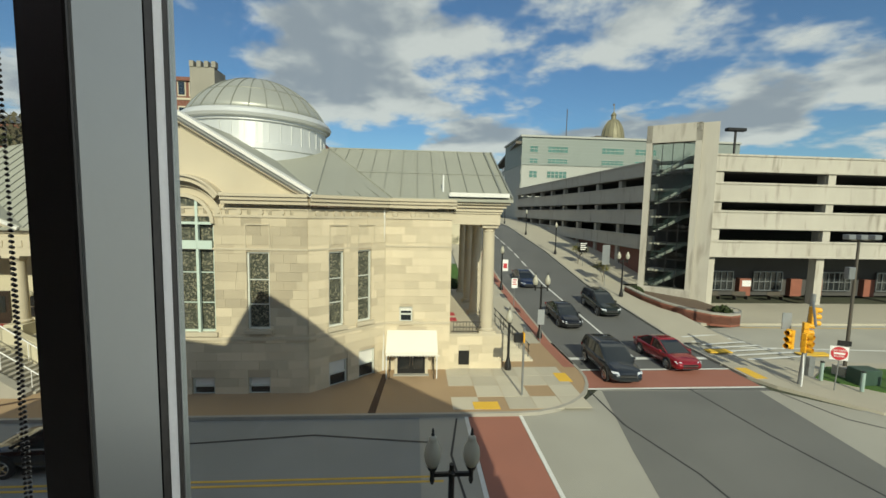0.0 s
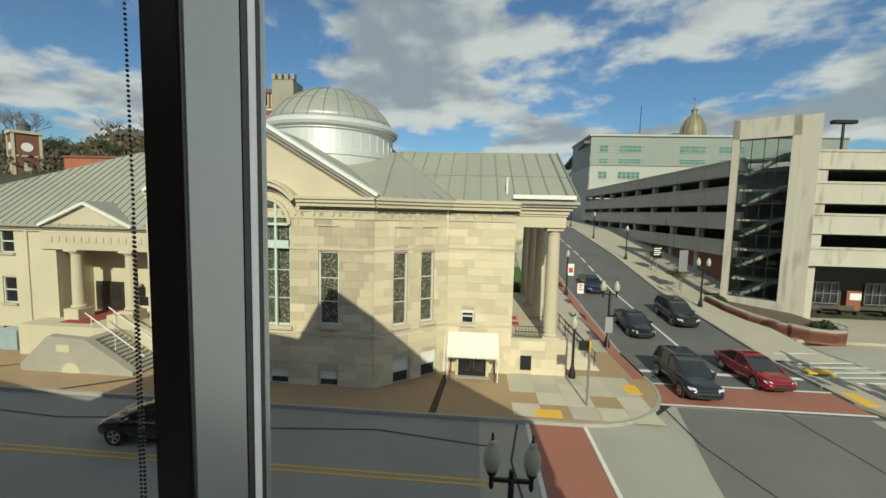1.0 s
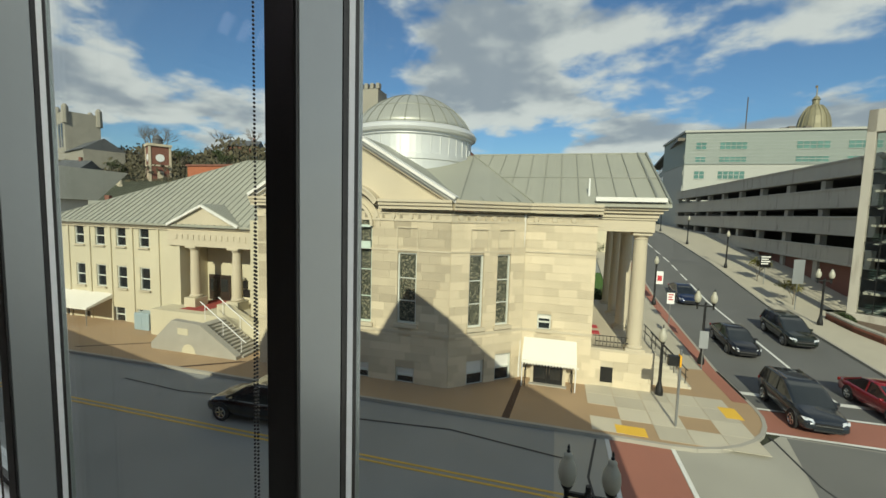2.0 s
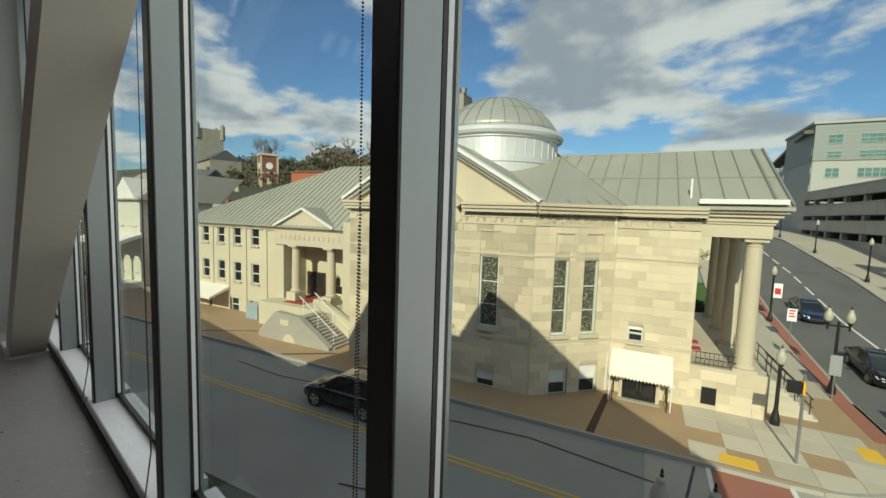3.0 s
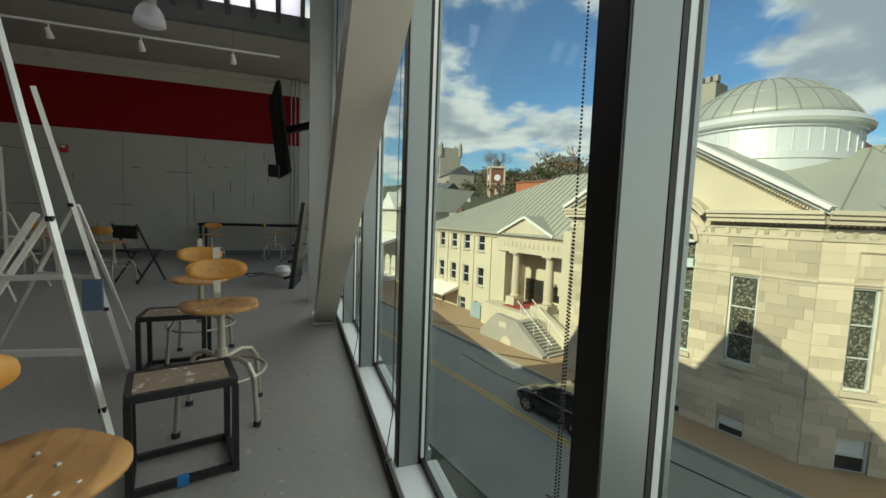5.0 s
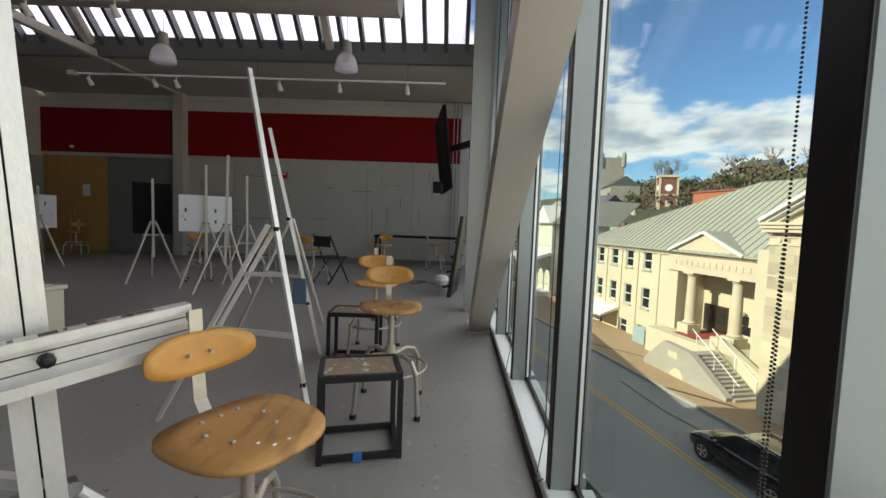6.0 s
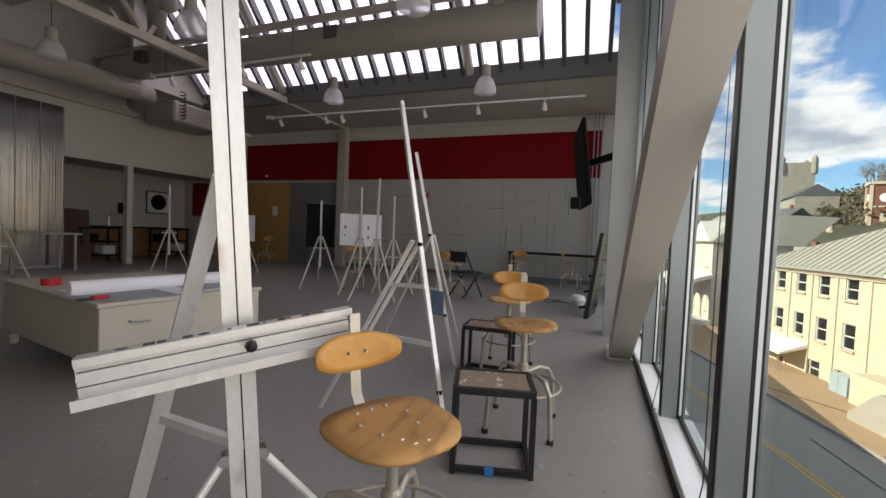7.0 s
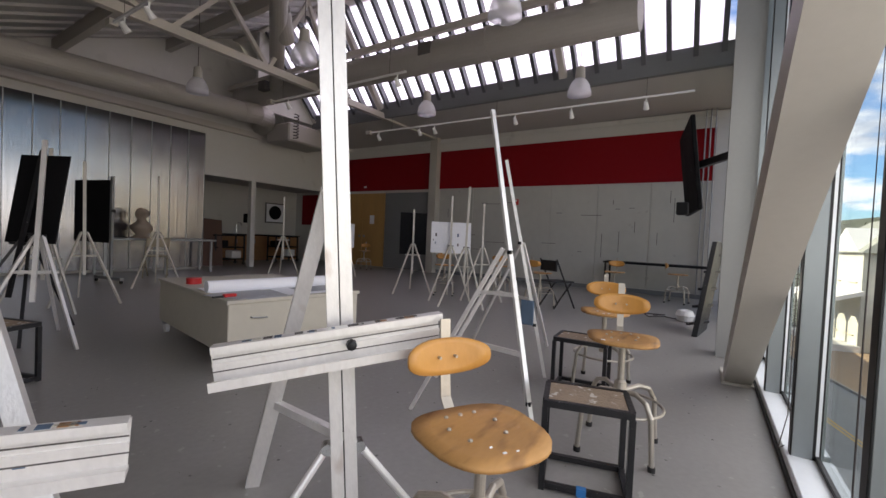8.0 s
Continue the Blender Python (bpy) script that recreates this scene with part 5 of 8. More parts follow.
for a in (0, 90):
    m = Matrix.Rotation(radians(a), 4, "Z")
    bm = B()
    bmesh.ops.create_cone(bm, cap_ends=True, segments=24, radius1=1.1, radius2=1.1, depth=0.12, matrix=m @ Matrix.Translation((0, -2.65, 12.6)) @ Matrix.Rotation(radians(90), 4, "X"))
    part("clock_face", bm, sign_white, clock)
    bm = B()
    cub(bm, -0.8, 0.8, -2.72, -2.6, 5.6, 8.8)
    bm.transform(m)
    part("louvre", bm, limestone_plain, clock)
hall2 = thing("arcaded_brick_hall", "red brick hall with a round-arched arcade and stone finials", "hall", (-120, 88, -2), turn=-30)
part("wall", cub(B(), -9, 6, 0.5, 9, 0, 7.6), brick_dark, hall2)
part("coping", cub(B(), -9.3, 6.3, 0.1, 0.9, 7.6, 8.2), limestone_plain, hall2)
for x in (-6.5, -2.0, 2.5):
    part("arch_opening", prism(B(), [(x - 1.6, 0.4, 0), (x + 1.6, 0.4, 0)] + [(x + 1.6 * math.cos(t), 0.4, 4.2 + 1.6 * math.sin(t)) for t in [i * math.pi / 10 for i in range(11)]], (0, 0.12, 0)), dark_glass, hall2)
for x in (-8.5, -4, 0.5, 5.5):
    part("finial", lathe(B(), [(0.5, 8.2), (0.5, 9.2), (0.25, 9.4), (0.45, 9.9), (0.1, 10.5)], (x, 0.5, 0), 10), limestone_plain, hall2)
cath = thing("gothic_church", "weathered grey gothic church tower on the hilltop", "church", (-166, 110, 12), turn=-20)
gs = MATS["grey_stone"]
part("tower", cub(B(), -4.9, 4.9, -4.9, 4.9, 0, 20), gs, cath)
bm = B()
for x in (-4.6, 4.6):
    for y in (-4.6, 4.6):
        lathe(bm, [(1.1, 16), (1.0, 21.5), (0.4, 22.4)], (x, y, 0), 8)
part("pinnacle", bm, gs, cath)
for x in (-1.6, 1.6):
    part("window", cub(B(), x - 0.9, x + 0.9, -5.05, -4.85, 8, 16), dark_glass, cath)
part("nave", cub(B(), 4, 24, -5, 6, 0, 6), gs, cath)
part("roof", prism(B(), [(4, -5.6, 6), (4, 6.6, 6), (4, 0.5, 10.0)], (20, 0, 0)), slate, cath)


# ---- trees ----
def bare_tree(s, n, h, spread, seed, leaf=None, leaves=0, label="bare branching tree on the hill", thick=0.035, depth=5):
    r = random.Random(seed)
    z = land(s, n)
    t = thing("tree", label, "tree", (s, n, z))
    trunk, crown, tips = B(), B(), []

    def grow(p, d, ln, rad, k):
        q = p + d * ln
        tube(trunk if k == 0 else crown, p, q, rad, 6 if k < 2 else 4, rad * 0.68)
        if k >= 2:
            tips.append(q)
        if k >= depth:
            return
        for _ in range(3 if k < depth - 1 else 2):
            v = (d + Vector((r.uniform(-1, 1), r.uniform(-1, 1), r.uniform(-0.25, 0.7))) * spread).normalized()
            grow(p + d * ln * r.uniform(0.7, 1.0), v, ln * r.uniform(0.62, 0.82), rad * 0.6, k + 1)

    grow(Vector((s, n, z - 0.3)), Vector((0, 0, 1)), h * 0.3, h * thick * 0.7, 0)
    part("trunk", trunk, bark, t)
    part("branches", crown, twig, t)
    if leaf:
        bm = B()
        for _ in range(leaves):
            c = r.choice(tips) + Vector((r.gauss(0, 1), r.gauss(0, 1), r.gauss(0, 1))) * h * 0.045
            a, b = Vector((r.gauss(0, 1), r.gauss(0, 1), r.gauss(0, 1))).normalized() * h * 0.018, Vector((r.gauss(0, 1), r.gauss(0, 1), r.gauss(0, 1))).normalized() * h * 0.018
            bm.faces.new([bm.verts.new(c + a), bm.verts.new(c + b), bm.verts.new(c - a), bm.verts.new(c - b)])
        part("crown", bm, leaf, t)


bare_tree(-127, 106, 19, 0.85, 3, thick=0.028, depth=6)
for i, (s, n, h) in enumerate(((-104, 124, 13), (-94, 128, 12), (-88, 132, 13), (-82, 118, 11), (-110, 118, 12), (-76, 130, 12), (-128, 105, 13), (-135, 80, 12), (-70, 136, 12), (-62, 140, 11))):
    bare_tree(s, n, h, 0.8, 20 + i, depth=4)
for i, (s, n, h) in enumerate(((-118, 108, 9), (-104, 108, 8), (-126, 92, 8), (-96, 104, 8), (-62, 32, 13), (-70, 40, 12))):
    bare_tree(s, n, h, 0.8, 50 + i, leaf_dark, 900, "tree in dark spring leaf on the hill", depth=4)
bare_tree(22.0, 45.6, 3.4, 0.55, 81, leaf_new, 900, "small street tree in yellow-green spring leaf", 0.02, 4)
bare_tree(22.0, 53.0, 3.4, 0.55, 82, leaf_new, 900, "small street tree in yellow-green spring leaf", 0.02, 4)
bare_tree(4.6, 55.5, 4.2, 0.7, 83, leaf_dark, 1200, "dark green shrub behind the church lawn", 0.02, 4)
hg = thing("hedge", "dark clipped evergreen hedge beside the lawn", "hedge", (4.0, 41.0, grade(41.0)))
hb, hrnd = B(), random.Random(31)
for _ in range(2600):
    c = Vector((hrnd.uniform(1.5, 5.4), hrnd.uniform(40.0, 42.6), grade(41.0) + hrnd.uniform(0.0, 1.5) ** 0.8))
    a, b = (Vector((hrnd.gauss(0, 1), hrnd.gauss(0, 1), hrnd.gauss(0, 1))).normalized() * 0.10 for _ in range(2))
    hb.faces.new([hb.verts.new(c + a), hb.verts.new(c + b), hb.verts.new(c - a), hb.verts.new(c - b)])
part("leaves", hb, leaf_dark, hg)
manse = thing("stone_house", "pale stone house up the hill beyond the church", "house", (5.0, 66.0, grade(64.0)))
part("wall", cub(B(), -3.0, 7.4, 64.0, 74.0, grade(64.0) - 0.3, 3.0), cream_stone, manse)
part("roof", prism(B(), [(-3.4, 63.6, 3.0), (7.8, 63.6, 3.0), (2.2, 63.6, 6.0)], (0, 10.8, 0)), slate, manse)
for s0 in (0.5, 3.2, 5.9):
    sash(manse, (s0, 64.0), (1, 0), 1.0, -2.6, -0.9)

# brushwood and undergrowth over the hillside
wood, wrnd = B(), random.Random(77)
for _ in range(9000):
    s, n = wrnd.uniform(-185, -58), wrnd.uniform(92, 132)
    c = Vector((s, n, land(s, n) + wrnd.random() ** 1.6 * 7.0 * (0.5 + noise.noise(Vector((s * 0.06, n * 0.06, 0)))))) 
    a, b = (Vector((wrnd.gauss(0, 1), wrnd.gauss(0, 0.4), wrnd.gauss(0, 1))).normalized() * wrnd.uniform(0.35, 0.9) for _ in range(2))
    wood.faces.new([wood.verts.new(c + a), wood.verts.new(c + b), wood.verts.new(c - a), wood.verts.new(c - b)])
solid("hillside_brush", wood, mat("brushwood", (0.085, 0.075, 0.045), 0.95, var=0.4, scale=0.05, fine=0.5, bump=0.0, island=0.5), "brown-green brushwood covering the hillside", "brush", "stuff", out=True)


def shrub(s, n, z, r0, seed):
    r = random.Random(seed)
    t = thing("shrub", "low evergreen shrub in the planter", "shrub", (s, n, z))
    bm = B()
    for _ in range(260):
        v = Vector((r.gauss(0, 1), r.gauss(0, 1), abs(r.gauss(0, 0.8))))
        c = Vector((s, n, z + 0.1)) + v.normalized() * r0 * r.uniform(0.5, 1)
        a, b = Vector((r.gauss(0, 1), r.gauss(0, 1), r.gauss(0, 1))).normalized() * 0.09, Vector((r.gauss(0, 1), r.gauss(0, 1), r.gauss(0, 1))).normalized() * 0.09
        bm.faces.new([bm.verts.new(c + a), bm.verts.new(c + b), bm.verts.new(c - a), bm.verts.new(c - b)])
    part("leaves", bm, leaf_dark, t)


for i, (s, n) in enumerate(((27.6, 33.4), (27.0, 34.0), (28.0, 34.4), (23.4, 40.2), (23.6, 41.2))):
    shrub(s, n, -7.5 + max(0, (n - 31) * 0.07), 0.45, i)


# ---- street furniture ----
def street_lamp(s, n, h, heads=1, group="black street lamps"):
    z = grade(n) + (0.15 if n > 14 else 0.1)
    t = thing("street_lamp", "black iron street lamp with twin acorn globes" if heads == 2 else "black iron street lamp with one acorn globe", "street lamp", (s, n, z), group=group)
    part("post", lathe(B(), [(0.20, 0), (0.20, 0.25), (0.14, 0.5), (0.085, 0.75), (0.07, h - 0.55), (0.09, h - 0.5), (0.06, h - 0.45), (0.06, h - 0.3)], (s, n, z), 14), black_iron, t)
    spots = ((s - 0.455, n), (s + 0.455, n)) if heads == 2 else ((s, n),)
    if heads == 2:
        part("arm", bar(B(), (s - 0.455, n, z + h - 0.55), (s + 0.455, n, z + h - 0.55), 0.07, 0.09), black_iron, t)
    for x, y in spots:
        hd_ = part("holder", lathe(B(), [(0.03, -0.78), (0.06, -0.7), (0.05, -0.6), (0.06, -0.45), (0.10, -0.42), (0.13, -0.34)], (x, y, z + h), 14), black_iron, t)
        part("globe", lathe(B(), [(0.10, -0.36), (0.17, -0.24), (0.20, -0.08), (0.18, 0.10), (0.11, 0.24), (0.09, 0.30), (0.10, 0.34), (0.04, 0.40)], (x, y, z + h), 18), globe_glass, hd_, smooth=True)
        part("finial", lathe(B(), [(0.03, 0.39), (0.045, 0.43), (0.02, 0.47), (0.035, 0.50), (0.01, 0.58)], (x, y, z + h), 10), black_iron, hd_)
    return t


street_lamp(0.98, 9.0, 3.75, 2)
street_lamp(9.4, 29.0, 4.3, 2)
street_lamp(9.3, 42.0, 4.2)
street_lamp(21.2, 39.8, 4.2, 2)
for n in (58, 74, 92):
    street_lamp(20.6, n, 4.2)
street_lamp(9.3, 66, 4.2)
street_lamp(5.7, 23.2, 3.2)


def pole_sign(name, label, s, n, h, w, hh, face, turn=0, two=False):
    z = grade(n) + 0.15
    t = thing(name, label, "sign", (s, n, z), turn=turn)
    part("pole", tube(B(), (0, 0, 0), (0, 0, h), 0.035, 8), steel_grey, t)
    part("plate", cub(B(), -w / 2, w / 2, -0.05, -0.03, h - hh, h, 0.004), face, t)
    return t


def bars_on(t, x0, x1, y, z0, dz, count, material):
    for i in range(count):
        part("writing_bar", cub(B(), x0, x1 - (x1 - x0) * 0.2 * (i % 2), y - 0.006, y, z0 - i * dz, z0 - i * dz + dz * 0.5), material, t)


ped = thing("pedestrian_signal", "grey pole with a black pedestrian signal", "traffic signal", (5.63, 19.77, -8.15))
part("pole", tube(B(), (5.63, 19.77, -8.15), (5.63, 19.77, -4.6), 0.055, 10), steel_grey, ped)
part("signal_box", cub(B(), 5.1, 5.55, 19.6, 19.85, -5.35, -4.9, 0.02), black_iron, ped)
part("visor", cub(B(), 5.55, 5.62, 19.55, 19.85, -5.35, -4.85), signal_yellow, ped)
s1 = pole_sign("sign_parking", "small white parking sign on a steel pole", 9.3, 36.5, 2.6, 0.55, 0.9, sign_white)
bars_on(s1, -0.18, 0.18, -0.05, 2.4, 0.2, 3, sign_red)
pole_sign("sign_plate", "grey back of a street sign on a steel pole", 9.2, 28.2, 2.4, 0.5, 1.1, sign_back)
pole_sign("sign_board", "tall grey directional sign by the garage", 21.4, 44.0, 4.6, 1.1, 2.2, sign_back, 20)
sb = pole_sign("sign_board", "white framed garage notice sign", 22.2, 52.0, 3.2, 1.2, 1.4, black_iron, 15)
bars_on(sb, -0.5, 0.5, -0.052, 2.9, 0.25, 4, sign_white)
banner = thing("street_banner", "red and white banner on a lamp post", "banner", (9.6, 42.0, -5.6))
part("cloth", cub(B(), 9.35, 9.95, 42.0, 42.02, -5.0, -3.8), sign_white, banner)
part("emblem", cub(B(), 9.45, 9.85, 41.985, 42.0, -4.7, -4.2), sign_red, banner)
# traffic signals on the corner
ts = thing("traffic_signal", "grey steel signal pole with yellow signal heads", "traffic signal", (21.8, 20.8, -8.15))
part("pole", tube(B(), (21.8, 20.8, -8.15), (22.1, 20.8, -3.0), 0.12, 12), steel_grey, ts)
part("mast_arm", tube(B(), (22.0, 20.7, -3.4), (20.9, 19.4, -4.4), 0.06, 8), steel_grey, ts)


def head(p, turn, n=3):
    m = Matrix.Translation(p) @ Matrix.Rotation(radians(turn), 4, "Z")
    bm = B()
    for k in range(n):
        cub(bm, -0.17, 0.17, -0.12, 0.12, k * 0.36, k * 0.36 + 0.34, 0.02)
    bm.transform(m)
    h_ = part("signal_head", bm, signal_yellow, ts)
    for k in range(n):
        bm = B()
        bmesh.ops.create_cone(bm, cap_ends=False, segments=14, radius1=0.14, radius2=0.14, depth=0.24, matrix=Matrix.Translation((0, -0.24, k * 0.36 + 0.18)) @ Matrix.Rotation(radians(90), 4, "X"))
        bm.transform(m)
        part("visor", bm, signal_yellow, h_)
        bm = B()
        bmesh.ops.create_cone(bm, cap_ends=True, segments=14, radius1=0.11, radius2=0.11, depth=0.03, matrix=Matrix.Translation((0, -0.13, k * 0.36 + 0.18)) @ Matrix.Rotation(radians(90), 4, "X"))
        bm.transform(m)
        part("lens", bm, black_iron, h_)


head((20.55, 20.4, -5.95), -70), head((21.25, 20.2, -6.1), 20), head((21.5, 20.5, -5.95), 60, 4), head((21.95, 20.6, -4.75), 75)
part("sign_plate", cub(B(), 20.5, 21.05, 20.9, 20.94, -5.0, -4.1), sign_back, ts)
part("control_box", cub(B(), 21.95, 22.3, 20.5, 20.75, -7.6, -6.5, 0.02), steel_grey, ts)
part("conduit", path_tube(B(), [(21.5, 20.4, -8.1), (21.5, 20.4, -7.4), (21.7, 20.6, -7.1), (21.75, 20.7, -6.4)], 0.04), sign_white, ts)
ne = thing("no_entry_sign", "red round no-entry sign on a white square plate", "sign", (22.9, 19.9, -8.1), turn=-25)
part("pole", tube(B(), (0, 0, 0), (0.1, 0, 2.6), 0.03, 8), steel_grey, ne)
part("plate", cub(B(), -0.38, 0.42, -0.06, -0.04, 1.7, 2.45), sign_white, ne)
bm = B()
bmesh.ops.create_cone(bm, cap_ends=True, segments=28, radius1=0.36, radius2=0.36, depth=0.02, matrix=Matrix.Translation((0.02, -0.07, 2.07)) @ Matrix.Rotation(radians(90), 4, "X"))
part("disc", bm, sign_red, ne)
part("bar", cub(B(), -0.22, 0.26, -0.09, -0.08, 2.02, 2.12), sign_white, ne)


def letters(text, size, m, material, parent):
    c = bpy.data.curves.new("lettering", "FONT")
    c.body, c.size, c.align_x, c.extrude = text, size, "CENTER", 0.003
    tmp = bpy.data.objects.new("lettering", c)
    scene.collection.objects.link(tmp)
    me = bpy.data.meshes.new_from_object(tmp.evaluated_get(bpy.context.evaluated_depsgraph_get()))
    bpy.data.objects.remove(tmp)
    me.materials.clear()
    me.materials.append(material)
    ob = new("lettering", me)
    ob.parent = parent
    ob.matrix_basis = m
    return ob


letters("DO NOT", 0.15, Matrix.Translation((0.02, -0.085, 2.18)) @ Matrix.Rotation(radians(90), 4, "X"), sign_white, ne)
letters("ENTER", 0.15, Matrix.Translation((0.02, -0.085, 1.87)) @ Matrix.Rotation(radians(90), 4, "X"), sign_white, ne)
part("one_way_plate", cub(B(), -0.1, 0.5, -0.05, -0.03, 2.5, 2.78), black_iron, ne)
fl = thing("flood_light_mast", "tall brown steel mast with three floodlights", "light mast", (25.6, 21.8, -8.1))
part("footing", cub(B(), 25.2, 26.0, 21.4, 22.2, -8.15, -7.5, 0.03), garage_concrete, fl)
part("pole", tube(B(), (25.6, 21.8, -7.5), (25.6, 21.8, 0.0), 0.10, 12, 0.07), steel_brown, fl)
for q in (-0.75, 0.0, 0.85):
    part("floodlight", cub(B(), 25.6 + q - 0.22, 25.6 + q + 0.22, 21.5, 21.9, 0.0, 0.28, 0.03), steel_grey, fl)
part("arm", bar(B(), (24.8, 21.75, -0.03), (26.5, 21.75, -0.03), 0.06, 0.06), steel_brown, fl)
part("control_box", cub(B(), 25.0, 25.4, 21.6, 21.9, -2.3, -1.6, 0.02), steel_grey, fl)
ub = thing("green_transformer_box", "dark green steel ground cabinet in the grass", "utility box", (25.6, 20.7, -8.08))
part("cabinet", cub(B(), 24.9, 26.2, 20.3, 21.1, -8.08, -7.2, 0.03), mat("box_green", (0.035, 0.07, 0.05), 0.5, var=0.1), ub)
for s, n in ((23.5, 21.2), (24.3, 19.7), (26.1, 19.2), (27.5, 20.6)):
    b = thing("bollard", "pale green steel bollard in the grass verge", "bollard", (s, n, -8.1), group="bollards on the corner")
    part("tube", tube(B(), (s, n, -8.1), (s, n, -7.05), 0.09, 10), mat("bollard_green", (0.30, 0.40, 0.36), 0.5, var=0.1), b)
    part("cap", tube(B(), (s, n, -7.05), (s, n, -6.98), 0.10, 10), black_iron, b)
gl_ = thing("roof_light_mast", "dark mast light on the garage roof deck", "light mast", (35.4, 44, 5.9))
part("pole", tube(B(), (35.4, 44, 5.9), (35.4, 44, 10.7), 0.12, 8), black_iron, gl_)
part("lamp_head", cub(B(), 34.3, 36.5, 43.7, 44.3, 10.6, 10.95, 0.05), black_iron, gl_)


# ---- cars ----
def loft(bm, secs):
    rings = [[bm.verts.new(p) for p in s] for s in secs]
    k = len(rings[0])
    for a, b in zip(rings, rings[1:]):
        for i in range(k):
            bm.faces.new((a[i], a[(i + 1) % k], b[(i + 1) % k], b[i]))
    bm.faces.new(rings[0][::-1]), bm.faces.new(rings[-1])


def car(s, n, z, turn, paint, label, suv=False, pitch=0.0):
    L, Wd, h = (4.85, 1.90, 1.72) if suv else (4.75, 1.83, 1.45)
    t = thing("car", label, "car", (s, n, z), turn=turn, group="cars on the street")
    if pitch:
        t.matrix_basis = t.matrix_basis @ Matrix.Rotation(pitch, 4, "Y")
    w, belt = Wd / 2, (1.06 if suv else 0.93)
    q, lift = belt / 0.93, (0.06 if suv else 0.0)
    secs = [(-1.0, 0.46, 0.80, 0.72), (-0.985, 0.34, 0.90, 0.86), (-0.94, 0.27, 0.96, 0.93), (-0.72, 0.22, 0.97, 0.985), (-0.35, 0.22, 0.94, 1.0), (0.15, 0.22, 0.93, 1.0), (0.42, 0.22, 0.92, 1.0),
            (0.55, 0.22, 0.895, 0.99), (0.78, 0.22, 0.82, 0.965), (0.91, 0.24, 0.73, 0.91), (0.97, 0.30, 0.63, 0.82), (1.0, 0.38, 0.53, 0.70)]
    ring = ((-0.82, 0.0), (-0.96, 0.10), (-1.0, 0.36), (-0.985, 0.62), (-0.95, 0.84), (-0.87, 0.96), (-0.62, 1.01), (0.0, 1.03))
    ring = ring + tuple((-y, f) for y, f in ring[-2::-1])
    bm = B()
    loft(bm, [[(x * L / 2, y * w * k, z0 + lift + (z1 * q - z0 - lift) * f) for y, f in ring] for x, z0, z1, k in secs])
    part("body", bm, paint, t, smooth=True)
    if suv:
        cab = [(-2.28, belt + 0.02, 0.88), (-2.16, h - 0.22, 0.80), (-1.95, h - 0.06, 0.77), (-1.2, h - 0.005, 0.76), (-0.4, h, 0.76), (0.05, h - 0.03, 0.76), (0.38, h - 0.12, 0.77), (1.28, belt - 0.01, 0.86)]
    else:
        cab = [(-1.90, belt + 0.01, 0.84), (-1.35, h - 0.20, 0.75), (-1.0, h - 0.06, 0.71), (-0.6, h - 0.005, 0.70), (-0.2, h, 0.70), (0.15, h - 0.03, 0.70), (0.42, h - 0.11, 0.72), (1.28, belt - 0.01, 0.85)]
    bm = B()
    loft(bm, [[(x, -w * 0.89, belt - 0.06), (x, -w * k, z1 - 0.02), (x, -w * k * 0.9, z1), (x, w * k * 0.9, z1), (x, w * k, z1 - 0.02), (x, w * 0.89, belt - 0.06)] for x, z1, k in cab])
    part("glasshouse", bm, dark_glass, t, "dark tinted windows")
    bm = B()
    loft(bm, [[(x, -w * k * 1.015, z1 - 0.05), (x, -w * k * 0.96, z1 + 0.005), (x, -w * k * 0.6, z1 + 0.022), (x, w * k * 0.6, z1 + 0.022), (x, w * k * 0.96, z1 + 0.005), (x, w * k * 1.015, z1 - 0.05)] for x, z1, k in cab[2:6]])
    part("roof", bm, paint, t, smooth=True)
    bm = B()
    for sg in (-1, 1):
        for i, j in ((7, 5), (0, 2)):
            bar(bm, (cab[i][0], sg * w * 0.875, cab[i][1] - 0.01), (cab[j][0], sg * w * cab[j][2] * 0.985, cab[j][1] - 0.02), 0.06, 0.07)
        for x in ((-0.35, -1.35) if suv else (-0.35,)):
            bar(bm, (x, sg * w * 0.893, belt - 0.03), (x - 0.03, sg * w * 0.768 if suv else sg * w * 0.71, h - 0.04), 0.07, 0.03)
    part("pillar", bm, paint, t)
    rw = 0.37 if suv else 0.33
    for x in (-L / 2 + 0.98, L / 2 - 0.95):
        for sg in (-1, 1):
            turn_y = Matrix.Rotation(radians(90), 4, "X")
            bm = B()
            bmesh.ops.create_cone(bm, cap_ends=True, segments=24, radius1=rw + 0.06, radius2=rw + 0.06, depth=0.10, matrix=Matrix.Translation((x, sg * (w - 0.045), rw + 0.03)) @ turn_y)
            part("wheel_arch", bm, rubber, t)
            bm = B()
            bmesh.ops.create_cone(bm, cap_ends=True, segments=24, radius1=rw, radius2=rw, depth=0.20, matrix=Matrix.Translation((x, sg * (w - 0.085), rw)) @ turn_y)
            wh = part("wheel", bm, rubber, t)
            bm = B()
            for k in range(5):
                a = k * math.tau / 5
                bar(bm, (x, sg * (w + 0.018), rw), (x + rw * 0.62 * math.cos(a), sg * (w + 0.018), rw + rw * 0.62 * math.sin(a)), 0.07, 0.02, up=(0, 1, 0))
            path_tube(bm, [(x + rw * 0.64 * math.cos(i * math.tau / 20), sg * (w + 0.016), rw + rw * 0.64 * math.sin(i * math.tau / 20)) for i in range(21)], 0.022, 5)
            part("rim", bm, chrome, wh)
    hz = 0.60 * q + lift * 0.5
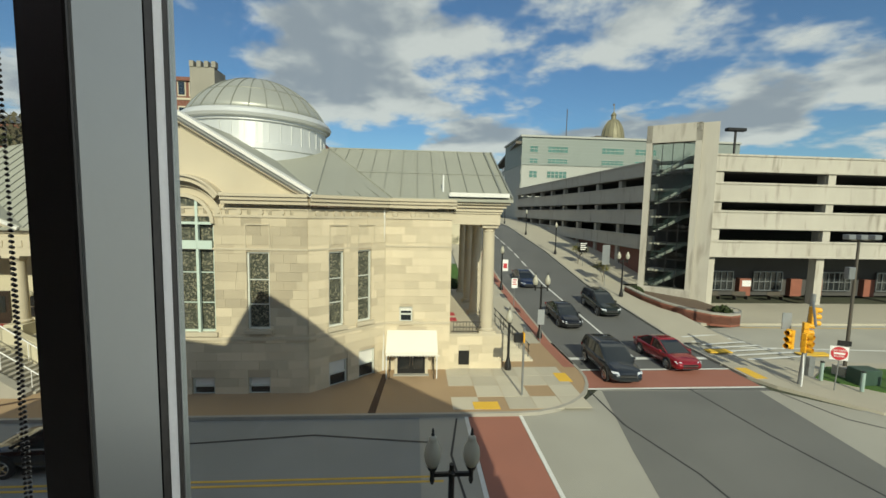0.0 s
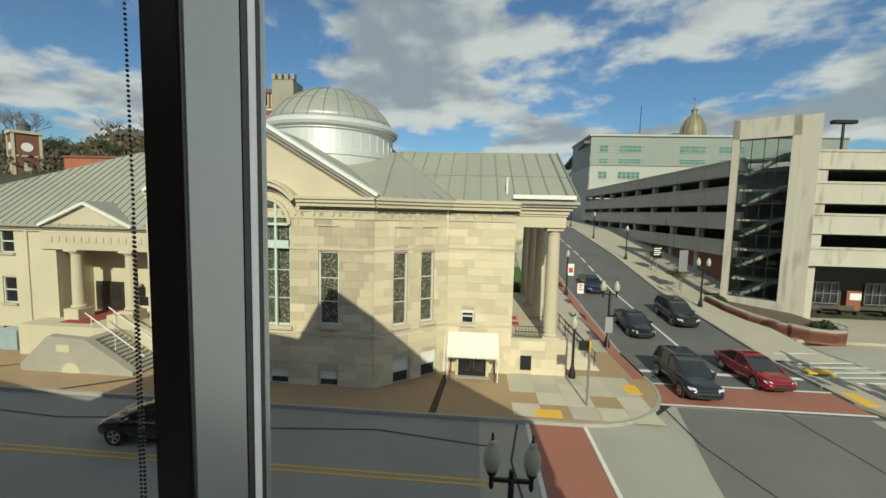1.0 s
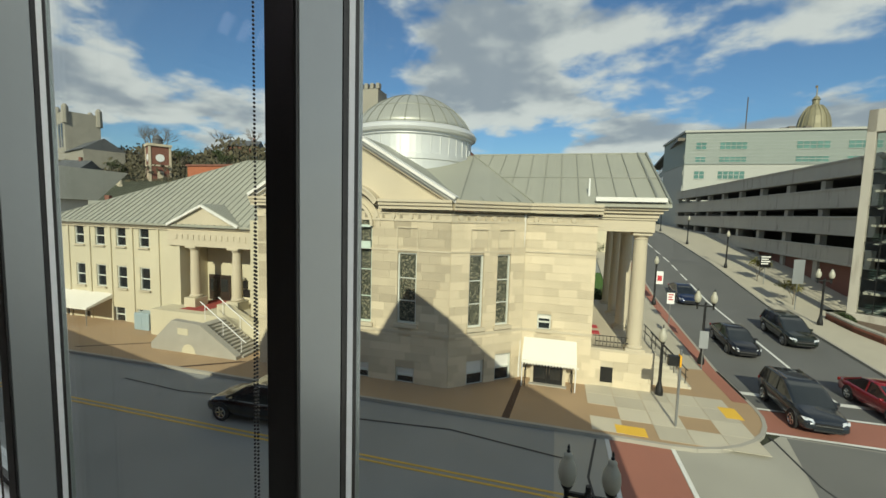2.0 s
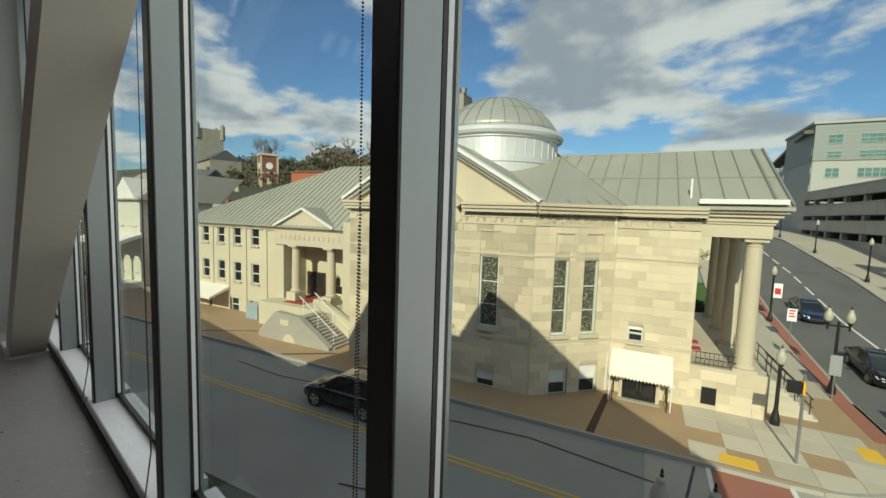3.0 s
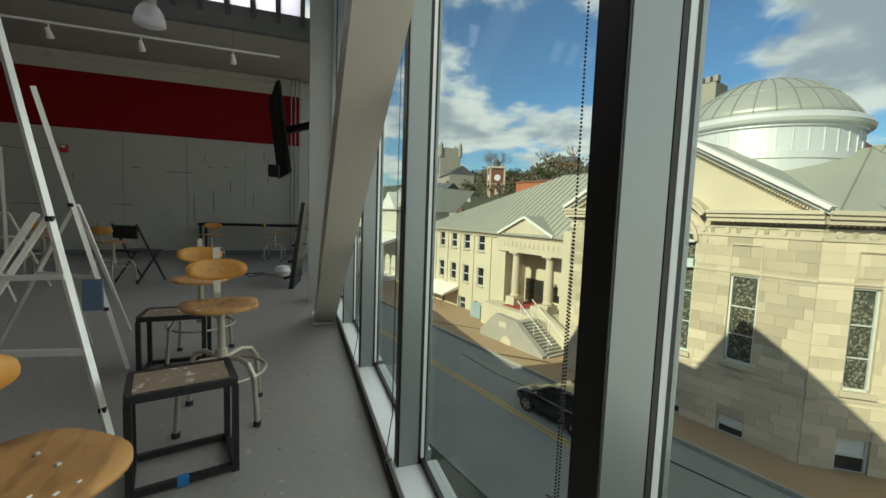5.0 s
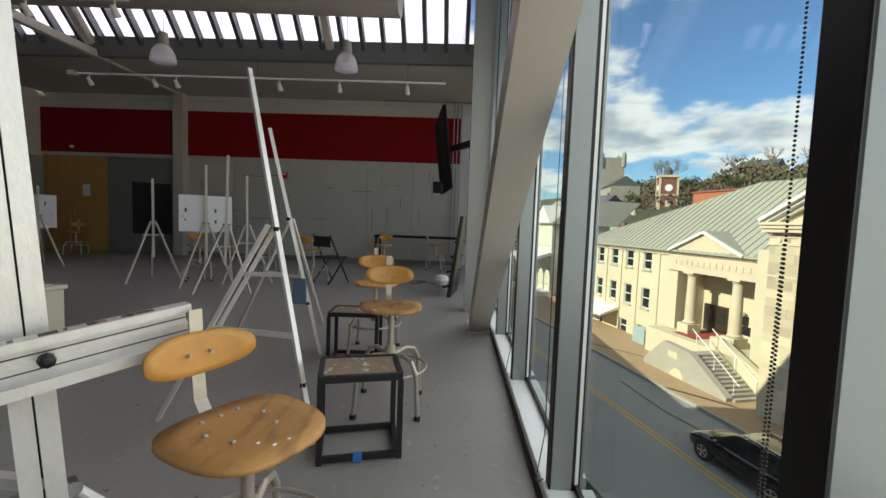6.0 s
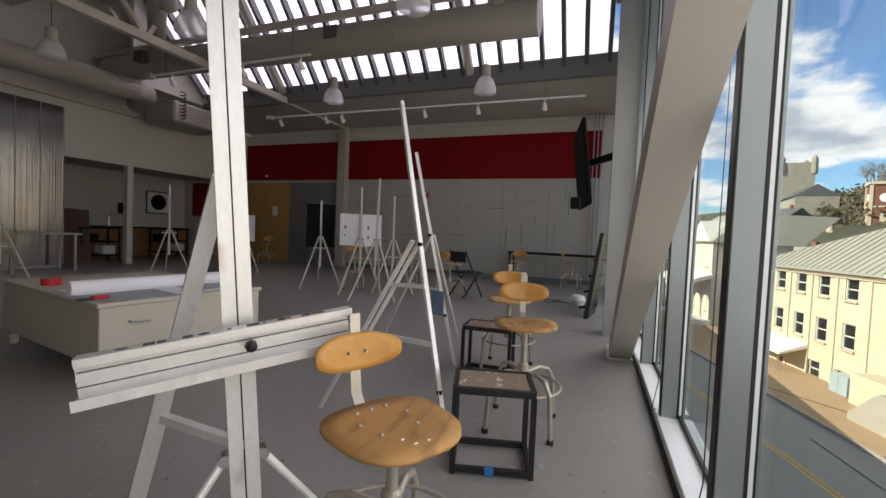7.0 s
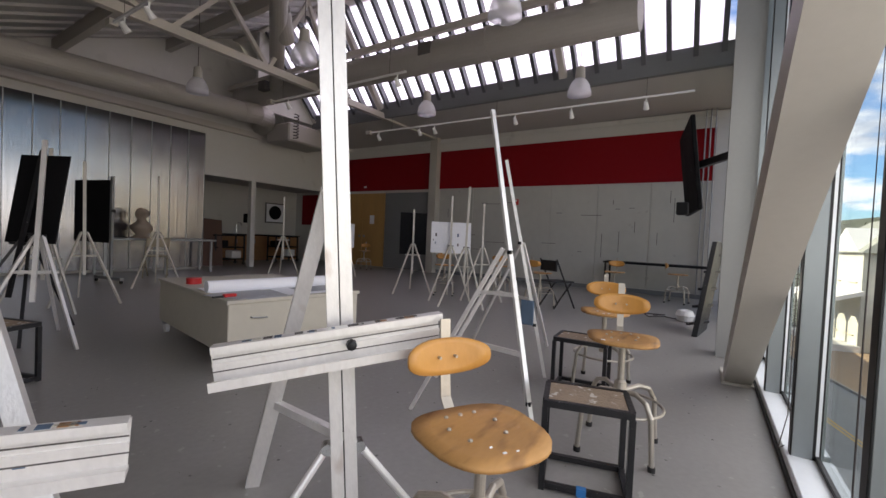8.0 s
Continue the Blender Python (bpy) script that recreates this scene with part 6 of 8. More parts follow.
    for sg in (-1, 1):
        part("headlight", prism(B(), [(L / 2 - 0.07, sg * w * 0.52, hz - 0.05), (L / 2 - 0.19, sg * w * 0.86, hz), (L / 2 - 0.36, sg * w * 0.93, hz + 0.10), (L / 2 - 0.17, sg * w * 0.56, hz + 0.09)], (0.04, 0, 0.015)), headlight_lens, t)
        part("tail_light", cub(B(), -L / 2 - 0.005, -L / 2 + 0.14, sg * w * 0.74 - 0.15, sg * w * 0.74 + 0.13, 0.70 * q, 0.88 * q, 0.02), tail_lens, t)
        part("mirror", cub(B(), 0.78, 0.94, sg * (w + 0.07) - 0.10, sg * (w + 0.07) + 0.09, belt - 0.03, belt + 0.11, 0.03), paint, t)
    part("grille", cub(B(), L / 2 - 0.12, L / 2 + 0.012, -0.48, 0.48, hz - 0.20, hz - 0.02, 0.02), black_iron, t)
    part("grille_trim", cub(B(), L / 2 - 0.10, L / 2 + 0.022, -0.50, 0.50, hz - 0.12, hz - 0.085), chrome, t)
    part("lower_intake", cub(B(), L / 2 - 0.12, L / 2 + 0.006, -w * 0.55, w * 0.55, 0.28 + lift, 0.36 + lift, 0.01), rubber, t)
    if suv:
        for sg in (-1, 1):
            part("roof_rail", bar(B(), (-1.8, sg * w * 0.66, h + 0.045), (0.0, sg * w * 0.66, h + 0.045), 0.04, 0.04), chrome, t)
    return t


car(11.9, 23.2, -8.26, -92, paint_slate, "dark slate-blue family car at the stop line", True)
car(16.5, 24.9, -8.26, -88, paint_red, "dark red saloon car at the crossing")
car(12.7, 33.2, grade(33.2), -90, paint_black, "glossy black saloon car on the hill street", pitch=0.08)
car(17.2, 36.0, grade(36.0), -90, paint_green, "dark green off-road car on the hill street", True, pitch=0.08)
car(12.6, 45.4, grade(45.4), -90, paint_navy, "navy blue hatchback on the hill street", pitch=0.12)
car(-12.3, 15.1, -8.28, 180, paint_black, "glossy black family car passing the church hall steps", True)

# ==== the studio ====
floor_m = mat("studio_floor", (0.265, 0.258, 0.243), 0.34, var=0.18, scale=0.9, fine=28, bump=0.04, spots=((0.34, 0.33, 0.31), 14.0, 0.69, 0.72))
white_wall = mat("white_wall", (0.60, 0.59, 0.55), 0.75, var=0.05, scale=0.7, fine=9, bump=0.05, spots=((0.45, 0.43, 0.40), 2.2, 0.66, 0.86))
ceiling_paint = mat("ceiling_paint", (0.46, 0.45, 0.43), 0.8, var=0.05, scale=0.6)
red_paint = mat("red_paint", (0.24, 0.008, 0.012), 0.75, spec=0.12, var=0.06, scale=0.8, bump=0.03)
grey_door = mat("grey_door", (0.20, 0.205, 0.21), 0.55, var=0.06, scale=0.7)
birch = mat("birch_door", (0.50, 0.29, 0.10), 0.5, var=0.14, scale=1.2, fine=12, stretch=(3, 3, 0.4), bump=0.05)
alu_frame = mat("window_frame_paint", (0.26, 0.285, 0.29), 0.36, 0.35, var=0.04, scale=3, bump=0.02)
alu_white = mat("sill_paint", (0.76, 0.79, 0.81), 0.4, var=0.04, scale=3)
gasket = mat("gasket", (0.012, 0.012, 0.012), 0.6, var=0.1)
column_paint = mat("column_grey_paint", (0.30, 0.30, 0.285), 0.5, var=0.06, scale=1.2, bump=0.04)
steel_paint = mat("steel_paint", (0.50, 0.47, 0.415), 0.5, var=0.06, scale=1.2, bump=0.04)
duct_paint = mat("duct_paint", (0.36, 0.34, 0.305), 0.55, 0.1, var=0.06, scale=1)
plaster_board = mat("scuffed_board", (0.50, 0.49, 0.445), 0.7, var=0.10, scale=0.6, fine=6, bump=0.04, spots=((0.30, 0.27, 0.25), 3.5, 0.70, 0.80))
dark_line = mat("dark_line", (0.10, 0.09, 0.085), 0.8, var=0.2)
easel_alu = mat("easel_aluminium", (0.75, 0.735, 0.71), 0.34, 0.35, var=0.13, scale=6, fine=60, bump=0.08, stretch=(1, 1, 0.5), spots=((0.50, 0.40, 0.33), 9, 0.66, 0.80))
easel_wood = mat("easel_pale_paint", (0.60, 0.57, 0.50), 0.6, var=0.10, scale=3)
seat_wood = mat("seat_plywood", (0.47, 0.255, 0.09), 0.5, var=0.18, spec=0.3, scale=4, fine=25, stretch=(1, 3, 1), bump=0.08, spots=((0.24, 0.12, 0.05), 6, 0.55, 0.75))
back_wood = mat("back_plywood", (0.55, 0.27, 0.06), 0.38, var=0.12, scale=4, fine=30, stretch=(1, 3, 1), bump=0.05)
bench_wood = mat("bench_top_paint", (0.27, 0.20, 0.14), 0.7, var=0.3, scale=8, fine=60, spots=((0.58, 0.54, 0.48), 26, 0.60, 0.66), bump=0.3)
stool_steel = mat("stool_steel", (0.46, 0.42, 0.36), 0.4, 0.6, var=0.15, scale=6)
black_steel = mat("black_steel", (0.02, 0.02, 0.022), 0.45, 0.3, var=0.2, scale=12, spots=((0.5, 0.5, 0.5), 60, 0.76, 0.78))
black_board = mat("black_board", (0.010, 0.010, 0.011), 0.75, var=0.2, scale=2, spec=0.12)
# near-black colour that paints shade onto the mullions' room side
cap_shade = mat("mullion_cap_shade", (0.012, 0.0125, 0.013), 0.45, 0.3, var=0.06, scale=3, bump=0.02)
pad_blue = mat("pad_blue", (0.09, 0.14, 0.21), 0.5, var=0.15, scale=6)
paper = mat("paper_white", (0.80, 0.81, 0.84), 0.8, var=0.03, scale=3)
paper_grey = mat("paper_grey", (0.36, 0.37, 0.39), 0.8, var=0.15, scale=3)
stand_paint = mat("stand_cream_paint", (0.50, 0.47, 0.39), 0.65, var=0.08, scale=1.5, fine=12, bump=0.05)
plaster = mat("plaster_cast", (0.32, 0.26, 0.20), 0.85, var=0.15, scale=4)
blue_tape = mat("blue_tape", (0.02, 0.16, 0.42), 0.6, var=0.1)
red_plastic = mat("red_plastic", (0.48, 0.02, 0.02), 0.4, var=0.05)
cabinet_wood = mat("cabinet_wood", (0.30, 0.15, 0.06), 0.5, var=0.15, scale=3, stretch=(1, 1, 4))
polycarb = mat("polycarbonate", (0.33, 0.325, 0.35), 0.13, 0.95, var=0.14, scale=0.9, fine=60, stretch=(1, 1, 0.004), bump=0.12)
window_glass = glass("window_glass", (0.90, 0.94, 0.92), 0.9)
lamp_acrylic = translucent("lamp_acrylic", (0.92, 0.92, 0.95), 0.55, 0.12, 0.55)

XW, YB = -10.56, -11.1          # red end wall, back wall
RTOP = lambda x: 6.2 - 0.42 * (x + 6.2)    # underside of the long roof slope


def room(name, bm, m, label="", cat="", kind="structure"):
    return solid(name, bm, m, label, cat, kind)


room("floor", cub(B(), XW - 0.2, 4.0, -14.2, 0.46, -0.3, 0.0), floor_m, "worn grey polished concrete floor with paint specks", "floor")
room("wall_west", cub(B(), XW - 0.25, XW, -14.2, 0.46, 0.0, 4.1), white_wall, "scuffed off-white end wall", "wall")
room("wall_east", cub(B(), 4.0, 4.2, -14.2, 0.46, 0.0, 1.9), white_wall, "plain off-white wall", "wall")
room("wall_south", prism(B(), [(-5.5, YB, 0), (4.0, YB, 0), (4.0, YB, 1.95), (-6.2, YB, 6.25), (-8.0, YB, 4.3), (XW, YB, 4.1), (XW, YB, 2.45), (-5.5, YB, 2.45)], (0, -0.15, 0)), white_wall, "off-white back wall with a wide opening", "wall")
room("wall_backroom", cub(B(), XW, 4.0, -14.2, -14.0, 0, 2.9), white_wall, "plain wall of the sink area", "wall")
room("ceiling_backroom", cub(B(), XW, 4.0, -14.0, YB - 0.15, 2.6, 2.75), ceiling_paint, "low ceiling of the sink area", "ceiling")
room("ceiling_soffit", cub(B(), XW - 0.2, -8.0, YB, 0.46, 4.12, 4.35), ceiling_paint, "flat painted ceiling strip below the roof light", "ceiling")
room("ceiling", prism(B(), [(-6.2, 0.46, 6.2), (4.2, 0.46, RTOP(4.2)), (4.2, 0.46, RTOP(4.2) + 0.3), (-6.35, 0.46, 6.5)], (0, YB - 0.2 - 0.46, 0)), ceiling_paint, "sloping painted metal deck ceiling", "ceiling")
# unseen upper roof; its ridge height follows the shadow it casts on the church
room("roof_deck", prism(B(), [(-6.36, 0.46, 6.51), (4.2, 0.46, RTOP(4.2) + 0.31), (4.2, 0.46, RTOP(4.2) + 0.36), (-6.45, 0.46, 7.45)], (0, YB - 0.2 - 0.46, 0)), steel_grey, "unseen raised metal roof, shaped for its shadow on the church", "roof")
bm = B()
for i in range(24):
    y = 0.2 - i * 0.48
    bar(bm, (-6.1, y, RTOP(-6.1) - 0.02), (4.0, y, RTOP(4.0) - 0.02), 0.12, 0.05)
room("ceiling_ribs", bm, ceiling_paint, "ribbed metal roof deck", "ceiling")
for i, x in enumerate((-4.6, -2.6, -0.6, 1.4)):
    room("purlin", cub(B(), x - 0.06, x + 0.06, YB, 0.4, RTOP(x) - 0.32, RTOP(x) - 0.06), steel_paint, "painted steel purlin", "beam")
room("baseboard", cub(B(), XW, XW + 0.015, -9.25 + 1.9, 0.0, 0.0, 0.10), grey_door, "grey rubber baseboard", "baseboard")
# red band and the boards below it
room("trim_red_band", cub(B(), XW, XW + 0.012, YB, -0.05, 2.59, 3.73), red_paint, "deep red painted band across the wall", "wall band")
room("trim_red_patch", cub(B(), XW, XW + 0.012, -13.6, -12.2, 1.35, 2.5), red_paint, "deep red painted patch of wall", "wall band")
room("trim_ledge", cub(B(), XW, XW + 0.05, YB, -0.05, 3.98, 4.10), white_wall, "thin ledge below the ceiling", "trim")
boards = thing("pin_boards", "scuffed white pin boards with taped seams", "wall board", (XW, -3.6, 0.1), out=False)
for i in range(6):
    y0 = -7.1 + i * 1.17
    part("board", cub(B(), XW, XW + 0.02, y0 + 0.006, y0 + 1.164, 0.12, 2.57, 0.004), plaster_board, boards)
rnd = random.Random(5)
for i in range(22):
    y, z, ln = rnd.uniform(-6.8, -0.4), rnd.uniform(0.7, 2.2), rnd.uniform(0.1, 0.6)
    up = rnd.random() < 0.5
    part("tape_mark", cub(B(), XW + 0.02, XW + 0.023, y, y + (0.012 if up else ln), z, z + (ln if up else 0.012)), dark_line, boards)
room("post", cub(B(), XW, XW + 0.22, -7.40, -7.14, 0, 4.12), steel_paint, "painted steel wall post", "post")
# doors in the end wall
d1 = thing("door_1", "pale birch double door, closed", "door", (XW, -10.3, 0), out=False, kind="structure")
for y0 in (-11.02, -10.29):
    lf = part("leaf", cub(B(), XW, XW + 0.045, y0, y0 + 0.72 if y0 < -10.5 else y0 + 0.98, 0.01, 2.50, 0.004), birch, d1)
    part("handle", cub(B(), XW + 0.045, XW + 0.10, -10.42 if y0 < -10.5 else -10.2, -10.38 if y0 < -10.5 else -10.16, 0.98, 1.06), steel_grey, lf)
part("notice", cub(B(), XW + 0.046, XW + 0.05, -9.95, -9.75, 1.45, 1.75), paper, d1)
d2 = thing("door_2", "grey sliding door, closed", "door", (XW, -8.4, 0), out=False, kind="structure")
part("panel", cub(B(), XW, XW + 0.05, -9.27, -7.42, 0.01, 2.50, 0.006), grey_door, d2)
part("track", cub(B(), XW, XW + 0.08, -9.3, -7.41, 2.50, 2.58), steel_paint, d2)
al = thing("fire_alarm", "small red wall fire alarm", "fire alarm", (XW + 0.02, -4.56, 2.1), out=False)
part("housing", cub(B(), XW + 0.02, XW + 0.08, -4.62, -4.50, 2.08, 2.24, 0.008), red_plastic, al)
part("strobe", cub(B(), XW + 0.08, XW + 0.10, -4.59, -4.53, 2.17, 2.22), sign_white, al)
ou = thing("wall_outlet", "white wall socket plate", "socket", (XW + 0.02, -3.48, 0.4), out=False)
part("plate", cub(B(), XW + 0.02, XW + 0.027, -3.52, -3.44, 0.36, 0.48, 0.003), sign_white, ou)
part("slots", cub(B(), XW + 0.027, XW + 0.029, -3.50, -3.46, 0.39, 0.45), dark_line, ou)
ex = thing("exit_marker", "small white plate on the red band", "plate", (XW + 0.012, -10.25, 2.72), out=False)
part("plate", cub(B(), XW + 0.012, XW + 0.03, -10.3, -10.2, 2.70, 2.76), sign_white, ex)

# ---- roof light ----
sl = thing("window_roof_light", "sloping glazed roof light with grey bars", "skylight", (-7.1, -5, 4.35), out=False, kind="structure")
dirv = (SKY_HI - SKY_LO).normalized()
nrm = Vector((-dirv.z, 0, dirv.x))
for i in range(26):
    y = -0.02 - i * 0.392
    part("glazing_bar", bar(B(), SKY_LO + Vector((0, y, 0)) - nrm * 0.02, SKY_HI + Vector((0, y, 0)) - nrm * 0.02, 0.075, 0.18, up=nrm), mat("bar_grey", (0.10, 0.105, 0.11), 0.5, 0.3, var=0.05), sl)
for i in range(25):
    y = -0.02 - i * 0.392
    q = [SKY_LO + Vector((0, y - 0.03, 0)), SKY_LO + Vector((0, y - 0.365, 0)), SKY_HI + Vector((0, y - 0.365, 0)), SKY_HI + Vector((0, y - 0.03, 0))]
    part("pane", prism(B(), [p + nrm * 0.03 for p in q], nrm * 0.02), MATS.setdefault("milky_glazing", translucent("milky_glazing", (0.72, 0.71, 0.76), 0.92, 0.4)), sl)
part("flashing", prism(B(), [SKY_LO + Vector((0.02, 0.4, -0.26)), SKY_LO + Vector((0.02, 0.4, 0.0)) + dirv * 0.12, SKY_LO + Vector((-0.08, 0.4, 0)) + dirv * 0.12, SKY_LO + Vector((-0.08, 0.4, -0.26))], (0, -10.4, 0)), mat("flashing_grey", (0.17, 0.18, 0.185), 0.5, 0.3, var=0.08), sl)
for f in (0.56, 0.74):
    part("rail", bar(B(), SKY_LO.lerp(SKY_HI, f) + Vector((0.06, 0.2, 0)), SKY_LO.lerp(SKY_HI, f) + Vector((0.06, -2.2, 0)), 0.03, 0.03), MATS["bar_grey"], sl)
room("wall_light_end_slope", prism(B(), [SKY_LO + Vector((-0.1, -9.8, -0.3)), SKY_HI + Vector((0.1, -9.8, 0.1)), SKY_HI + Vector((0.1, -11.4, 0.1)), SKY_LO + Vector((-0.1, -11.4, -0.3))], nrm * 0.12), white_wall, "solid roof slope beyond the roof light", "wall")
room("ridge_beam", cub(B(), -6.52, -6.15, YB - 0.2, 0.46, 6.12, 6.5), steel_paint, "painted ridge beam over the roof light", "beam")
room("wall_light_end_south", prism(B(), [(-8.2, -9.95, 4.2), (-6.2, -9.95, 6.25), (-6.2, -9.95, 4.2)], (0, -0.1, 0)), white_wall, "white cheek wall of the roof light", "wall")

# ---- window wall ----
MX = [-0.455 - 1.122 * k for k in range(-3, 9)]
for k, x in enumerate(MX):
    zt = min(4.3 if x < -6.2 else 9.0, RTOP(x) - 0.03)
    w = thing("window_mullion", "grey painted aluminium window mullion with black gasket", "mullion", (x, 0.4, 0), out=False, group="mullions of the window wall", kind="structure")
    part("post", cub(B(), x - 0.027, x + 0.032, 0.340, 0.421, 0.06, zt, 0.002), alu_frame, w)
    # thin added plate; its black stands for shade on the post's inner face
    part("inner_cap", cub(B(), x - 0.0265, x + 0.0325, 0.334, 0.340, 0.06, zt, 0.002), cap_shade, w, "black plate for the shade on the room side")
    part("gasket", cub(B(), x - 0.029, x + 0.0325, 0.421, 0.432, 0.06, zt), gasket, w)
    part("glazing_bead", cub(B(), x - 0.031, x + 0.033, 0.432, 0.445, 0.06, zt), alu_white, w, "pale glazing bead")
    part("gasket", cub(B(), x - 0.032, x + 0.0333, 0.445, 0.452, 0.06, zt), gasket, w)
    part("cover_strip", cub(B(), x - 0.033, x + 0.0336, 0.452, 0.463, 0.02, zt, 0.001), alu_frame, w)
    if k + 1 < len(MX):
        x1 = MX[k + 1]
        g = part("pane", cub(B(), x1 + 0.0345, x - 0.034, 0.454, 0.460, 0.07, zt), window_glass, w)
        g.visible_shadow = False
        part("bottom_gasket", cub(B(), x1 + 0.031, x - 0.031, 0.432, 0.448, 0.075, 0.10), gasket, w)
        part("pane_frame", cub(B(), x1 + 0.036, x - 0.036, 0.448, 0.50, 0.03, 0.085), alu_frame, w)
room("window_sill", cub(B(), -10.4, 4.0, 0.318, 0.47, 0.0, 0.075, 0.004), alu_white, "white painted window sill", "sill")
room("sill_shadow_gap", cub(B(), -10.4, 4.0, 0.305, 0.318, 0.0, 0.03), gasket, "dark joint along the sill", "trim")
room("wall_front_lower", cub(B(), -10.8, 4.2, 0.30, 0.52, -8.4, -0.31), brick_dark, "brick wall of the building below the windows", "wall")
room("wall_front_upper", prism(B(), [(-8.1, 0.35, 4.4), (-6.3, 0.35, 4.4), (-6.3, 0.35, 6.3)], (0, 0.14, 0)), steel_grey, "metal panel above the windows", "wall")
# added out of view, its height set so its shadow covers the road
room("wall_west_wing", cub(B(), -70, -14.5, -14, 0.44, -8.4, -1.2), brick_dark, "unseen low brick wing, added to shade the street", "wall")
room("wall_west_outer", cub(B(), -14.5, -10.8, -14, 0.5, -8.4, 5.0), brick_dark, "brick body of the building", "wall")

chain = thing("blind_chain", "black beaded roller-blind chain hanging by the mullion", "chain", (-0.505, 0.335, 0.2), out=False)


def beads(bm, pts):
    for p in pts:
        bmesh.ops.create_icosphere(bm, subdivisions=1, radius=0.0021, matrix=Matrix.Translation(p))


bm = B()
beads(bm, [(-0.500, 0.333, 0.25 + i * 0.0056) for i in range(300)])
part("front_strand", bm, black_iron, chain)
bm = B()
beads(bm, [(-0.507 - 0.006 * math.sin(i / 150 * math.pi), 0.337, 0.25 + i * 0.0056) for i in range(150)])
part("back_strand", bm, black_iron, chain)
for k, (x, lo) in enumerate(((-1.66, 0.2), (-2.78, 0.2))):
    c = thing("hanging_string", "thin dark blind cord looped at the sill", "cord", (x, 0.34, 0.1), out=False)
    part("cord", path_tube(B(), [(x, 0.335, 2.6), (x - 0.01, 0.335, 0.9), (x + 0.02, 0.33, 0.25), (x + 0.05, 0.30, 0.10), (x + 0.09, 0.29, 0.085), (x + 0.12, 0.31, 0.12)], 0.0025, 5), dark_line, c)

# inclined brace and column of the steel frame
br = thing("steel_brace", "large inclined painted steel brace before the windows", "brace", (-4.4, 0.19, 0), out=False)
a, b = Vector((-4.33, 0.1925, -0.015)), Vector((0.75, 0.1925, 3.112))
part("beam", bar(B(), a, b, 0.185, 0.195, up=(0, 0, 1)), steel_paint, br)
part("base_plate", cub(B(), -4.55, -4.05, 0.08, 0.30, 0.0, 0.02), steel_paint, br)
cl_ = thing("steel_column", "grey painted steel column beside the brace", "column", (-5.15, 0.18, 0), out=False)
bm = B()
cub(bm, -5.28, -5.24, 0.05, 0.30, 0, 5.5), cub(bm, -5.06, -5.02, 0.05, 0.30, 0, 5.6), cub(bm, -5.24, -5.06, 0.15, 0.18, 0, 5.6)
part("shaft", bm, column_paint, cl_)
part("bracket", cub(B(), -5.35, -4.95, 0.02, 0.30, 4.5, 4.62), steel_paint, cl_)
part("bracket", cub(B(), -5.3, -5.0, 0.0, 0.30, 3.9, 3.96), steel_paint, cl_)
tv = thing("wall_television", "black flat television on a swing arm, seen edge-on", "television", (-5.35, -0.2, 2.1), out=False, turn=0)
rotm = Matrix.Rotation(radians(8), 4, "Z") @ Matrix.Rotation(radians(3), 4, "X")
bm = cub(B(), -0.62, 0.62, -0.025, 0.025, -0.55, 0.55, 0.01)
bm.transform(rotm @ Matrix.Rotation(radians(4), 4, "X"))
bm.transform(Matrix.Translation((-0.75, -0.12, 0)))
part("screen", bm, black_board, tv)
part("arm", bar(B(), (-0.4, -0.08, -0.02), (0.18, 0.30, 0.0), 0.05, 0.08), black_iron, tv)
part("speaker", cub(B(), -0.1, 0.05, -0.20, -0.08, -0.62, -0.48, 0.01), black_board, tv)

# ---- roof steel, ducts and lamps ----
tr = thing("roof_truss", "painted steel roof truss", "truss", (-3, -7.27, 4.1), out=False)
part("bottom_chord", bar(B(), (-10.4, -7.27, 4.14), (-1.5, -7.27, 4.14), 0.12, 0.14), steel_paint, tr)
nodes = [(-6.4 + k * 1.7) for k in range(6)]
for x0 in nodes:
    for x1 in (x0 + 0.85, x0 - 0.85):
        if -6.2 < x1 < -1.6 and x0 < -1.5 and RTOP(x1) > 4.35:
            part("web", bar(B(), (x0, -7.27, 4.14), (x1, -7.27, RTOP(x1) - 0.1), 0.07, 0.07, up=(0, 1, 0)), steel_paint, tr)
for yy in (-0.1, -3.6):
    part("rafter", bar(B(), (-6.25, yy, RTOP(-6.25) - 0.2), (3.9, yy, RTOP(3.9) - 0.2), 0.12, 0.3), steel_paint, tr)
for yy in (-2.6, -7.27):
    part("mullion_strut", bar(B(), (-7.9, yy, 4.3), (-6.3, yy, 6.1), 0.12, 0.14, up=(1, 0, 0)), steel_paint, tr)
part("collar", bar(B(), (-6.0, -0.4, 4.75), (-6.0, -10.9, 4.75), 0.1, 0.1), steel_paint, tr)
dk = thing("air_duct", "painted round air ducts under the roof", "duct", (-6, -6, 4.3), out=False)
part("duct", tube(B(), (-6.0, -1.0, 4.25), (-6.0, -10.3, 4.40), 0.26, 28), duct_paint, dk)
part("duct", tube(B(), (-1.2, -9.5, 3.70), (-5.6, -9.5, 3.86), 0.23, 28), duct_paint, dk)
part("elbow", path_tube(B(), [(-5.5, -9.5, 3.86), (-5.9, -9.55, 3.92), (-6.4, -9.9, 4.0), (-6.8, -10.5, 4.0), (-7.0, -11.0, 4.0)], 0.24, 20), duct_paint, dk)
part("transition", cub(B(), -8.3, -6.9, -10.6, -9.6, 3.5, 4.0, 0.04), duct_paint, dk)
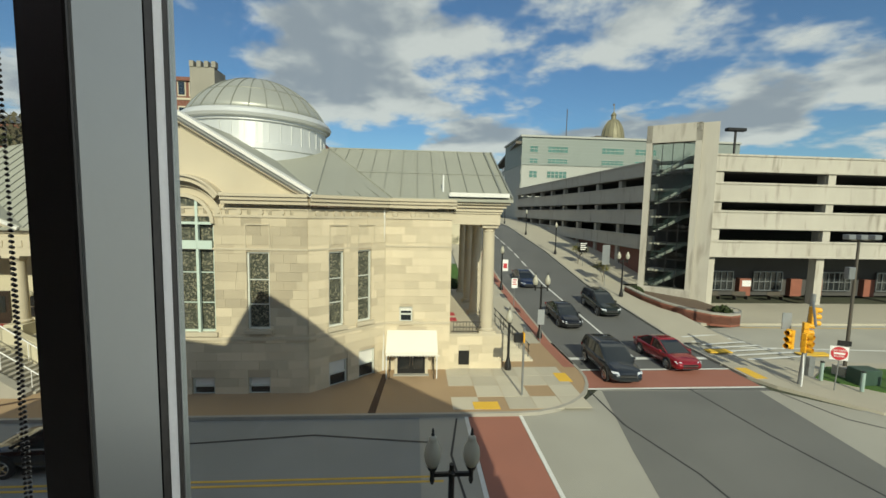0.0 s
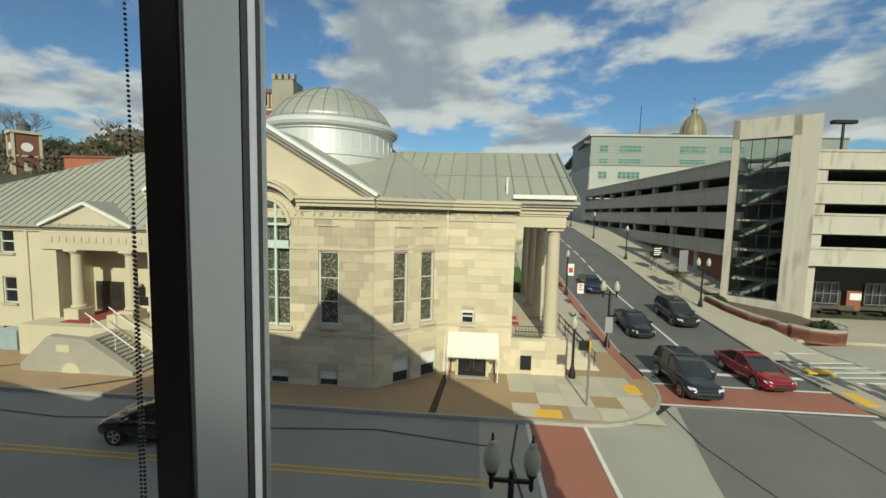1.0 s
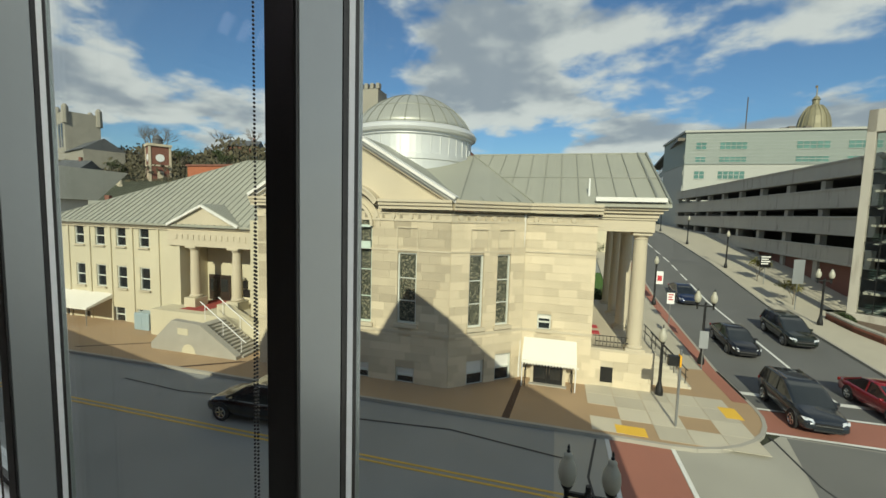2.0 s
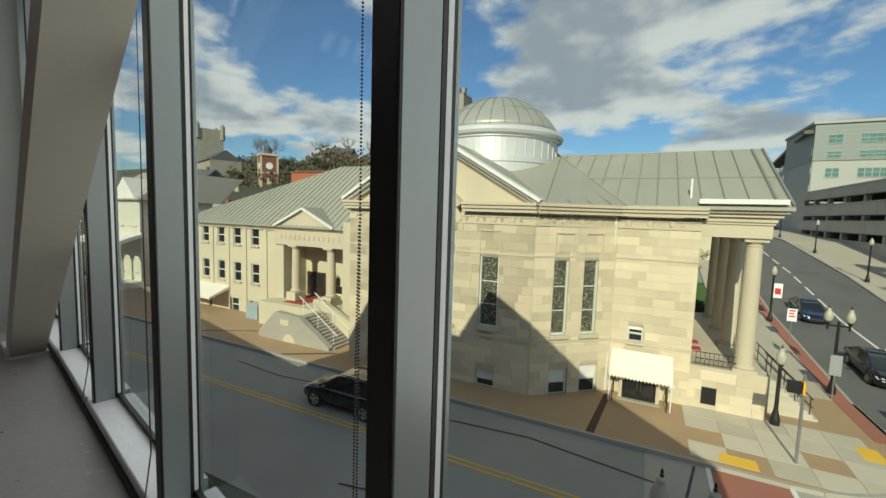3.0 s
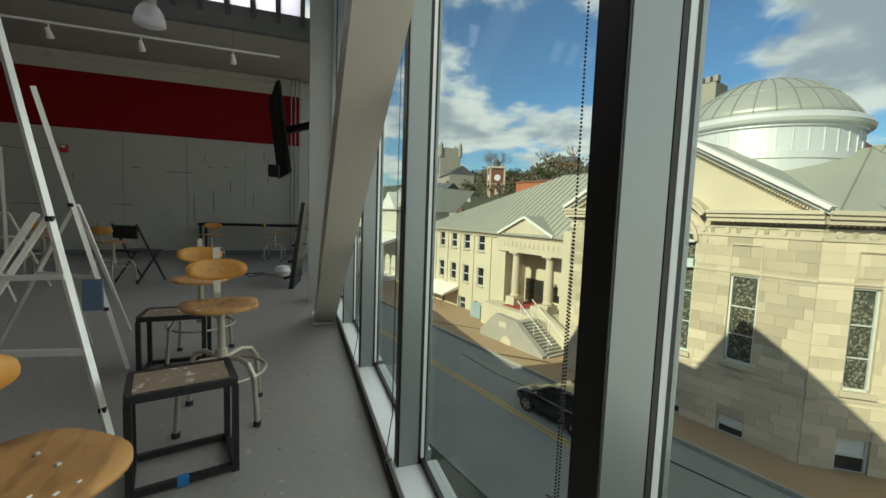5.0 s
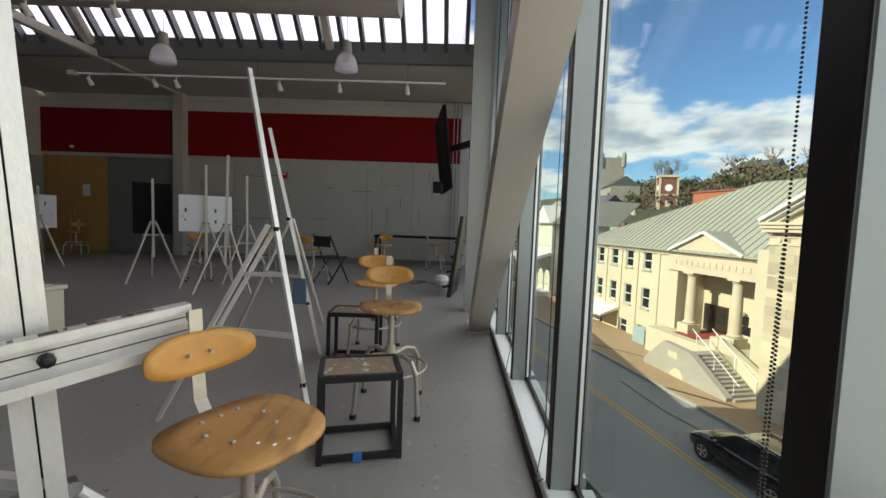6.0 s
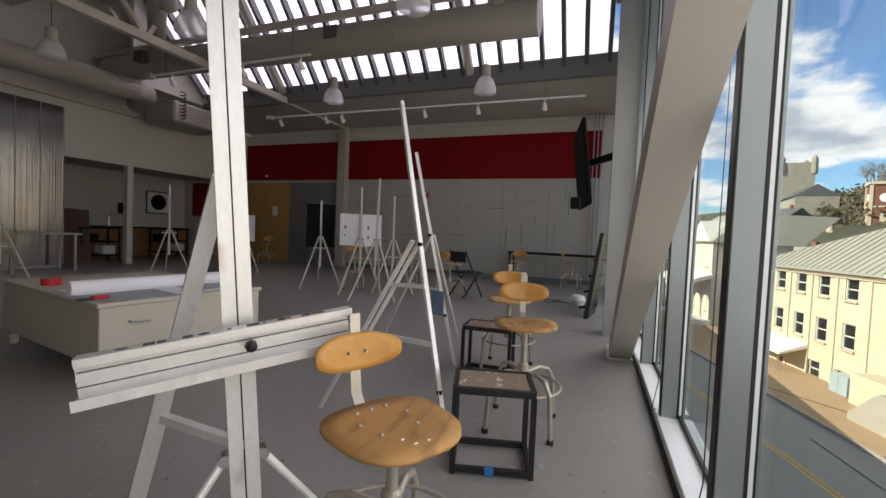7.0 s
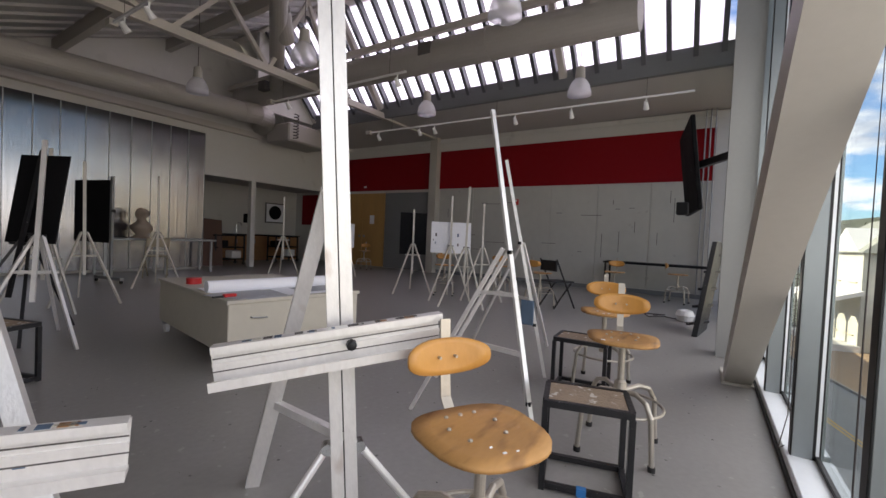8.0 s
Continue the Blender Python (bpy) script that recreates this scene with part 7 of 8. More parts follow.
part("branch", tube(B(), (-6.0, -1.6, 4.3), (-5.5, -1.5, 5.4), 0.17, 18), duct_paint, dk)
part("branch", tube(B(), (-4.6, -6.6, 4.5), (-4.2, -6.2, 4.75), 0.14, 18), duct_paint, dk)
part("branch_duct", tube(B(), (-6.0, -8.9, 4.35), (-3.6, -5.4, 4.72), 0.14, 20), duct_paint, dk)
for y in (-3.2, -6.8):
    part("seam", tube(B(), (-6.0, y, 4.29), (-6.0, y - 0.06, 4.29), 0.275, 28), duct_paint, dk)
part("grille", cub(B(), -5.78, -5.72, -4.5, -4.25, 4.25, 4.45), dark_line, dk)
part("damper", cub(B(), -5.85, -5.6, -9.0, -8.75, 4.3, 4.5), dark_line, dk)


def pendant(x, y, z):
    t = thing("pendant_lamp", "clear acrylic bell pendant lamp with grey housing", "pendant lamp", (x, y, z), out=False, group="pendant lamps of the studio")
    part("shade", lathe(B(), [(0.175, 0), (0.17, 0.06), (0.15, 0.14), (0.11, 0.21), (0.07, 0.25), (0.065, 0.245), (0.105, 0.205), (0.143, 0.135), (0.163, 0.06), (0.168, 0.0)], (x, y, z), 24), lamp_acrylic, t, smooth=True)
    part("housing", lathe(B(), [(0.07, 0.24), (0.075, 0.27), (0.065, 0.42), (0.03, 0.44)], (x, y, z), 16), duct_paint, t)
    part("bulb", lathe(B(), [(0.01, 0.08), (0.045, 0.12), (0.03, 0.20), (0.02, 0.25)], (x, y, z), 12), globe_glass, t)
    top = RTOP(x) if x > -6.2 else 6.0
    part("cord", tube(B(), (x, y, z + 0.43), (x, y, top), 0.006, 5), dark_line, t)
    return t


for x, y in ((-6.35, -1.85), (-6.2, -4.6), (-3.56, -4.75), (-3.55, -7.5), (-3.8, -1.93)):
    pendant(x, y, 3.36)


def track(name, p, q, spots):
    t = thing(name, "white lighting track with small spotlights", "track light", p, out=False)
    part("rail", bar(B(), p, q, 0.035, 0.03), sign_white, t)
    part("box", cub(B(), p[0] - 0.05, p[0] + 0.05, p[1] - 0.12, p[1] + 0.02, p[2] - 0.04, p[2] + 0.05), steel_paint, t)
    for f in spots:
        c = Vector(p).lerp(Vector(q), f)
        sp = part("spot_stem", tube(B(), c, c - Vector((0, 0, 0.10)), 0.012, 6), sign_white, t)
        part("spot_head", tube(B(), c + Vector((-0.05, 0.0, -0.20)), c + Vector((0.04, 0.0, -0.09)), 0.05, 12, 0.03), sign_white, sp)
    for f in (0.1, 0.5, 0.9):
        c = Vector(p).lerp(Vector(q), f)
        part("hanger", tube(B(), c, (c.x, c.y, 4.12 if c.x < -7.9 else RTOP(c.x)), 0.004, 5), dark_line, t)


track("track_light", (-8.0, -7.7, 3.76), (-8.0, -0.4, 3.74), (0.04, 0.22, 0.28, 0.56, 0.72, 0.9))
track("track_light", (-5.3, -8.0, 3.80), (-5.3, -4.4, 3.80), (0.15, 0.55, 0.62, 0.95))
track("track_light", (-2.2, -7.0, 3.80), (-2.2, -3.4, 3.80), (0.1, 0.3))
sp_ = thing("coiled_cable", "dark coiled cable hanging by the duct", "cable", (-6.6, -8.9, 3.6), out=False)
part("coil", path_tube(B(), [(-6.6 + 0.06 * math.cos(i * 1.05), -8.9 + 0.06 * math.sin(i * 1.05), 4.0 - i * 0.0125) for i in range(48)], 0.014, 5), dark_line, sp_)
cable = thing("wall_conduit", "thin conduits beside the column", "conduit", (-9.9, -0.1, 0), out=False)
for k in range(3):
    part("pipe", tube(B(), (-10.4, -0.25 + k * 0.09, 0.1), (-10.4, -0.25 + k * 0.09, 4.1), 0.014, 8), steel_grey, cable)

# ---- polycarbonate partition and the sink area ----
pw = thing("polycarbonate_partition", "translucent grey polycarbonate panel partition with battens", "partition", (-2, YB, 0), out=False)
for i in range(18):
    x0 = -5.48 + i * 0.4
    part("panel", cub(B(), x0 + 0.008, x0 + 0.392, YB + 0.05, YB + 0.075, 0.06, 3.48, 0.002), polycarb, pw)
    bt_ = part("batten", cub(B(), x0 - 0.008, x0 + 0.008, YB + 0.075, YB + 0.085, 0.06, 3.48), steel_grey, pw)
    bm = B()
    for k in range(6):
        bmesh.ops.create_icosphere(bm, subdivisions=1, radius=0.012, matrix=Matrix.Translation((x0, YB + 0.092, 0.4 + k * 0.55)))
    part("screws", bm, chrome, bt_)
part("top_rail", cub(B(), -7.0, 1.8, YB, YB + 0.16, 3.66, 3.80), steel_paint, pw)
room("column_opening", cub(B(), -6.97, -6.83, YB - 0.15, YB, 0, 2.45), white_wall, "white post in the wide opening", "post")
ct = thing("sink_counter", "wooden sink cabinets with a dark worktop", "counter", (-8.2, -13.6, 0), out=False)
part("worktop", cub(B(), -10.3, -7.0, -14.0, -13.35, 0.86, 0.90, 0.004), black_board, ct)
for i in range(5):
    cbt = part("cabinet_door", cub(B(), -10.28 + i * 0.65, -9.66 + i * 0.65, -13.42, -13.40, 0.12, 0.84, 0.004), cabinet_wood, ct)
    part("handle", cub(B(), -9.75 + i * 0.65, -9.72 + i * 0.65, -13.40, -13.37, 0.6, 0.72), steel_grey, cbt)
part("carcass", cub(B(), -10.28, -7.02, -14.0, -13.42, 0, 0.86), cabinet_wood, ct)
part("tap", path_tube(B(), [(-8.0, -13.8, 0.9), (-8.0, -13.8, 1.2), (-8.0, -13.7, 1.3), (-8.0, -13.55, 1.28), (-8.0, -13.5, 1.2)], 0.015), chrome, ct)
dsp = thing("towel_dispenser", "black wall paper-towel dispenser", "dispenser", (-8.5, -13.98, 1.35), out=False)
part("housing", cub(B(), -8.65, -8.35, -14.0, -13.8, 1.3, 1.62, 0.02), black_board, dsp)
part("lever", cub(B(), -8.58, -8.42, -13.8, -13.78, 1.33, 1.37), dark_line, dsp)
pic = thing("framed_picture", "square framed picture of a dark round shape", "picture", (-9.6, -13.98, 1.7), out=False)
part("frame", cub(B(), -10.0, -9.2, -14.0, -13.97, 1.35, 2.1, 0.006), dark_line, pic)
part("mount", cub(B(), -9.96, -9.24, -13.97, -13.965, 1.39, 2.06), paper, pic)
bm = B()
bmesh.ops.create_cone(bm, cap_ends=True, segments=28, radius1=0.26, radius2=0.26, depth=0.006, matrix=Matrix.Translation((-9.6, -13.96, 1.74)) @ Matrix.Rotation(radians(90), 4, "X"))
part("disc", bm, black_board, pic)


def shelf_cart(x, y, label):
    t = thing("utility_cart", label, "cart", (x, y, 0), out=False, turn=0)
    for z in (0.15, 0.5, 0.85):
        part("shelf", cub(B(), -0.45, 0.45, -0.25, 0.25, z, z + 0.035, 0.005), black_board, t)
    for sx in (-0.43, 0.43):
        for sy in (-0.23, 0.23):
            part("leg", cub(B(), sx - 0.02, sx + 0.02, sy - 0.02, sy + 0.02, 0.08, 0.9), black_steel, t)
            part("castor", tube(B(), (sx, sy - 0.015, 0.045), (sx, sy + 0.015, 0.045), 0.045, 12), rubber, t)
    part("bin", cub(B(), -0.38, -0.08, -0.18, 0.18, 0.19, 0.42, 0.02), sign_white, t)
    part("tub", cub(B(), 0.02, 0.38, -0.18, 0.18, 0.54, 0.72, 0.02), black_board, t)
    return t


shelf_cart(-6.7, -11.0 - 1.1, "black utility cart with white bins")
shelf_cart(-9.0, -12.6, "black utility cart with white bins")
lb = thing("leaning_board", "dark brown board leaning in the opening", "board", (-6.0, -11.9, 0), out=False)
part("panel", prism(B(), [(-6.4, -11.7, 0.0), (-5.6, -11.9, 0.0), (-5.9, -12.2, 1.35), (-6.5, -12.0, 1.3)], (0.02, -0.04, 0)), mat("hardboard", (0.10, 0.05, 0.03), 0.7, var=0.15), lb)
ws = thing("wire_shelf", "tall grey wire shelf with boxes", "shelf", (-5.4, -12.9, 0), out=False)
for z in (0.2, 0.8, 1.4, 1.95):
    part("tier", cub(B(), -5.85, -4.9, -13.2, -12.6, z, z + 0.03), steel_grey, ws)
for x in (-5.85, -4.9):
    for y in (-13.2, -12.6):
        part("upright", tube(B(), (x, y, 0), (x, y, 2.1), 0.014, 6), steel_grey, ws)
part("carton", cub(B(), -5.7, -5.2, -13.1, -12.7, 0.83, 1.1, 0.01), sign_white, ws)
part("carton", cub(B(), -5.7, -5.3, -13.1, -12.7, 1.98, 2.25, 0.01), paper, ws)
tb = thing("work_table", "long grey steel work table by the partition", "table", (-4.2, -10.5, 0), out=False)
part("tabletop", cub(B(), -5.4, -3.1, -10.85, -10.2, 0.74, 0.78, 0.006), steel_grey, tb)
for x in (-5.3, -4.3, -3.2):
    for y in (-10.8, -10.25):
        part("leg", cub(B(), x - 0.02, x + 0.02, y - 0.02, y + 0.02, 0, 0.74), steel_grey, tb)
bust = B()
lathe(bust, [(0.16, 0), (0.17, 0.03), (0.12, 0.08), (0.20, 0.18), (0.22, 0.26), (0.12, 0.36), (0.08, 0.42), (0.12, 0.48), (0.13, 0.56), (0.09, 0.63), (0.02, 0.66)], (-3.9, -10.45, 0.78), 20)
for v in bust.verts:
    v.co += Vector((noise.noise(v.co * 7), noise.noise(v.co * 7 + Vector((5, 0, 0))), 0)) * 0.05
solid("statue", bust, plaster, "brown plaster figure standing on the work table", "statue", smooth=True)
bl2 = thing("leaning_rack", "black mirror frame leaning by the column", "frame", (-6.1, -0.1, 0), out=False)
part("frame", prism(B(), [(-5.97, -0.19, 0.0), (-5.97, -0.13, 0.0), (-6.05, 0.02, 1.2), (-6.05, -0.03, 1.2)], (-0.7, 0.10, 0)), black_steel, bl2)
for k in range(5):
    part("rung", bar(B(), (-5.98 - k * 0.07, -0.24 + k * 0.05, 0.15 + k * 0.22), (-6.4 - k * 0.04, -0.02 + k * 0.03, 0.15 + k * 0.22), 0.03, 0.03), black_steel, bl2)
fan = thing("floor_fan", "small white desk fan lying on the floor with its cable", "fan", (-7.1, -0.35, 0), out=False)
part("drum", lathe(B(), [(0.02, 0.0), (0.10, 0.02), (0.13, 0.10), (0.10, 0.17), (0.03, 0.19)], (-7.1, -0.31, 0), 18), sign_white, fan)
part("cable", path_tube(B(), [(-7.2, -0.4, 0.01), (-7.3, -0.6, 0.012), (-7.1, -0.8, 0.01), (-7.4, -0.9, 0.012), (-7.5, -0.6, 0.01), (-7.3, -0.75, 0.015)], 0.008, 5), dark_line, fan)
lt = thing("low_table", "narrow black work table along the wall", "table", (-9.9, -1.0, 0), out=False)
part("tabletop", cub(B(), -10.3, -9.7, -2.05, 0.0, 0.70, 0.74, 0.005), black_board, lt)
for y in (-2.0, -0.06):
    for x in (-10.26, -9.74):
        part("leg", cub(B(), x - 0.02, x + 0.02, y - 0.02, y + 0.02, 0, 0.70), black_steel, lt)


# ---- stools ----
def plate(bm, outline, zf, th, m=Matrix()):
    """A thin bent plywood plate over an outline of (u, v), with the surface height zf(u, v)."""
    rings = []
    for k in (1.0, 0.72, 0.4):
        rings.append([(u * k, v * k) for u, v in outline])
    n = len(outline)
    top = [[bm.verts.new(m @ Vector((u, v, zf(u, v)))) for u, v in r] for r in rings]
    bot = [[bm.verts.new(m @ Vector((u, v, zf(u, v) - th))) for u, v in r] for r in rings]
    ct_, cb_ = bm.verts.new(m @ Vector((0, 0, zf(0, 0)))), bm.verts.new(m @ Vector((0, 0, zf(0, 0) - th)))
    for rr, c, flip in ((top, ct_, 1), (bot, cb_, -1)):
        for a, b in zip(rr, rr[1:]):
            for i in range(n):
                bm.faces.new((a[i], a[(i + 1) % n], b[(i + 1) % n], b[i])[::flip])
        for i in range(n):
            bm.faces.new((rr[-1][i], rr[-1][(i + 1) % n], c)[::flip])
    for i in range(n):
        bm.faces.new((top[0][(i + 1) % n], top[0][i], bot[0][i], bot[0][(i + 1) % n]))


def rounded(a, b, n=28, p=3.2):
    return [(a * abs(math.cos(t)) ** (2 / p) * (1 if math.cos(t) > 0 else -1), b * abs(math.sin(t)) ** (2 / p) * (1 if math.sin(t) > 0 else -1)) for t in [i * math.tau / n for i in range(n)]]


def stool(x, y, turn, h, label, legs=True):
    """Drafting stool: the sitter faces the local +x."""
    t = thing("drafting_stool", label, "stool", (x, y, 0), out=False, turn=turn, group="plywood drafting stools")
    bm = B()
    plate(bm, [(u, v * (1.0 - 0.10 * (u / 0.2))) for u, v in rounded(0.176, 0.180, 28, 2.9)], lambda u, v: h - 0.007 * math.exp(-((u + 0.03) ** 2 + v * v) / 0.012) - 0.25 * max(0, u - 0.12) ** 2 * 4 + 0.25 * max(0.0, abs(v) - 0.09) ** 2, 0.014)
    seat = part("seat", bm, seat_wood, t, "worn bent plywood seat", smooth=True)
    sr = random.Random(int(h * 1000 + x * 100))
    for _ in range(3):
        u, v, ln = sr.uniform(0.02, 0.13), sr.uniform(-0.13, 0.02), sr.uniform(0.004, 0.022)
        part("paint_spot", cub(B(), u, u + ln * 0.5, v, v + ln, h - 0.002 - 0.25 * max(0, u - 0.12) ** 2 * 4, h + 0.0012 - 0.25 * max(0, u - 0.12) ** 2 * 4), paper, seat)
    for u, v in ((-0.12, -0.05), (-0.12, 0.05), (-0.12, 0.0), (0.03, -0.06), (0.03, 0.06), (-0.05, -0.08), (-0.05, 0.08)):
        part("bolt", lathe(B(), [(0.007, -0.012), (0.007, 0.0), (0.004, 0.003)], (u, v, h - 0.0005), 8), stool_steel, seat)
    bm = B()
    pts = [(-0.10, 0, h - 0.025), (-0.18, 0, h - 0.02), (-0.215, 0, h + 0.02), (-0.225, 0, h + 0.09), (-0.24, 0, h + 0.272)]
    for p, q in zip(pts, pts[1:]):
        bar(bm, p, q, 0.036, 0.006, up=(1, 0, 0.01))
    part("back_strap", bm, stool_steel, t, "flat steel back support")
    bm = B()
    m = Matrix.Translation((-0.222, 0, h + 0.152)) @ Matrix.Rotation(radians(90), 4, "Y") @ Matrix.Rotation(radians(-6), 4, "Y")
    plate(bm, [(u * (1.0 - 0.22 * (v / 0.152) ** 2), v) for u, v in rounded(0.060, 0.152, 28, 3.0)], lambda u, v: 1.9 * v * v * 0.9, 0.013, m)
    back = part("backrest", bm, back_wood, t, "bent plywood backrest", smooth=True)
    for v in (-0.03, 0.03):
        part("bolt", tube(B(), (-0.222, v, h + 0.152), (-0.205, v, h + 0.152), 0.005, 8), stool_steel, back)
    part("post", tube(B(), (0, 0, 0.30), (0, 0, h - 0.015), 0.017, 14), stool_steel, t)
    part("seat_plate", cub(B(), -0.1, 0.1, -0.06, 0.06, h - 0.036, h - 0.023), stool_steel, t)
    part("hub", lathe(B(), [(0.03, 0.26), (0.035, 0.30), (0.03, 0.36), (0.02, 0.37)], (0, 0, 0), 14), stool_steel, t)
    for k in range(4):
        a = k * math.pi / 2 + 0.6
        c, s = math.cos(a), math.sin(a)
        lg = part("leg", path_tube(B(), [(0.02 * c, 0.02 * s, 0.31), (0.12 * c, 0.12 * s, 0.33), (0.19 * c, 0.19 * s, 0.31), (0.23 * c, 0.23 * s, 0.25), (0.25 * c, 0.25 * s, 0.02)], 0.013, 10), stool_steel, t)
        part("rubber_foot", tube(B(), (0.25 * c, 0.25 * s, 0.0), (0.25 * c, 0.25 * s, 0.025), 0.018, 10), rubber, lg)
    part("foot_ring", path_tube(B(), [(0.215 * math.cos(i * math.tau / 32), 0.215 * math.sin(i * math.tau / 32), 0.245) for i in range(33)], 0.008, 8), stool_steel, t)
    return t


near = stool(-0.995, -0.575, 62, 0.555, "worn plywood drafting stool with a curved backrest")
stool(-2.36, -0.43, 14, 0.60, "worn plywood drafting stool beside the black bench")
stool(-3.35, -0.72, 12, 0.58, "worn plywood drafting stool further back")
for x, y, tn in ((-6.75, -2.45, 160), (-8.6, -1.6, 0), (-9.4, -0.55, 90), (-6.6, -4.3, 40), (-9.3, -9.0, 30), (-7.6, -3.6, 200)):
    stool(x, y, tn, 0.58, "plywood drafting stool at the back of the studio")


# ---- black steel benches ----
def bench(x, y, turn, tape):
    t = thing("black_stool_bench", "square black steel stool with a paint-spattered wooden top", "stool", (x, y, 0), out=False, turn=turn, group="black steel stools")
    part("top", cub(B(), -0.122, 0.122, -0.17, 0.17, 0.382, 0.398, 0.003), bench_wood, t, "paint-spattered wooden top")
    for sx in (-0.132, 0.132):
        part("rail", cub(B(), sx - 0.0125, sx + 0.0125, -0.185, 0.185, 0.372, 0.402), black_steel, t)
        for sy in (-0.178, 0.178):
            part("leg", cub(B(), sx - 0.0125, sx + 0.0125, sy - 0.0125, sy + 0.0125, 0, 0.372), black_steel, t)
        part("stretcher", cub(B(), sx - 0.0125, sx + 0.0125, -0.165, 0.165, 0.01, 0.035), black_steel, t)
    for sy in (-0.178, 0.178):
        part("rail", cub(B(), -0.119, 0.119, sy - 0.0125, sy + 0.0125, 0.372, 0.402), black_steel, t)
        part("stretcher", cub(B(), -0.119, 0.119, sy - 0.0125, sy + 0.0125, 0.01, 0.035), black_steel, t)
    if tape:
        part("tape", cub(B(), 0.117, 0.147, -0.03, 0.01, 0.005, 0.037), blue_tape, t, "blue masking tape")


bench(-1.91, -0.50, 15.5, True)
bench(-3.11, -0.82, 4, False)
bench(-0.62, -3.95, 20, False)


# ---- easels ----
def tripod(x, y, turn, h, lean, label, board=None, m=None, tray=0.62):
    """A light studio easel: mast, two front legs, a rear leg, a tray and maybe a board."""
    m = m or easel_alu
    t = thing("easel", label, "easel", (x, y, 0), out=False, turn=turn, group="studio easels")
    part("mast", bar(B(), (0.0, 0, 0.38), (-lean * h, 0, h), 0.034, 0.026, up=(1, 0, 0)), m, t)
    ap = (-lean * 0.95, 0, 0.95)
    for sy in (-1, 1):
        part("leg", bar(B(), (ap[0], sy * 0.028, ap[2]), (0.22, sy * 0.36, 0.0), 0.024, 0.022), m, t)
    part("rear_leg", bar(B(), (ap[0] - 0.02, 0, ap[2]), (-0.62, 0, 0.0), 0.022, 0.022), m, t)
    part("hub_bolt", tube(B(), (ap[0], -0.05, ap[2]), (ap[0], 0.05, ap[2]), 0.012, 8), black_iron, t)
    part("tray", cub(B(), -0.045 - lean * tray, 0.02 - lean * tray, -0.14, 0.14, tray, tray + 0.022), m, t)
    if board:
        w, hh, bm_m = board
        b = cub(B(), -0.045, -0.033, -w / 2, w / 2, 0, hh, 0.002)
        b.transform(Matrix.Translation((-lean * (tray + 0.03), 0, tray + 0.024)) @ Matrix.Rotation(-math.atan(lean), 4, "Y"))
        bd = part("board", b, bm_m, t)
        if bm_m is paper:
            br_ = random.Random(int(w * 100))
            for _ in range(7):
                u, v, ln = br_.uniform(-0.46, 0.44) * w, br_.uniform(0.05, 0.85) * hh, br_.uniform(0.015, 0.06)
                s_ = cub(B(), -0.033, -0.0315, u, u + ln * 0.5, v, v + ln)
                s_.transform(Matrix.Translation((-lean * (tray + 0.03), 0, tray + 0.024)) @ Matrix.Rotation(-math.atan(lean), 4, "Y"))
                part("clip", s_, br_.choice((dark_line, dark_line, pad_blue)), bd)
    return t


tripod(-6.3, -4.85, 40, 1.62, 0.10, "pale easel holding a black board", (0.52, 0.82, black_board), easel_wood, 0.72)
tripod(-6.15, -3.90, 35, 1.85, 0.10, "pale easel holding a white drawing board", (0.72, 0.56, paper), easel_wood, 0.80)
tripod(-5.7, -3.35, 20, 1.95, 0.10, "pale aluminium easel, empty", None, easel_wood)
tripod(-6.6, -3.5, 30, 1.75, 0.1, "pale aluminium easel, empty", None, easel_wood)
tripod(-6.2, -8.7, 60, 1.9, 0.05, "pale wooden easel with a short crossbar", None, easel_wood, 0.85)
tripod(-7.4, -7.9, 40, 1.5, 0.05, "pale easel holding a white sheet", (0.5, 0.62, paper), easel_wood, 0.70)
tripod(-3.3, -8.2, 70, 1.95, 0.10, "pale wooden easel before the partition", None, easel_wood)
tripod(-1.95, -7.0, 80, 1.9, 0.10, "pale wooden easel by the partition", None, easel_wood)
tripod(-1.45, -6.6, 60, 1.95, 0.10, "pale wooden easel by the partition", None, easel_wood)
tripod(-0.93, -5.3, 30, 1.75, 0.16, "dark easel holding a black framed board", (0.5, 0.85, black_board), black_steel, 0.85)
tripod(-1.0, -4.9, 60, 1.8, 0.12, "pale aluminium easel, empty", None, easel_alu)
# tall aluminium easels before the window
te = thing("tall_easel", "tall aluminium folding easel with long legs", "easel", (-2.1, -1.1, 0), out=False)
part("mast", bar(B(), (-1.895, -0.718, 0.0), (-2.30, -1.255, 1.91), 0.024, 0.024), easel_alu, te)
part("leg", bar(B(), (-2.04, -1.60, 0.0), (-2.10, -1.045, 1.05), 0.026, 0.020), easel_alu, te)
part("leg", bar(B(), (-2.10, -1.46, 0.22), (-2.13, -1.025, 1.03), 0.020, 0.018), easel_alu, te)
part("rear_leg", bar(B(), (-3.816, -1.568, 0.0), (-2.16, -1.03, 1.02), 0.024, 0.020), easel_alu, te)
part("cross_bar", bar(B(), (-2.07, -1.34, 0.50), (-1.995, -0.86, 0.50), 0.018, 0.026), easel_alu, te)
part("cross_bar", bar(B(), (-2.09, -1.19, 0.79), (-2.05, -0.94, 0.80), 0.016, 0.022), easel_alu, te)
for z in (0.27, 1.03):
    part("clamp", cub(B(), -1.907 - 0.207 * z, -1.881 - 0.207 * z, -0.729 - 0.28 * z, -0.703 - 0.28 * z, z - 0.011, z + 0.011, 0.003), black_iron, te)
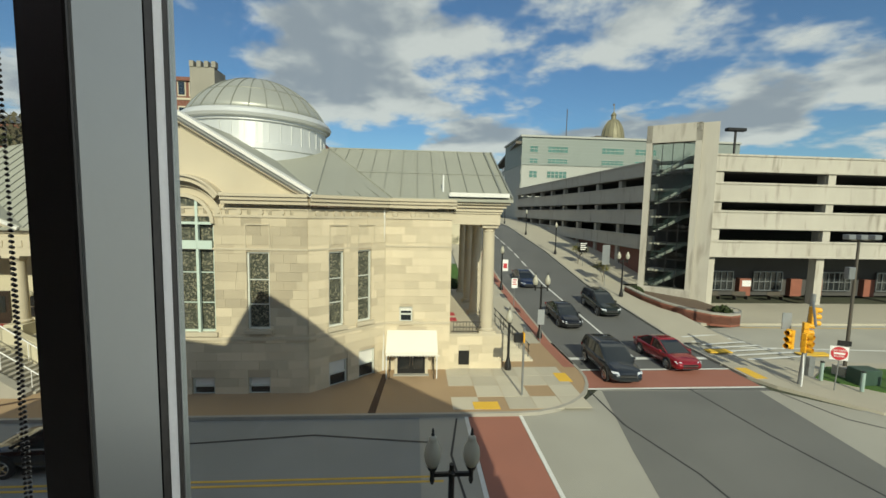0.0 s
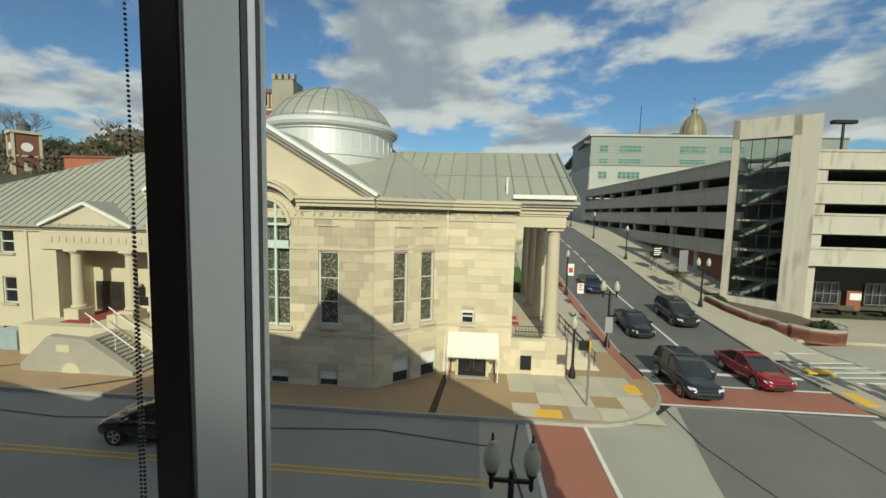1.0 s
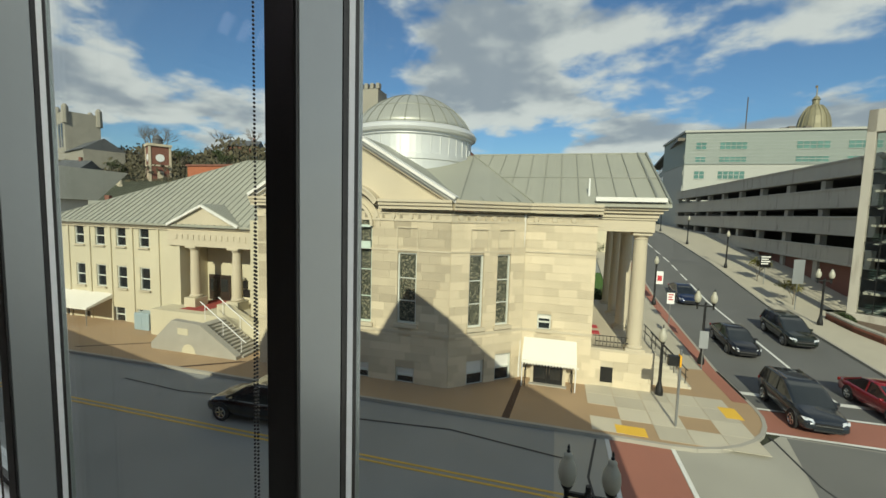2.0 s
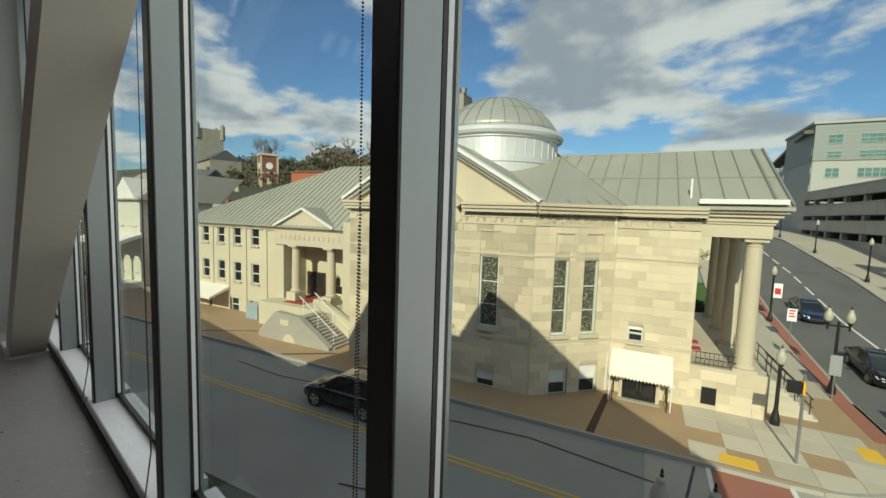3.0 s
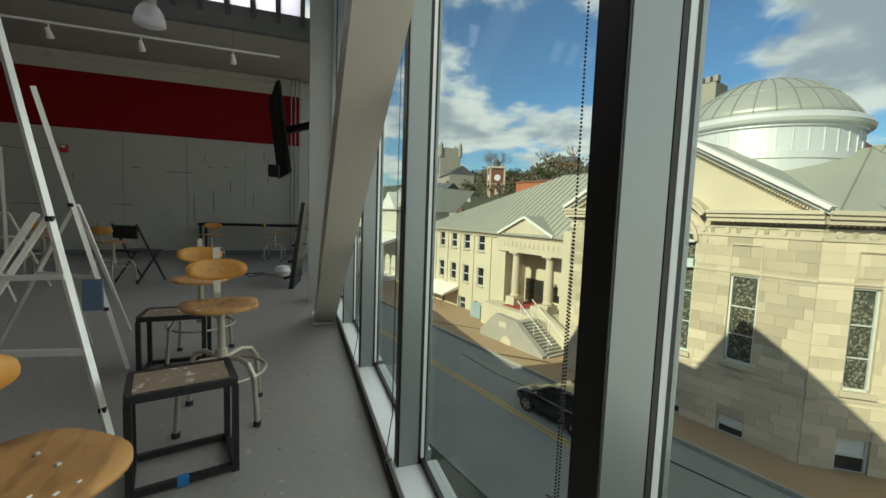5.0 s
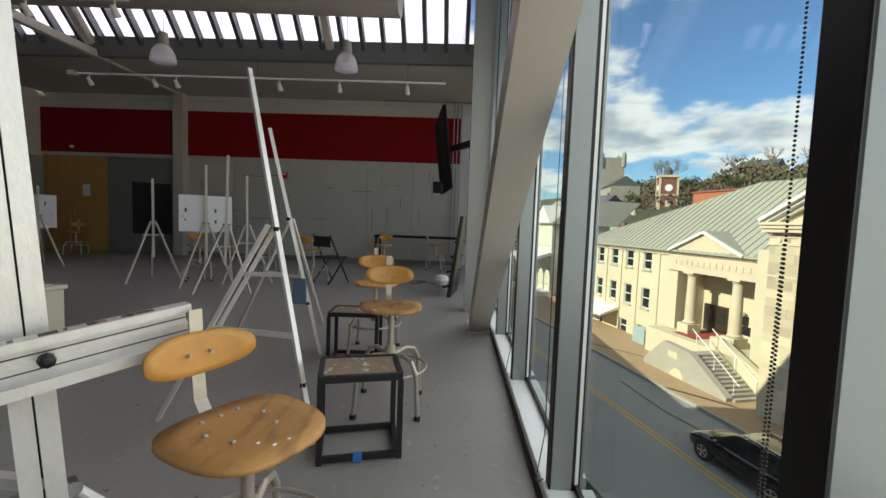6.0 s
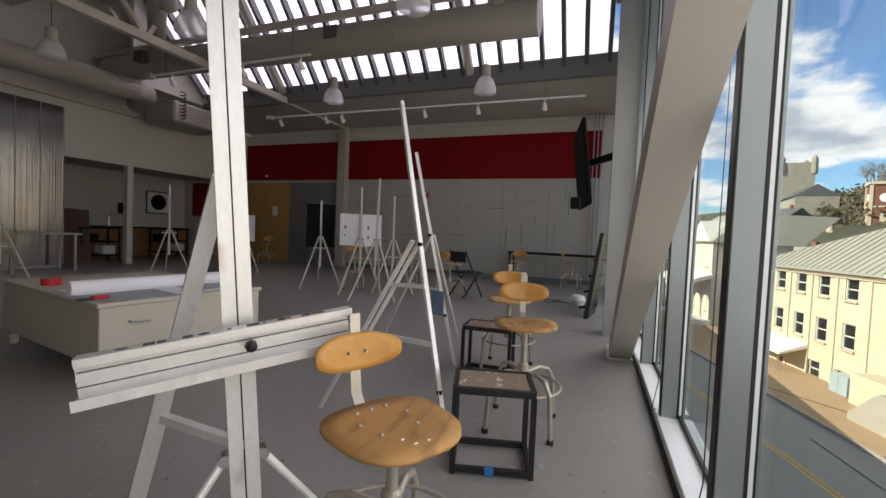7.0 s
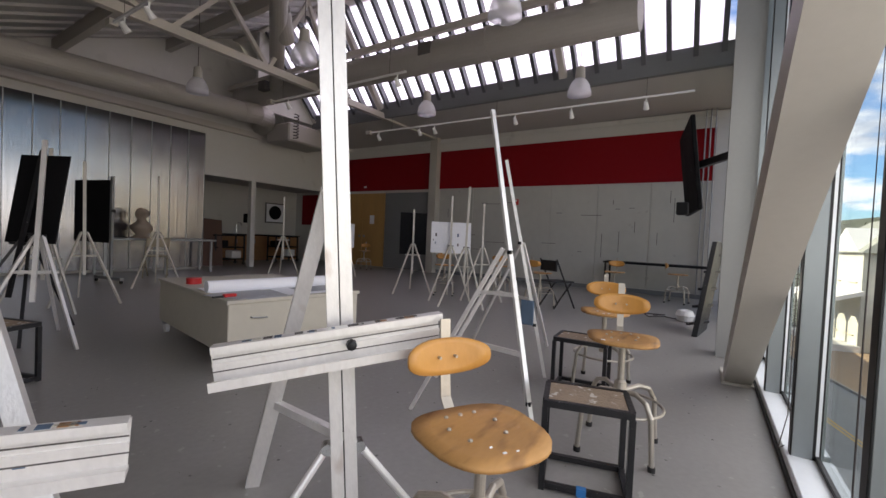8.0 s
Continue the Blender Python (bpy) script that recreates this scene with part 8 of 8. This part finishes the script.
te2 = thing("tall_easel", "tall aluminium folding easel behind another", "easel", (-3.1, -1.2, 0), out=False)
part("mast", bar(B(), (-3.209, -1.127, 0.0), (-3.06, -1.49, 1.75), 0.030, 0.026), easel_alu, te2)
part("leg", bar(B(), (-3.869, -2.158, 0.0), (-3.14, -1.36, 1.08), 0.024, 0.022), easel_alu, te2)
part("cross_bar", bar(B(), (-3.45, -1.70, 0.62), (-3.16, -1.25, 0.62), 0.018, 0.022), easel_alu, te2)
part("rear_leg", bar(B(), (-4.2, -1.44, 0.0), (-3.14, -1.34, 1.08), 0.022, 0.020), easel_alu, te2)
for z in (0.42, 1.08):
    part("clamp", cub(B(), -3.215 + 0.085 * z, -3.187 + 0.085 * z, -1.146 - 0.21 * z, -1.116 - 0.21 * z, z - 0.012, z + 0.012, 0.003), black_iron, te2)
part("pad", cub(B(), -3.14, -3.125, -1.33, -1.22, 0.42, 0.62, 0.004), pad_blue, te2, "blue drawing pad")


def studio_easel(name, label, foot, top, tray_l, tray_r, tray_h, leg_top, leg_foot, seen_post=True):
    """A heavy aluminium easel: a grooved double mast, a channel tray with lips, folding legs."""
    t = thing(name, label, "easel", (foot[0], foot[1], 0), out=False)
    foot, top = Vector(foot), Vector(top)
    d = (top - foot).normalized()
    tl, tr_ = Vector(tray_l), Vector(tray_r)
    ax = (tr_ - tl).normalized()
    side = Vector((ax.x, ax.y, 0)).normalized()
    face = Vector((-side.y, side.x, 0))
    if face.dot(Vector((-foot.x, -foot.y, 0))) < 0:
        face = -face
    if seen_post:
        for k in (-1, 1):
            part("mast", bar(B(), foot + side * k * 0.0225 * 1.02, top + side * k * 0.0225 * 1.02, 0.041, 0.045, up=face), easel_alu, t)
        part("groove", bar(B(), foot - face * 0.012, top - face * 0.012, 0.006, 0.02, up=face), gasket, t)
    up = Vector((0, 0, 1))
    o = face * 0.045
    for a, b, w, h_ in ((tl + o + up * tray_h * 0.5, tr_ + o + up * tray_h * 0.5, 0.012, tray_h), (tl + o * 1.7 + up * 0.006, tr_ + o * 1.7 + up * 0.006, 0.055, 0.012), (tl + o * 2.3 + up * 0.012, tr_ + o * 2.3 + up * 0.012, 0.006, 0.028), (tl + o * 1.4 + up * tray_h, tr_ + o * 1.4 + up * tray_h, 0.045, 0.010), (tl + o * 1.9 + up * (tray_h - 0.006), tr_ + o * 1.9 + up * (tray_h - 0.006), 0.006, 0.022), (tl + o * 1.2 + up * tray_h * 0.52, tr_ + o * 1.2 + up * tray_h * 0.52, 0.008, 0.010)):
        part("tray", bar(B(), a, b, w, h_), easel_alu, t)
    for f in (0.34, 0.67):
        part("tray_groove", bar(B(), tl + o * 1.145 + up * tray_h * f, tr_ + o * 1.145 + up * tray_h * f, 0.002, 0.0035), dark_line, t)
    rr = random.Random(int(foot.x * 100))
    for _ in range(26):
        f, ln, z = rr.uniform(0.02, 0.9), rr.uniform(0.006, 0.05), rr.choice((1.0, 1.0, 1.0, rr.random()))
        q0, q1 = tl.lerp(tr_, f), tl.lerp(tr_, min(f + ln, 1.0))
        k = 1.4 if z == 1.0 else 1.15
        dz = tray_h * z + (0.0055 if z == 1.0 else 0.0)
        part("paint_smear", bar(B(), q0 + o * k + up * dz, q1 + o * k + up * dz, 0.028 * rr.uniform(0.3, 1.0) if z == 1.0 else 0.002, 0.002 if z == 1.0 else 0.003), rr.choice((dark_line, dark_line, cabinet_wood, pad_blue, stand_paint)), t)
    mid_ = tl.lerp(tr_, 0.57)
    kn = part("knob", lathe(B(), [(0.006, 0), (0.018, 0.01), (0.016, 0.03), (0.006, 0.035)], (foot.x, foot.y, 0), 8), black_iron, t)
    kn.matrix_basis = Matrix.Translation(mid_ + o * 1.5 + up * tray_h * 0.55 - Vector((foot[0], foot[1], 0))) @ face.to_track_quat("Z", "Y").to_matrix().to_4x4()
    if leg_top:
        part("rear_leg", bar(B(), leg_top, leg_foot, 0.060, 0.055, up=side), easel_alu, t)
        lt_, lf_ = Vector(leg_top), Vector(leg_foot)
        part("stay", bar(B(), lt_.lerp(lf_, 0.69), foot.lerp(top, 0.175), 0.03, 0.03), easel_alu, t)
    for k in (-1, 1):
        hub = foot.lerp(top, 0.16) + side * k * 0.055
        part("brace_leg", tube(B(), hub, foot + side * k * 0.34 + face * 0.10 - up * foot.z, 0.013, 10), easel_alu, t)
        part("bracket", tube(B(), hub - face * 0.02, hub + face * 0.02, 0.02, 12), chrome, t)
    return t


studio_easel("studio_easel", "paint-spotted aluminium studio easel with a channel tray", (-0.993, -1.085, 0.0), (-0.888, -1.182, 2.2), (-0.64, -1.318, 0.625), (-1.185, -0.88, 0.715), 0.118, (-0.985, -1.235, 1.25), (-1.0, -1.66, 0.0))
studio_easel("studio_easel", "paint-spotted aluminium easel tray close to the camera", (-0.05, -1.75, 0.0), (-0.02, -1.85, 2.0), (0.30, -1.66, 0.53), (-0.415, -1.29, 0.485), 0.128, (-0.25, -2.05, 0.9), (-0.38, -1.55, 0.0))

# ---- model stand and what lies on it ----
ms = thing("model_stand", "cream painted wooden model stand on castors", "model stand", (-2.37, -3.81, 0), out=False, turn=-8.4)
part("box", cub(B(), -0.59, 0.59, -0.86, 0.86, 0.125, 0.54, 0.006), stand_paint, ms)
part("top_board", cub(B(), -0.605, 0.605, -0.875, 0.875, 0.52, 0.55, 0.004), stand_paint, ms)
for x in (0.36,):
    part("pull_handle", path_tube(B(), [(x - 0.06, 0.86, 0.40), (x - 0.06, 0.885, 0.40), (x + 0.06, 0.885, 0.41), (x + 0.06, 0.86, 0.41)], 0.006, 6), steel_grey, ms)
for x in (-0.54, 0.54):
    for y in (-0.80, 0.80):
        w_ = part("castor", tube(B(), (x - 0.018, y, 0.05), (x + 0.018, y, 0.05), 0.05, 16), sign_white, ms)
        part("fork", cub(B(), x - 0.03, x + 0.03, y - 0.03, y + 0.03, 0.09, 0.127), steel_grey, w_)
rl = thing("paper_roll", "thick roll of white drawing paper, partly unrolled", "paper roll", (-2.4, -3.6, 0.550), out=False)
part("roll", tube(B(), (-1.74, -3.52, 0.600), (-2.98, -3.36, 0.600), 0.05, 24), paper, rl)
part("sheet", prism(B(), [(-1.74, -3.46, 0.554), (-2.98, -3.30, 0.554), (-3.0, -3.62, 0.554), (-1.80, -3.78, 0.554)], (0, 0, 0.004)), paper, rl)
for k, (x, y, tn, m_, w, h_) in enumerate(((-2.1, -3.18, -6, paper_grey, 0.55, 0.4), (-1.93, -3.27, 14, paper_grey, 0.5, 0.36), (-2.48, -3.14, -12, paper, 0.6, 0.42), (-2.6, -3.16, -5, paper_grey, 0.45, 0.3))):
    sh_ = thing("drawing_sheet", "loose grey drawing sheet on the model stand" if m_ is paper_grey else "loose white drawing sheet on the model stand", "sheet", (x, y, 0.550 + 0.003 * k), out=False, turn=tn)
    part("sheet", cub(B(), -w / 2, w / 2, -h_ / 2, h_ / 2, 0.0005, 0.003), m_, sh_)
tp = thing("tape_roll", "red roll of tape", "tape", (-1.95, -4.15, 0.550), out=False)
part("roll", lathe(B(), [(0.035, 0), (0.065, 0), (0.065, 0.055), (0.035, 0.055)], (-1.95, -4.15, 0.550), 20), red_plastic, tp)
part("core", lathe(B(), [(0.030, 0.001), (0.034, 0.001), (0.034, 0.054), (0.030, 0.054)], (-1.95, -4.15, 0.550), 20), dark_line, tp)
sc = thing("red_cutter", "red-handled cutter on the drawing sheets", "cutter", (-1.72, -3.2, 0.555), out=False)
part("handle", cub(B(), -1.80, -1.70, -3.21, -3.17, 0.555, 0.580, 0.006), red_plastic, sc)
part("blade", cub(B(), -1.70, -1.62, -3.20, -3.18, 0.557, 0.570), black_iron, sc)
# blackboard on its wheeled stand
bb = thing("mobile_blackboard", "black mobile board on a steel wheeled stand", "blackboard", (-2.93, -9.12, 0), out=False, turn=102)
part("board", cub(B(), -1.07, -0.04, -0.02, 0.02, 0.72, 1.86, 0.006), black_board, bb)
part("upright", cub(B(), -0.03, 0.03, -0.02, 0.02, 0.1, 1.92), steel_grey, bb)
part("foot", cub(B(), -0.42, 0.32, -0.03, 0.03, 0.06, 0.11), steel_grey, bb)
part("knob", tube(B(), (0.03, 0, 1.3), (0.06, 0, 1.3), 0.03, 12), black_iron, bb)
for x in (-0.4, 0.3):
    part("castor", tube(B(), (x, -0.015, 0.03), (x, 0.015, 0.03), 0.03, 12), rubber, bb)
fc = thing("folding_chair", "beige metal folding chair", "chair", (-3.9, -9.7, 0), out=False, turn=60)
beige = mat("beige_steel", (0.42, 0.36, 0.25), 0.45, 0.3, var=0.06)
part("seat", cub(B(), -0.2, 0.2, -0.2, 0.2, 0.43, 0.455, 0.01), beige, fc)
part("backrest", cub(B(), -0.22, -0.19, -0.2, 0.2, 0.62, 0.80, 0.008), beige, fc)
for y in (-0.2, 0.2):
    part("leg", bar(B(), (-0.22, y, 0.82), (0.22, y, 0.0), 0.02, 0.02), beige, fc)
    part("leg", bar(B(), (0.15, y * 0.9, 0.44), (-0.22, y * 0.9, 0.0), 0.02, 0.02), beige, fc)
fc2 = thing("folding_chair", "black metal folding chair by the easels", "chair", (-6.9, -2.2, 0), out=False, turn=150)
part("seat", cub(B(), -0.2, 0.2, -0.2, 0.2, 0.43, 0.455, 0.01), black_steel, fc2)
part("backrest", cub(B(), -0.22, -0.19, -0.2, 0.2, 0.62, 0.80, 0.008), black_steel, fc2)
for y in (-0.2, 0.2):
    part("leg", bar(B(), (-0.22, y, 0.82), (0.22, y, 0.0), 0.02, 0.02), black_steel, fc2)
    part("leg", bar(B(), (0.15, y * 0.9, 0.44), (-0.22, y * 0.9, 0.0), 0.02, 0.02), black_steel, fc2)
# dried paint specks on the floor
bm = B()
rnd = random.Random(9)
for _ in range(700):
    x, y, r0 = rnd.uniform(-6, 0.2), rnd.uniform(-3.5, 0.25), rnd.choice((0.002, 0.003, 0.003, 0.005, 0.008))
    if abs(x) < 0.3 and abs(y) < 0.3:
        continue
    n_ = rnd.choice((5, 6, 7))
    bm.faces.new([bm.verts.new((x + r0 * rnd.uniform(0.6, 1.3) * math.cos(k * math.tau / n_), y + r0 * rnd.uniform(0.6, 1.3) * math.sin(k * math.tau / n_), 0.0012)) for k in range(n_)])
solid("paint_specks", bm, mat("speck_paint", (0.12, 0.115, 0.11), 0.6, var=0.3, scale=3, island=0.9), "dried paint specks on the floor", "paint", "stuff")

# ---- stones, bricks and slabs, last ----
for job in LATER:
    job()
slabs(bpy.data.objects["pavement_church"])
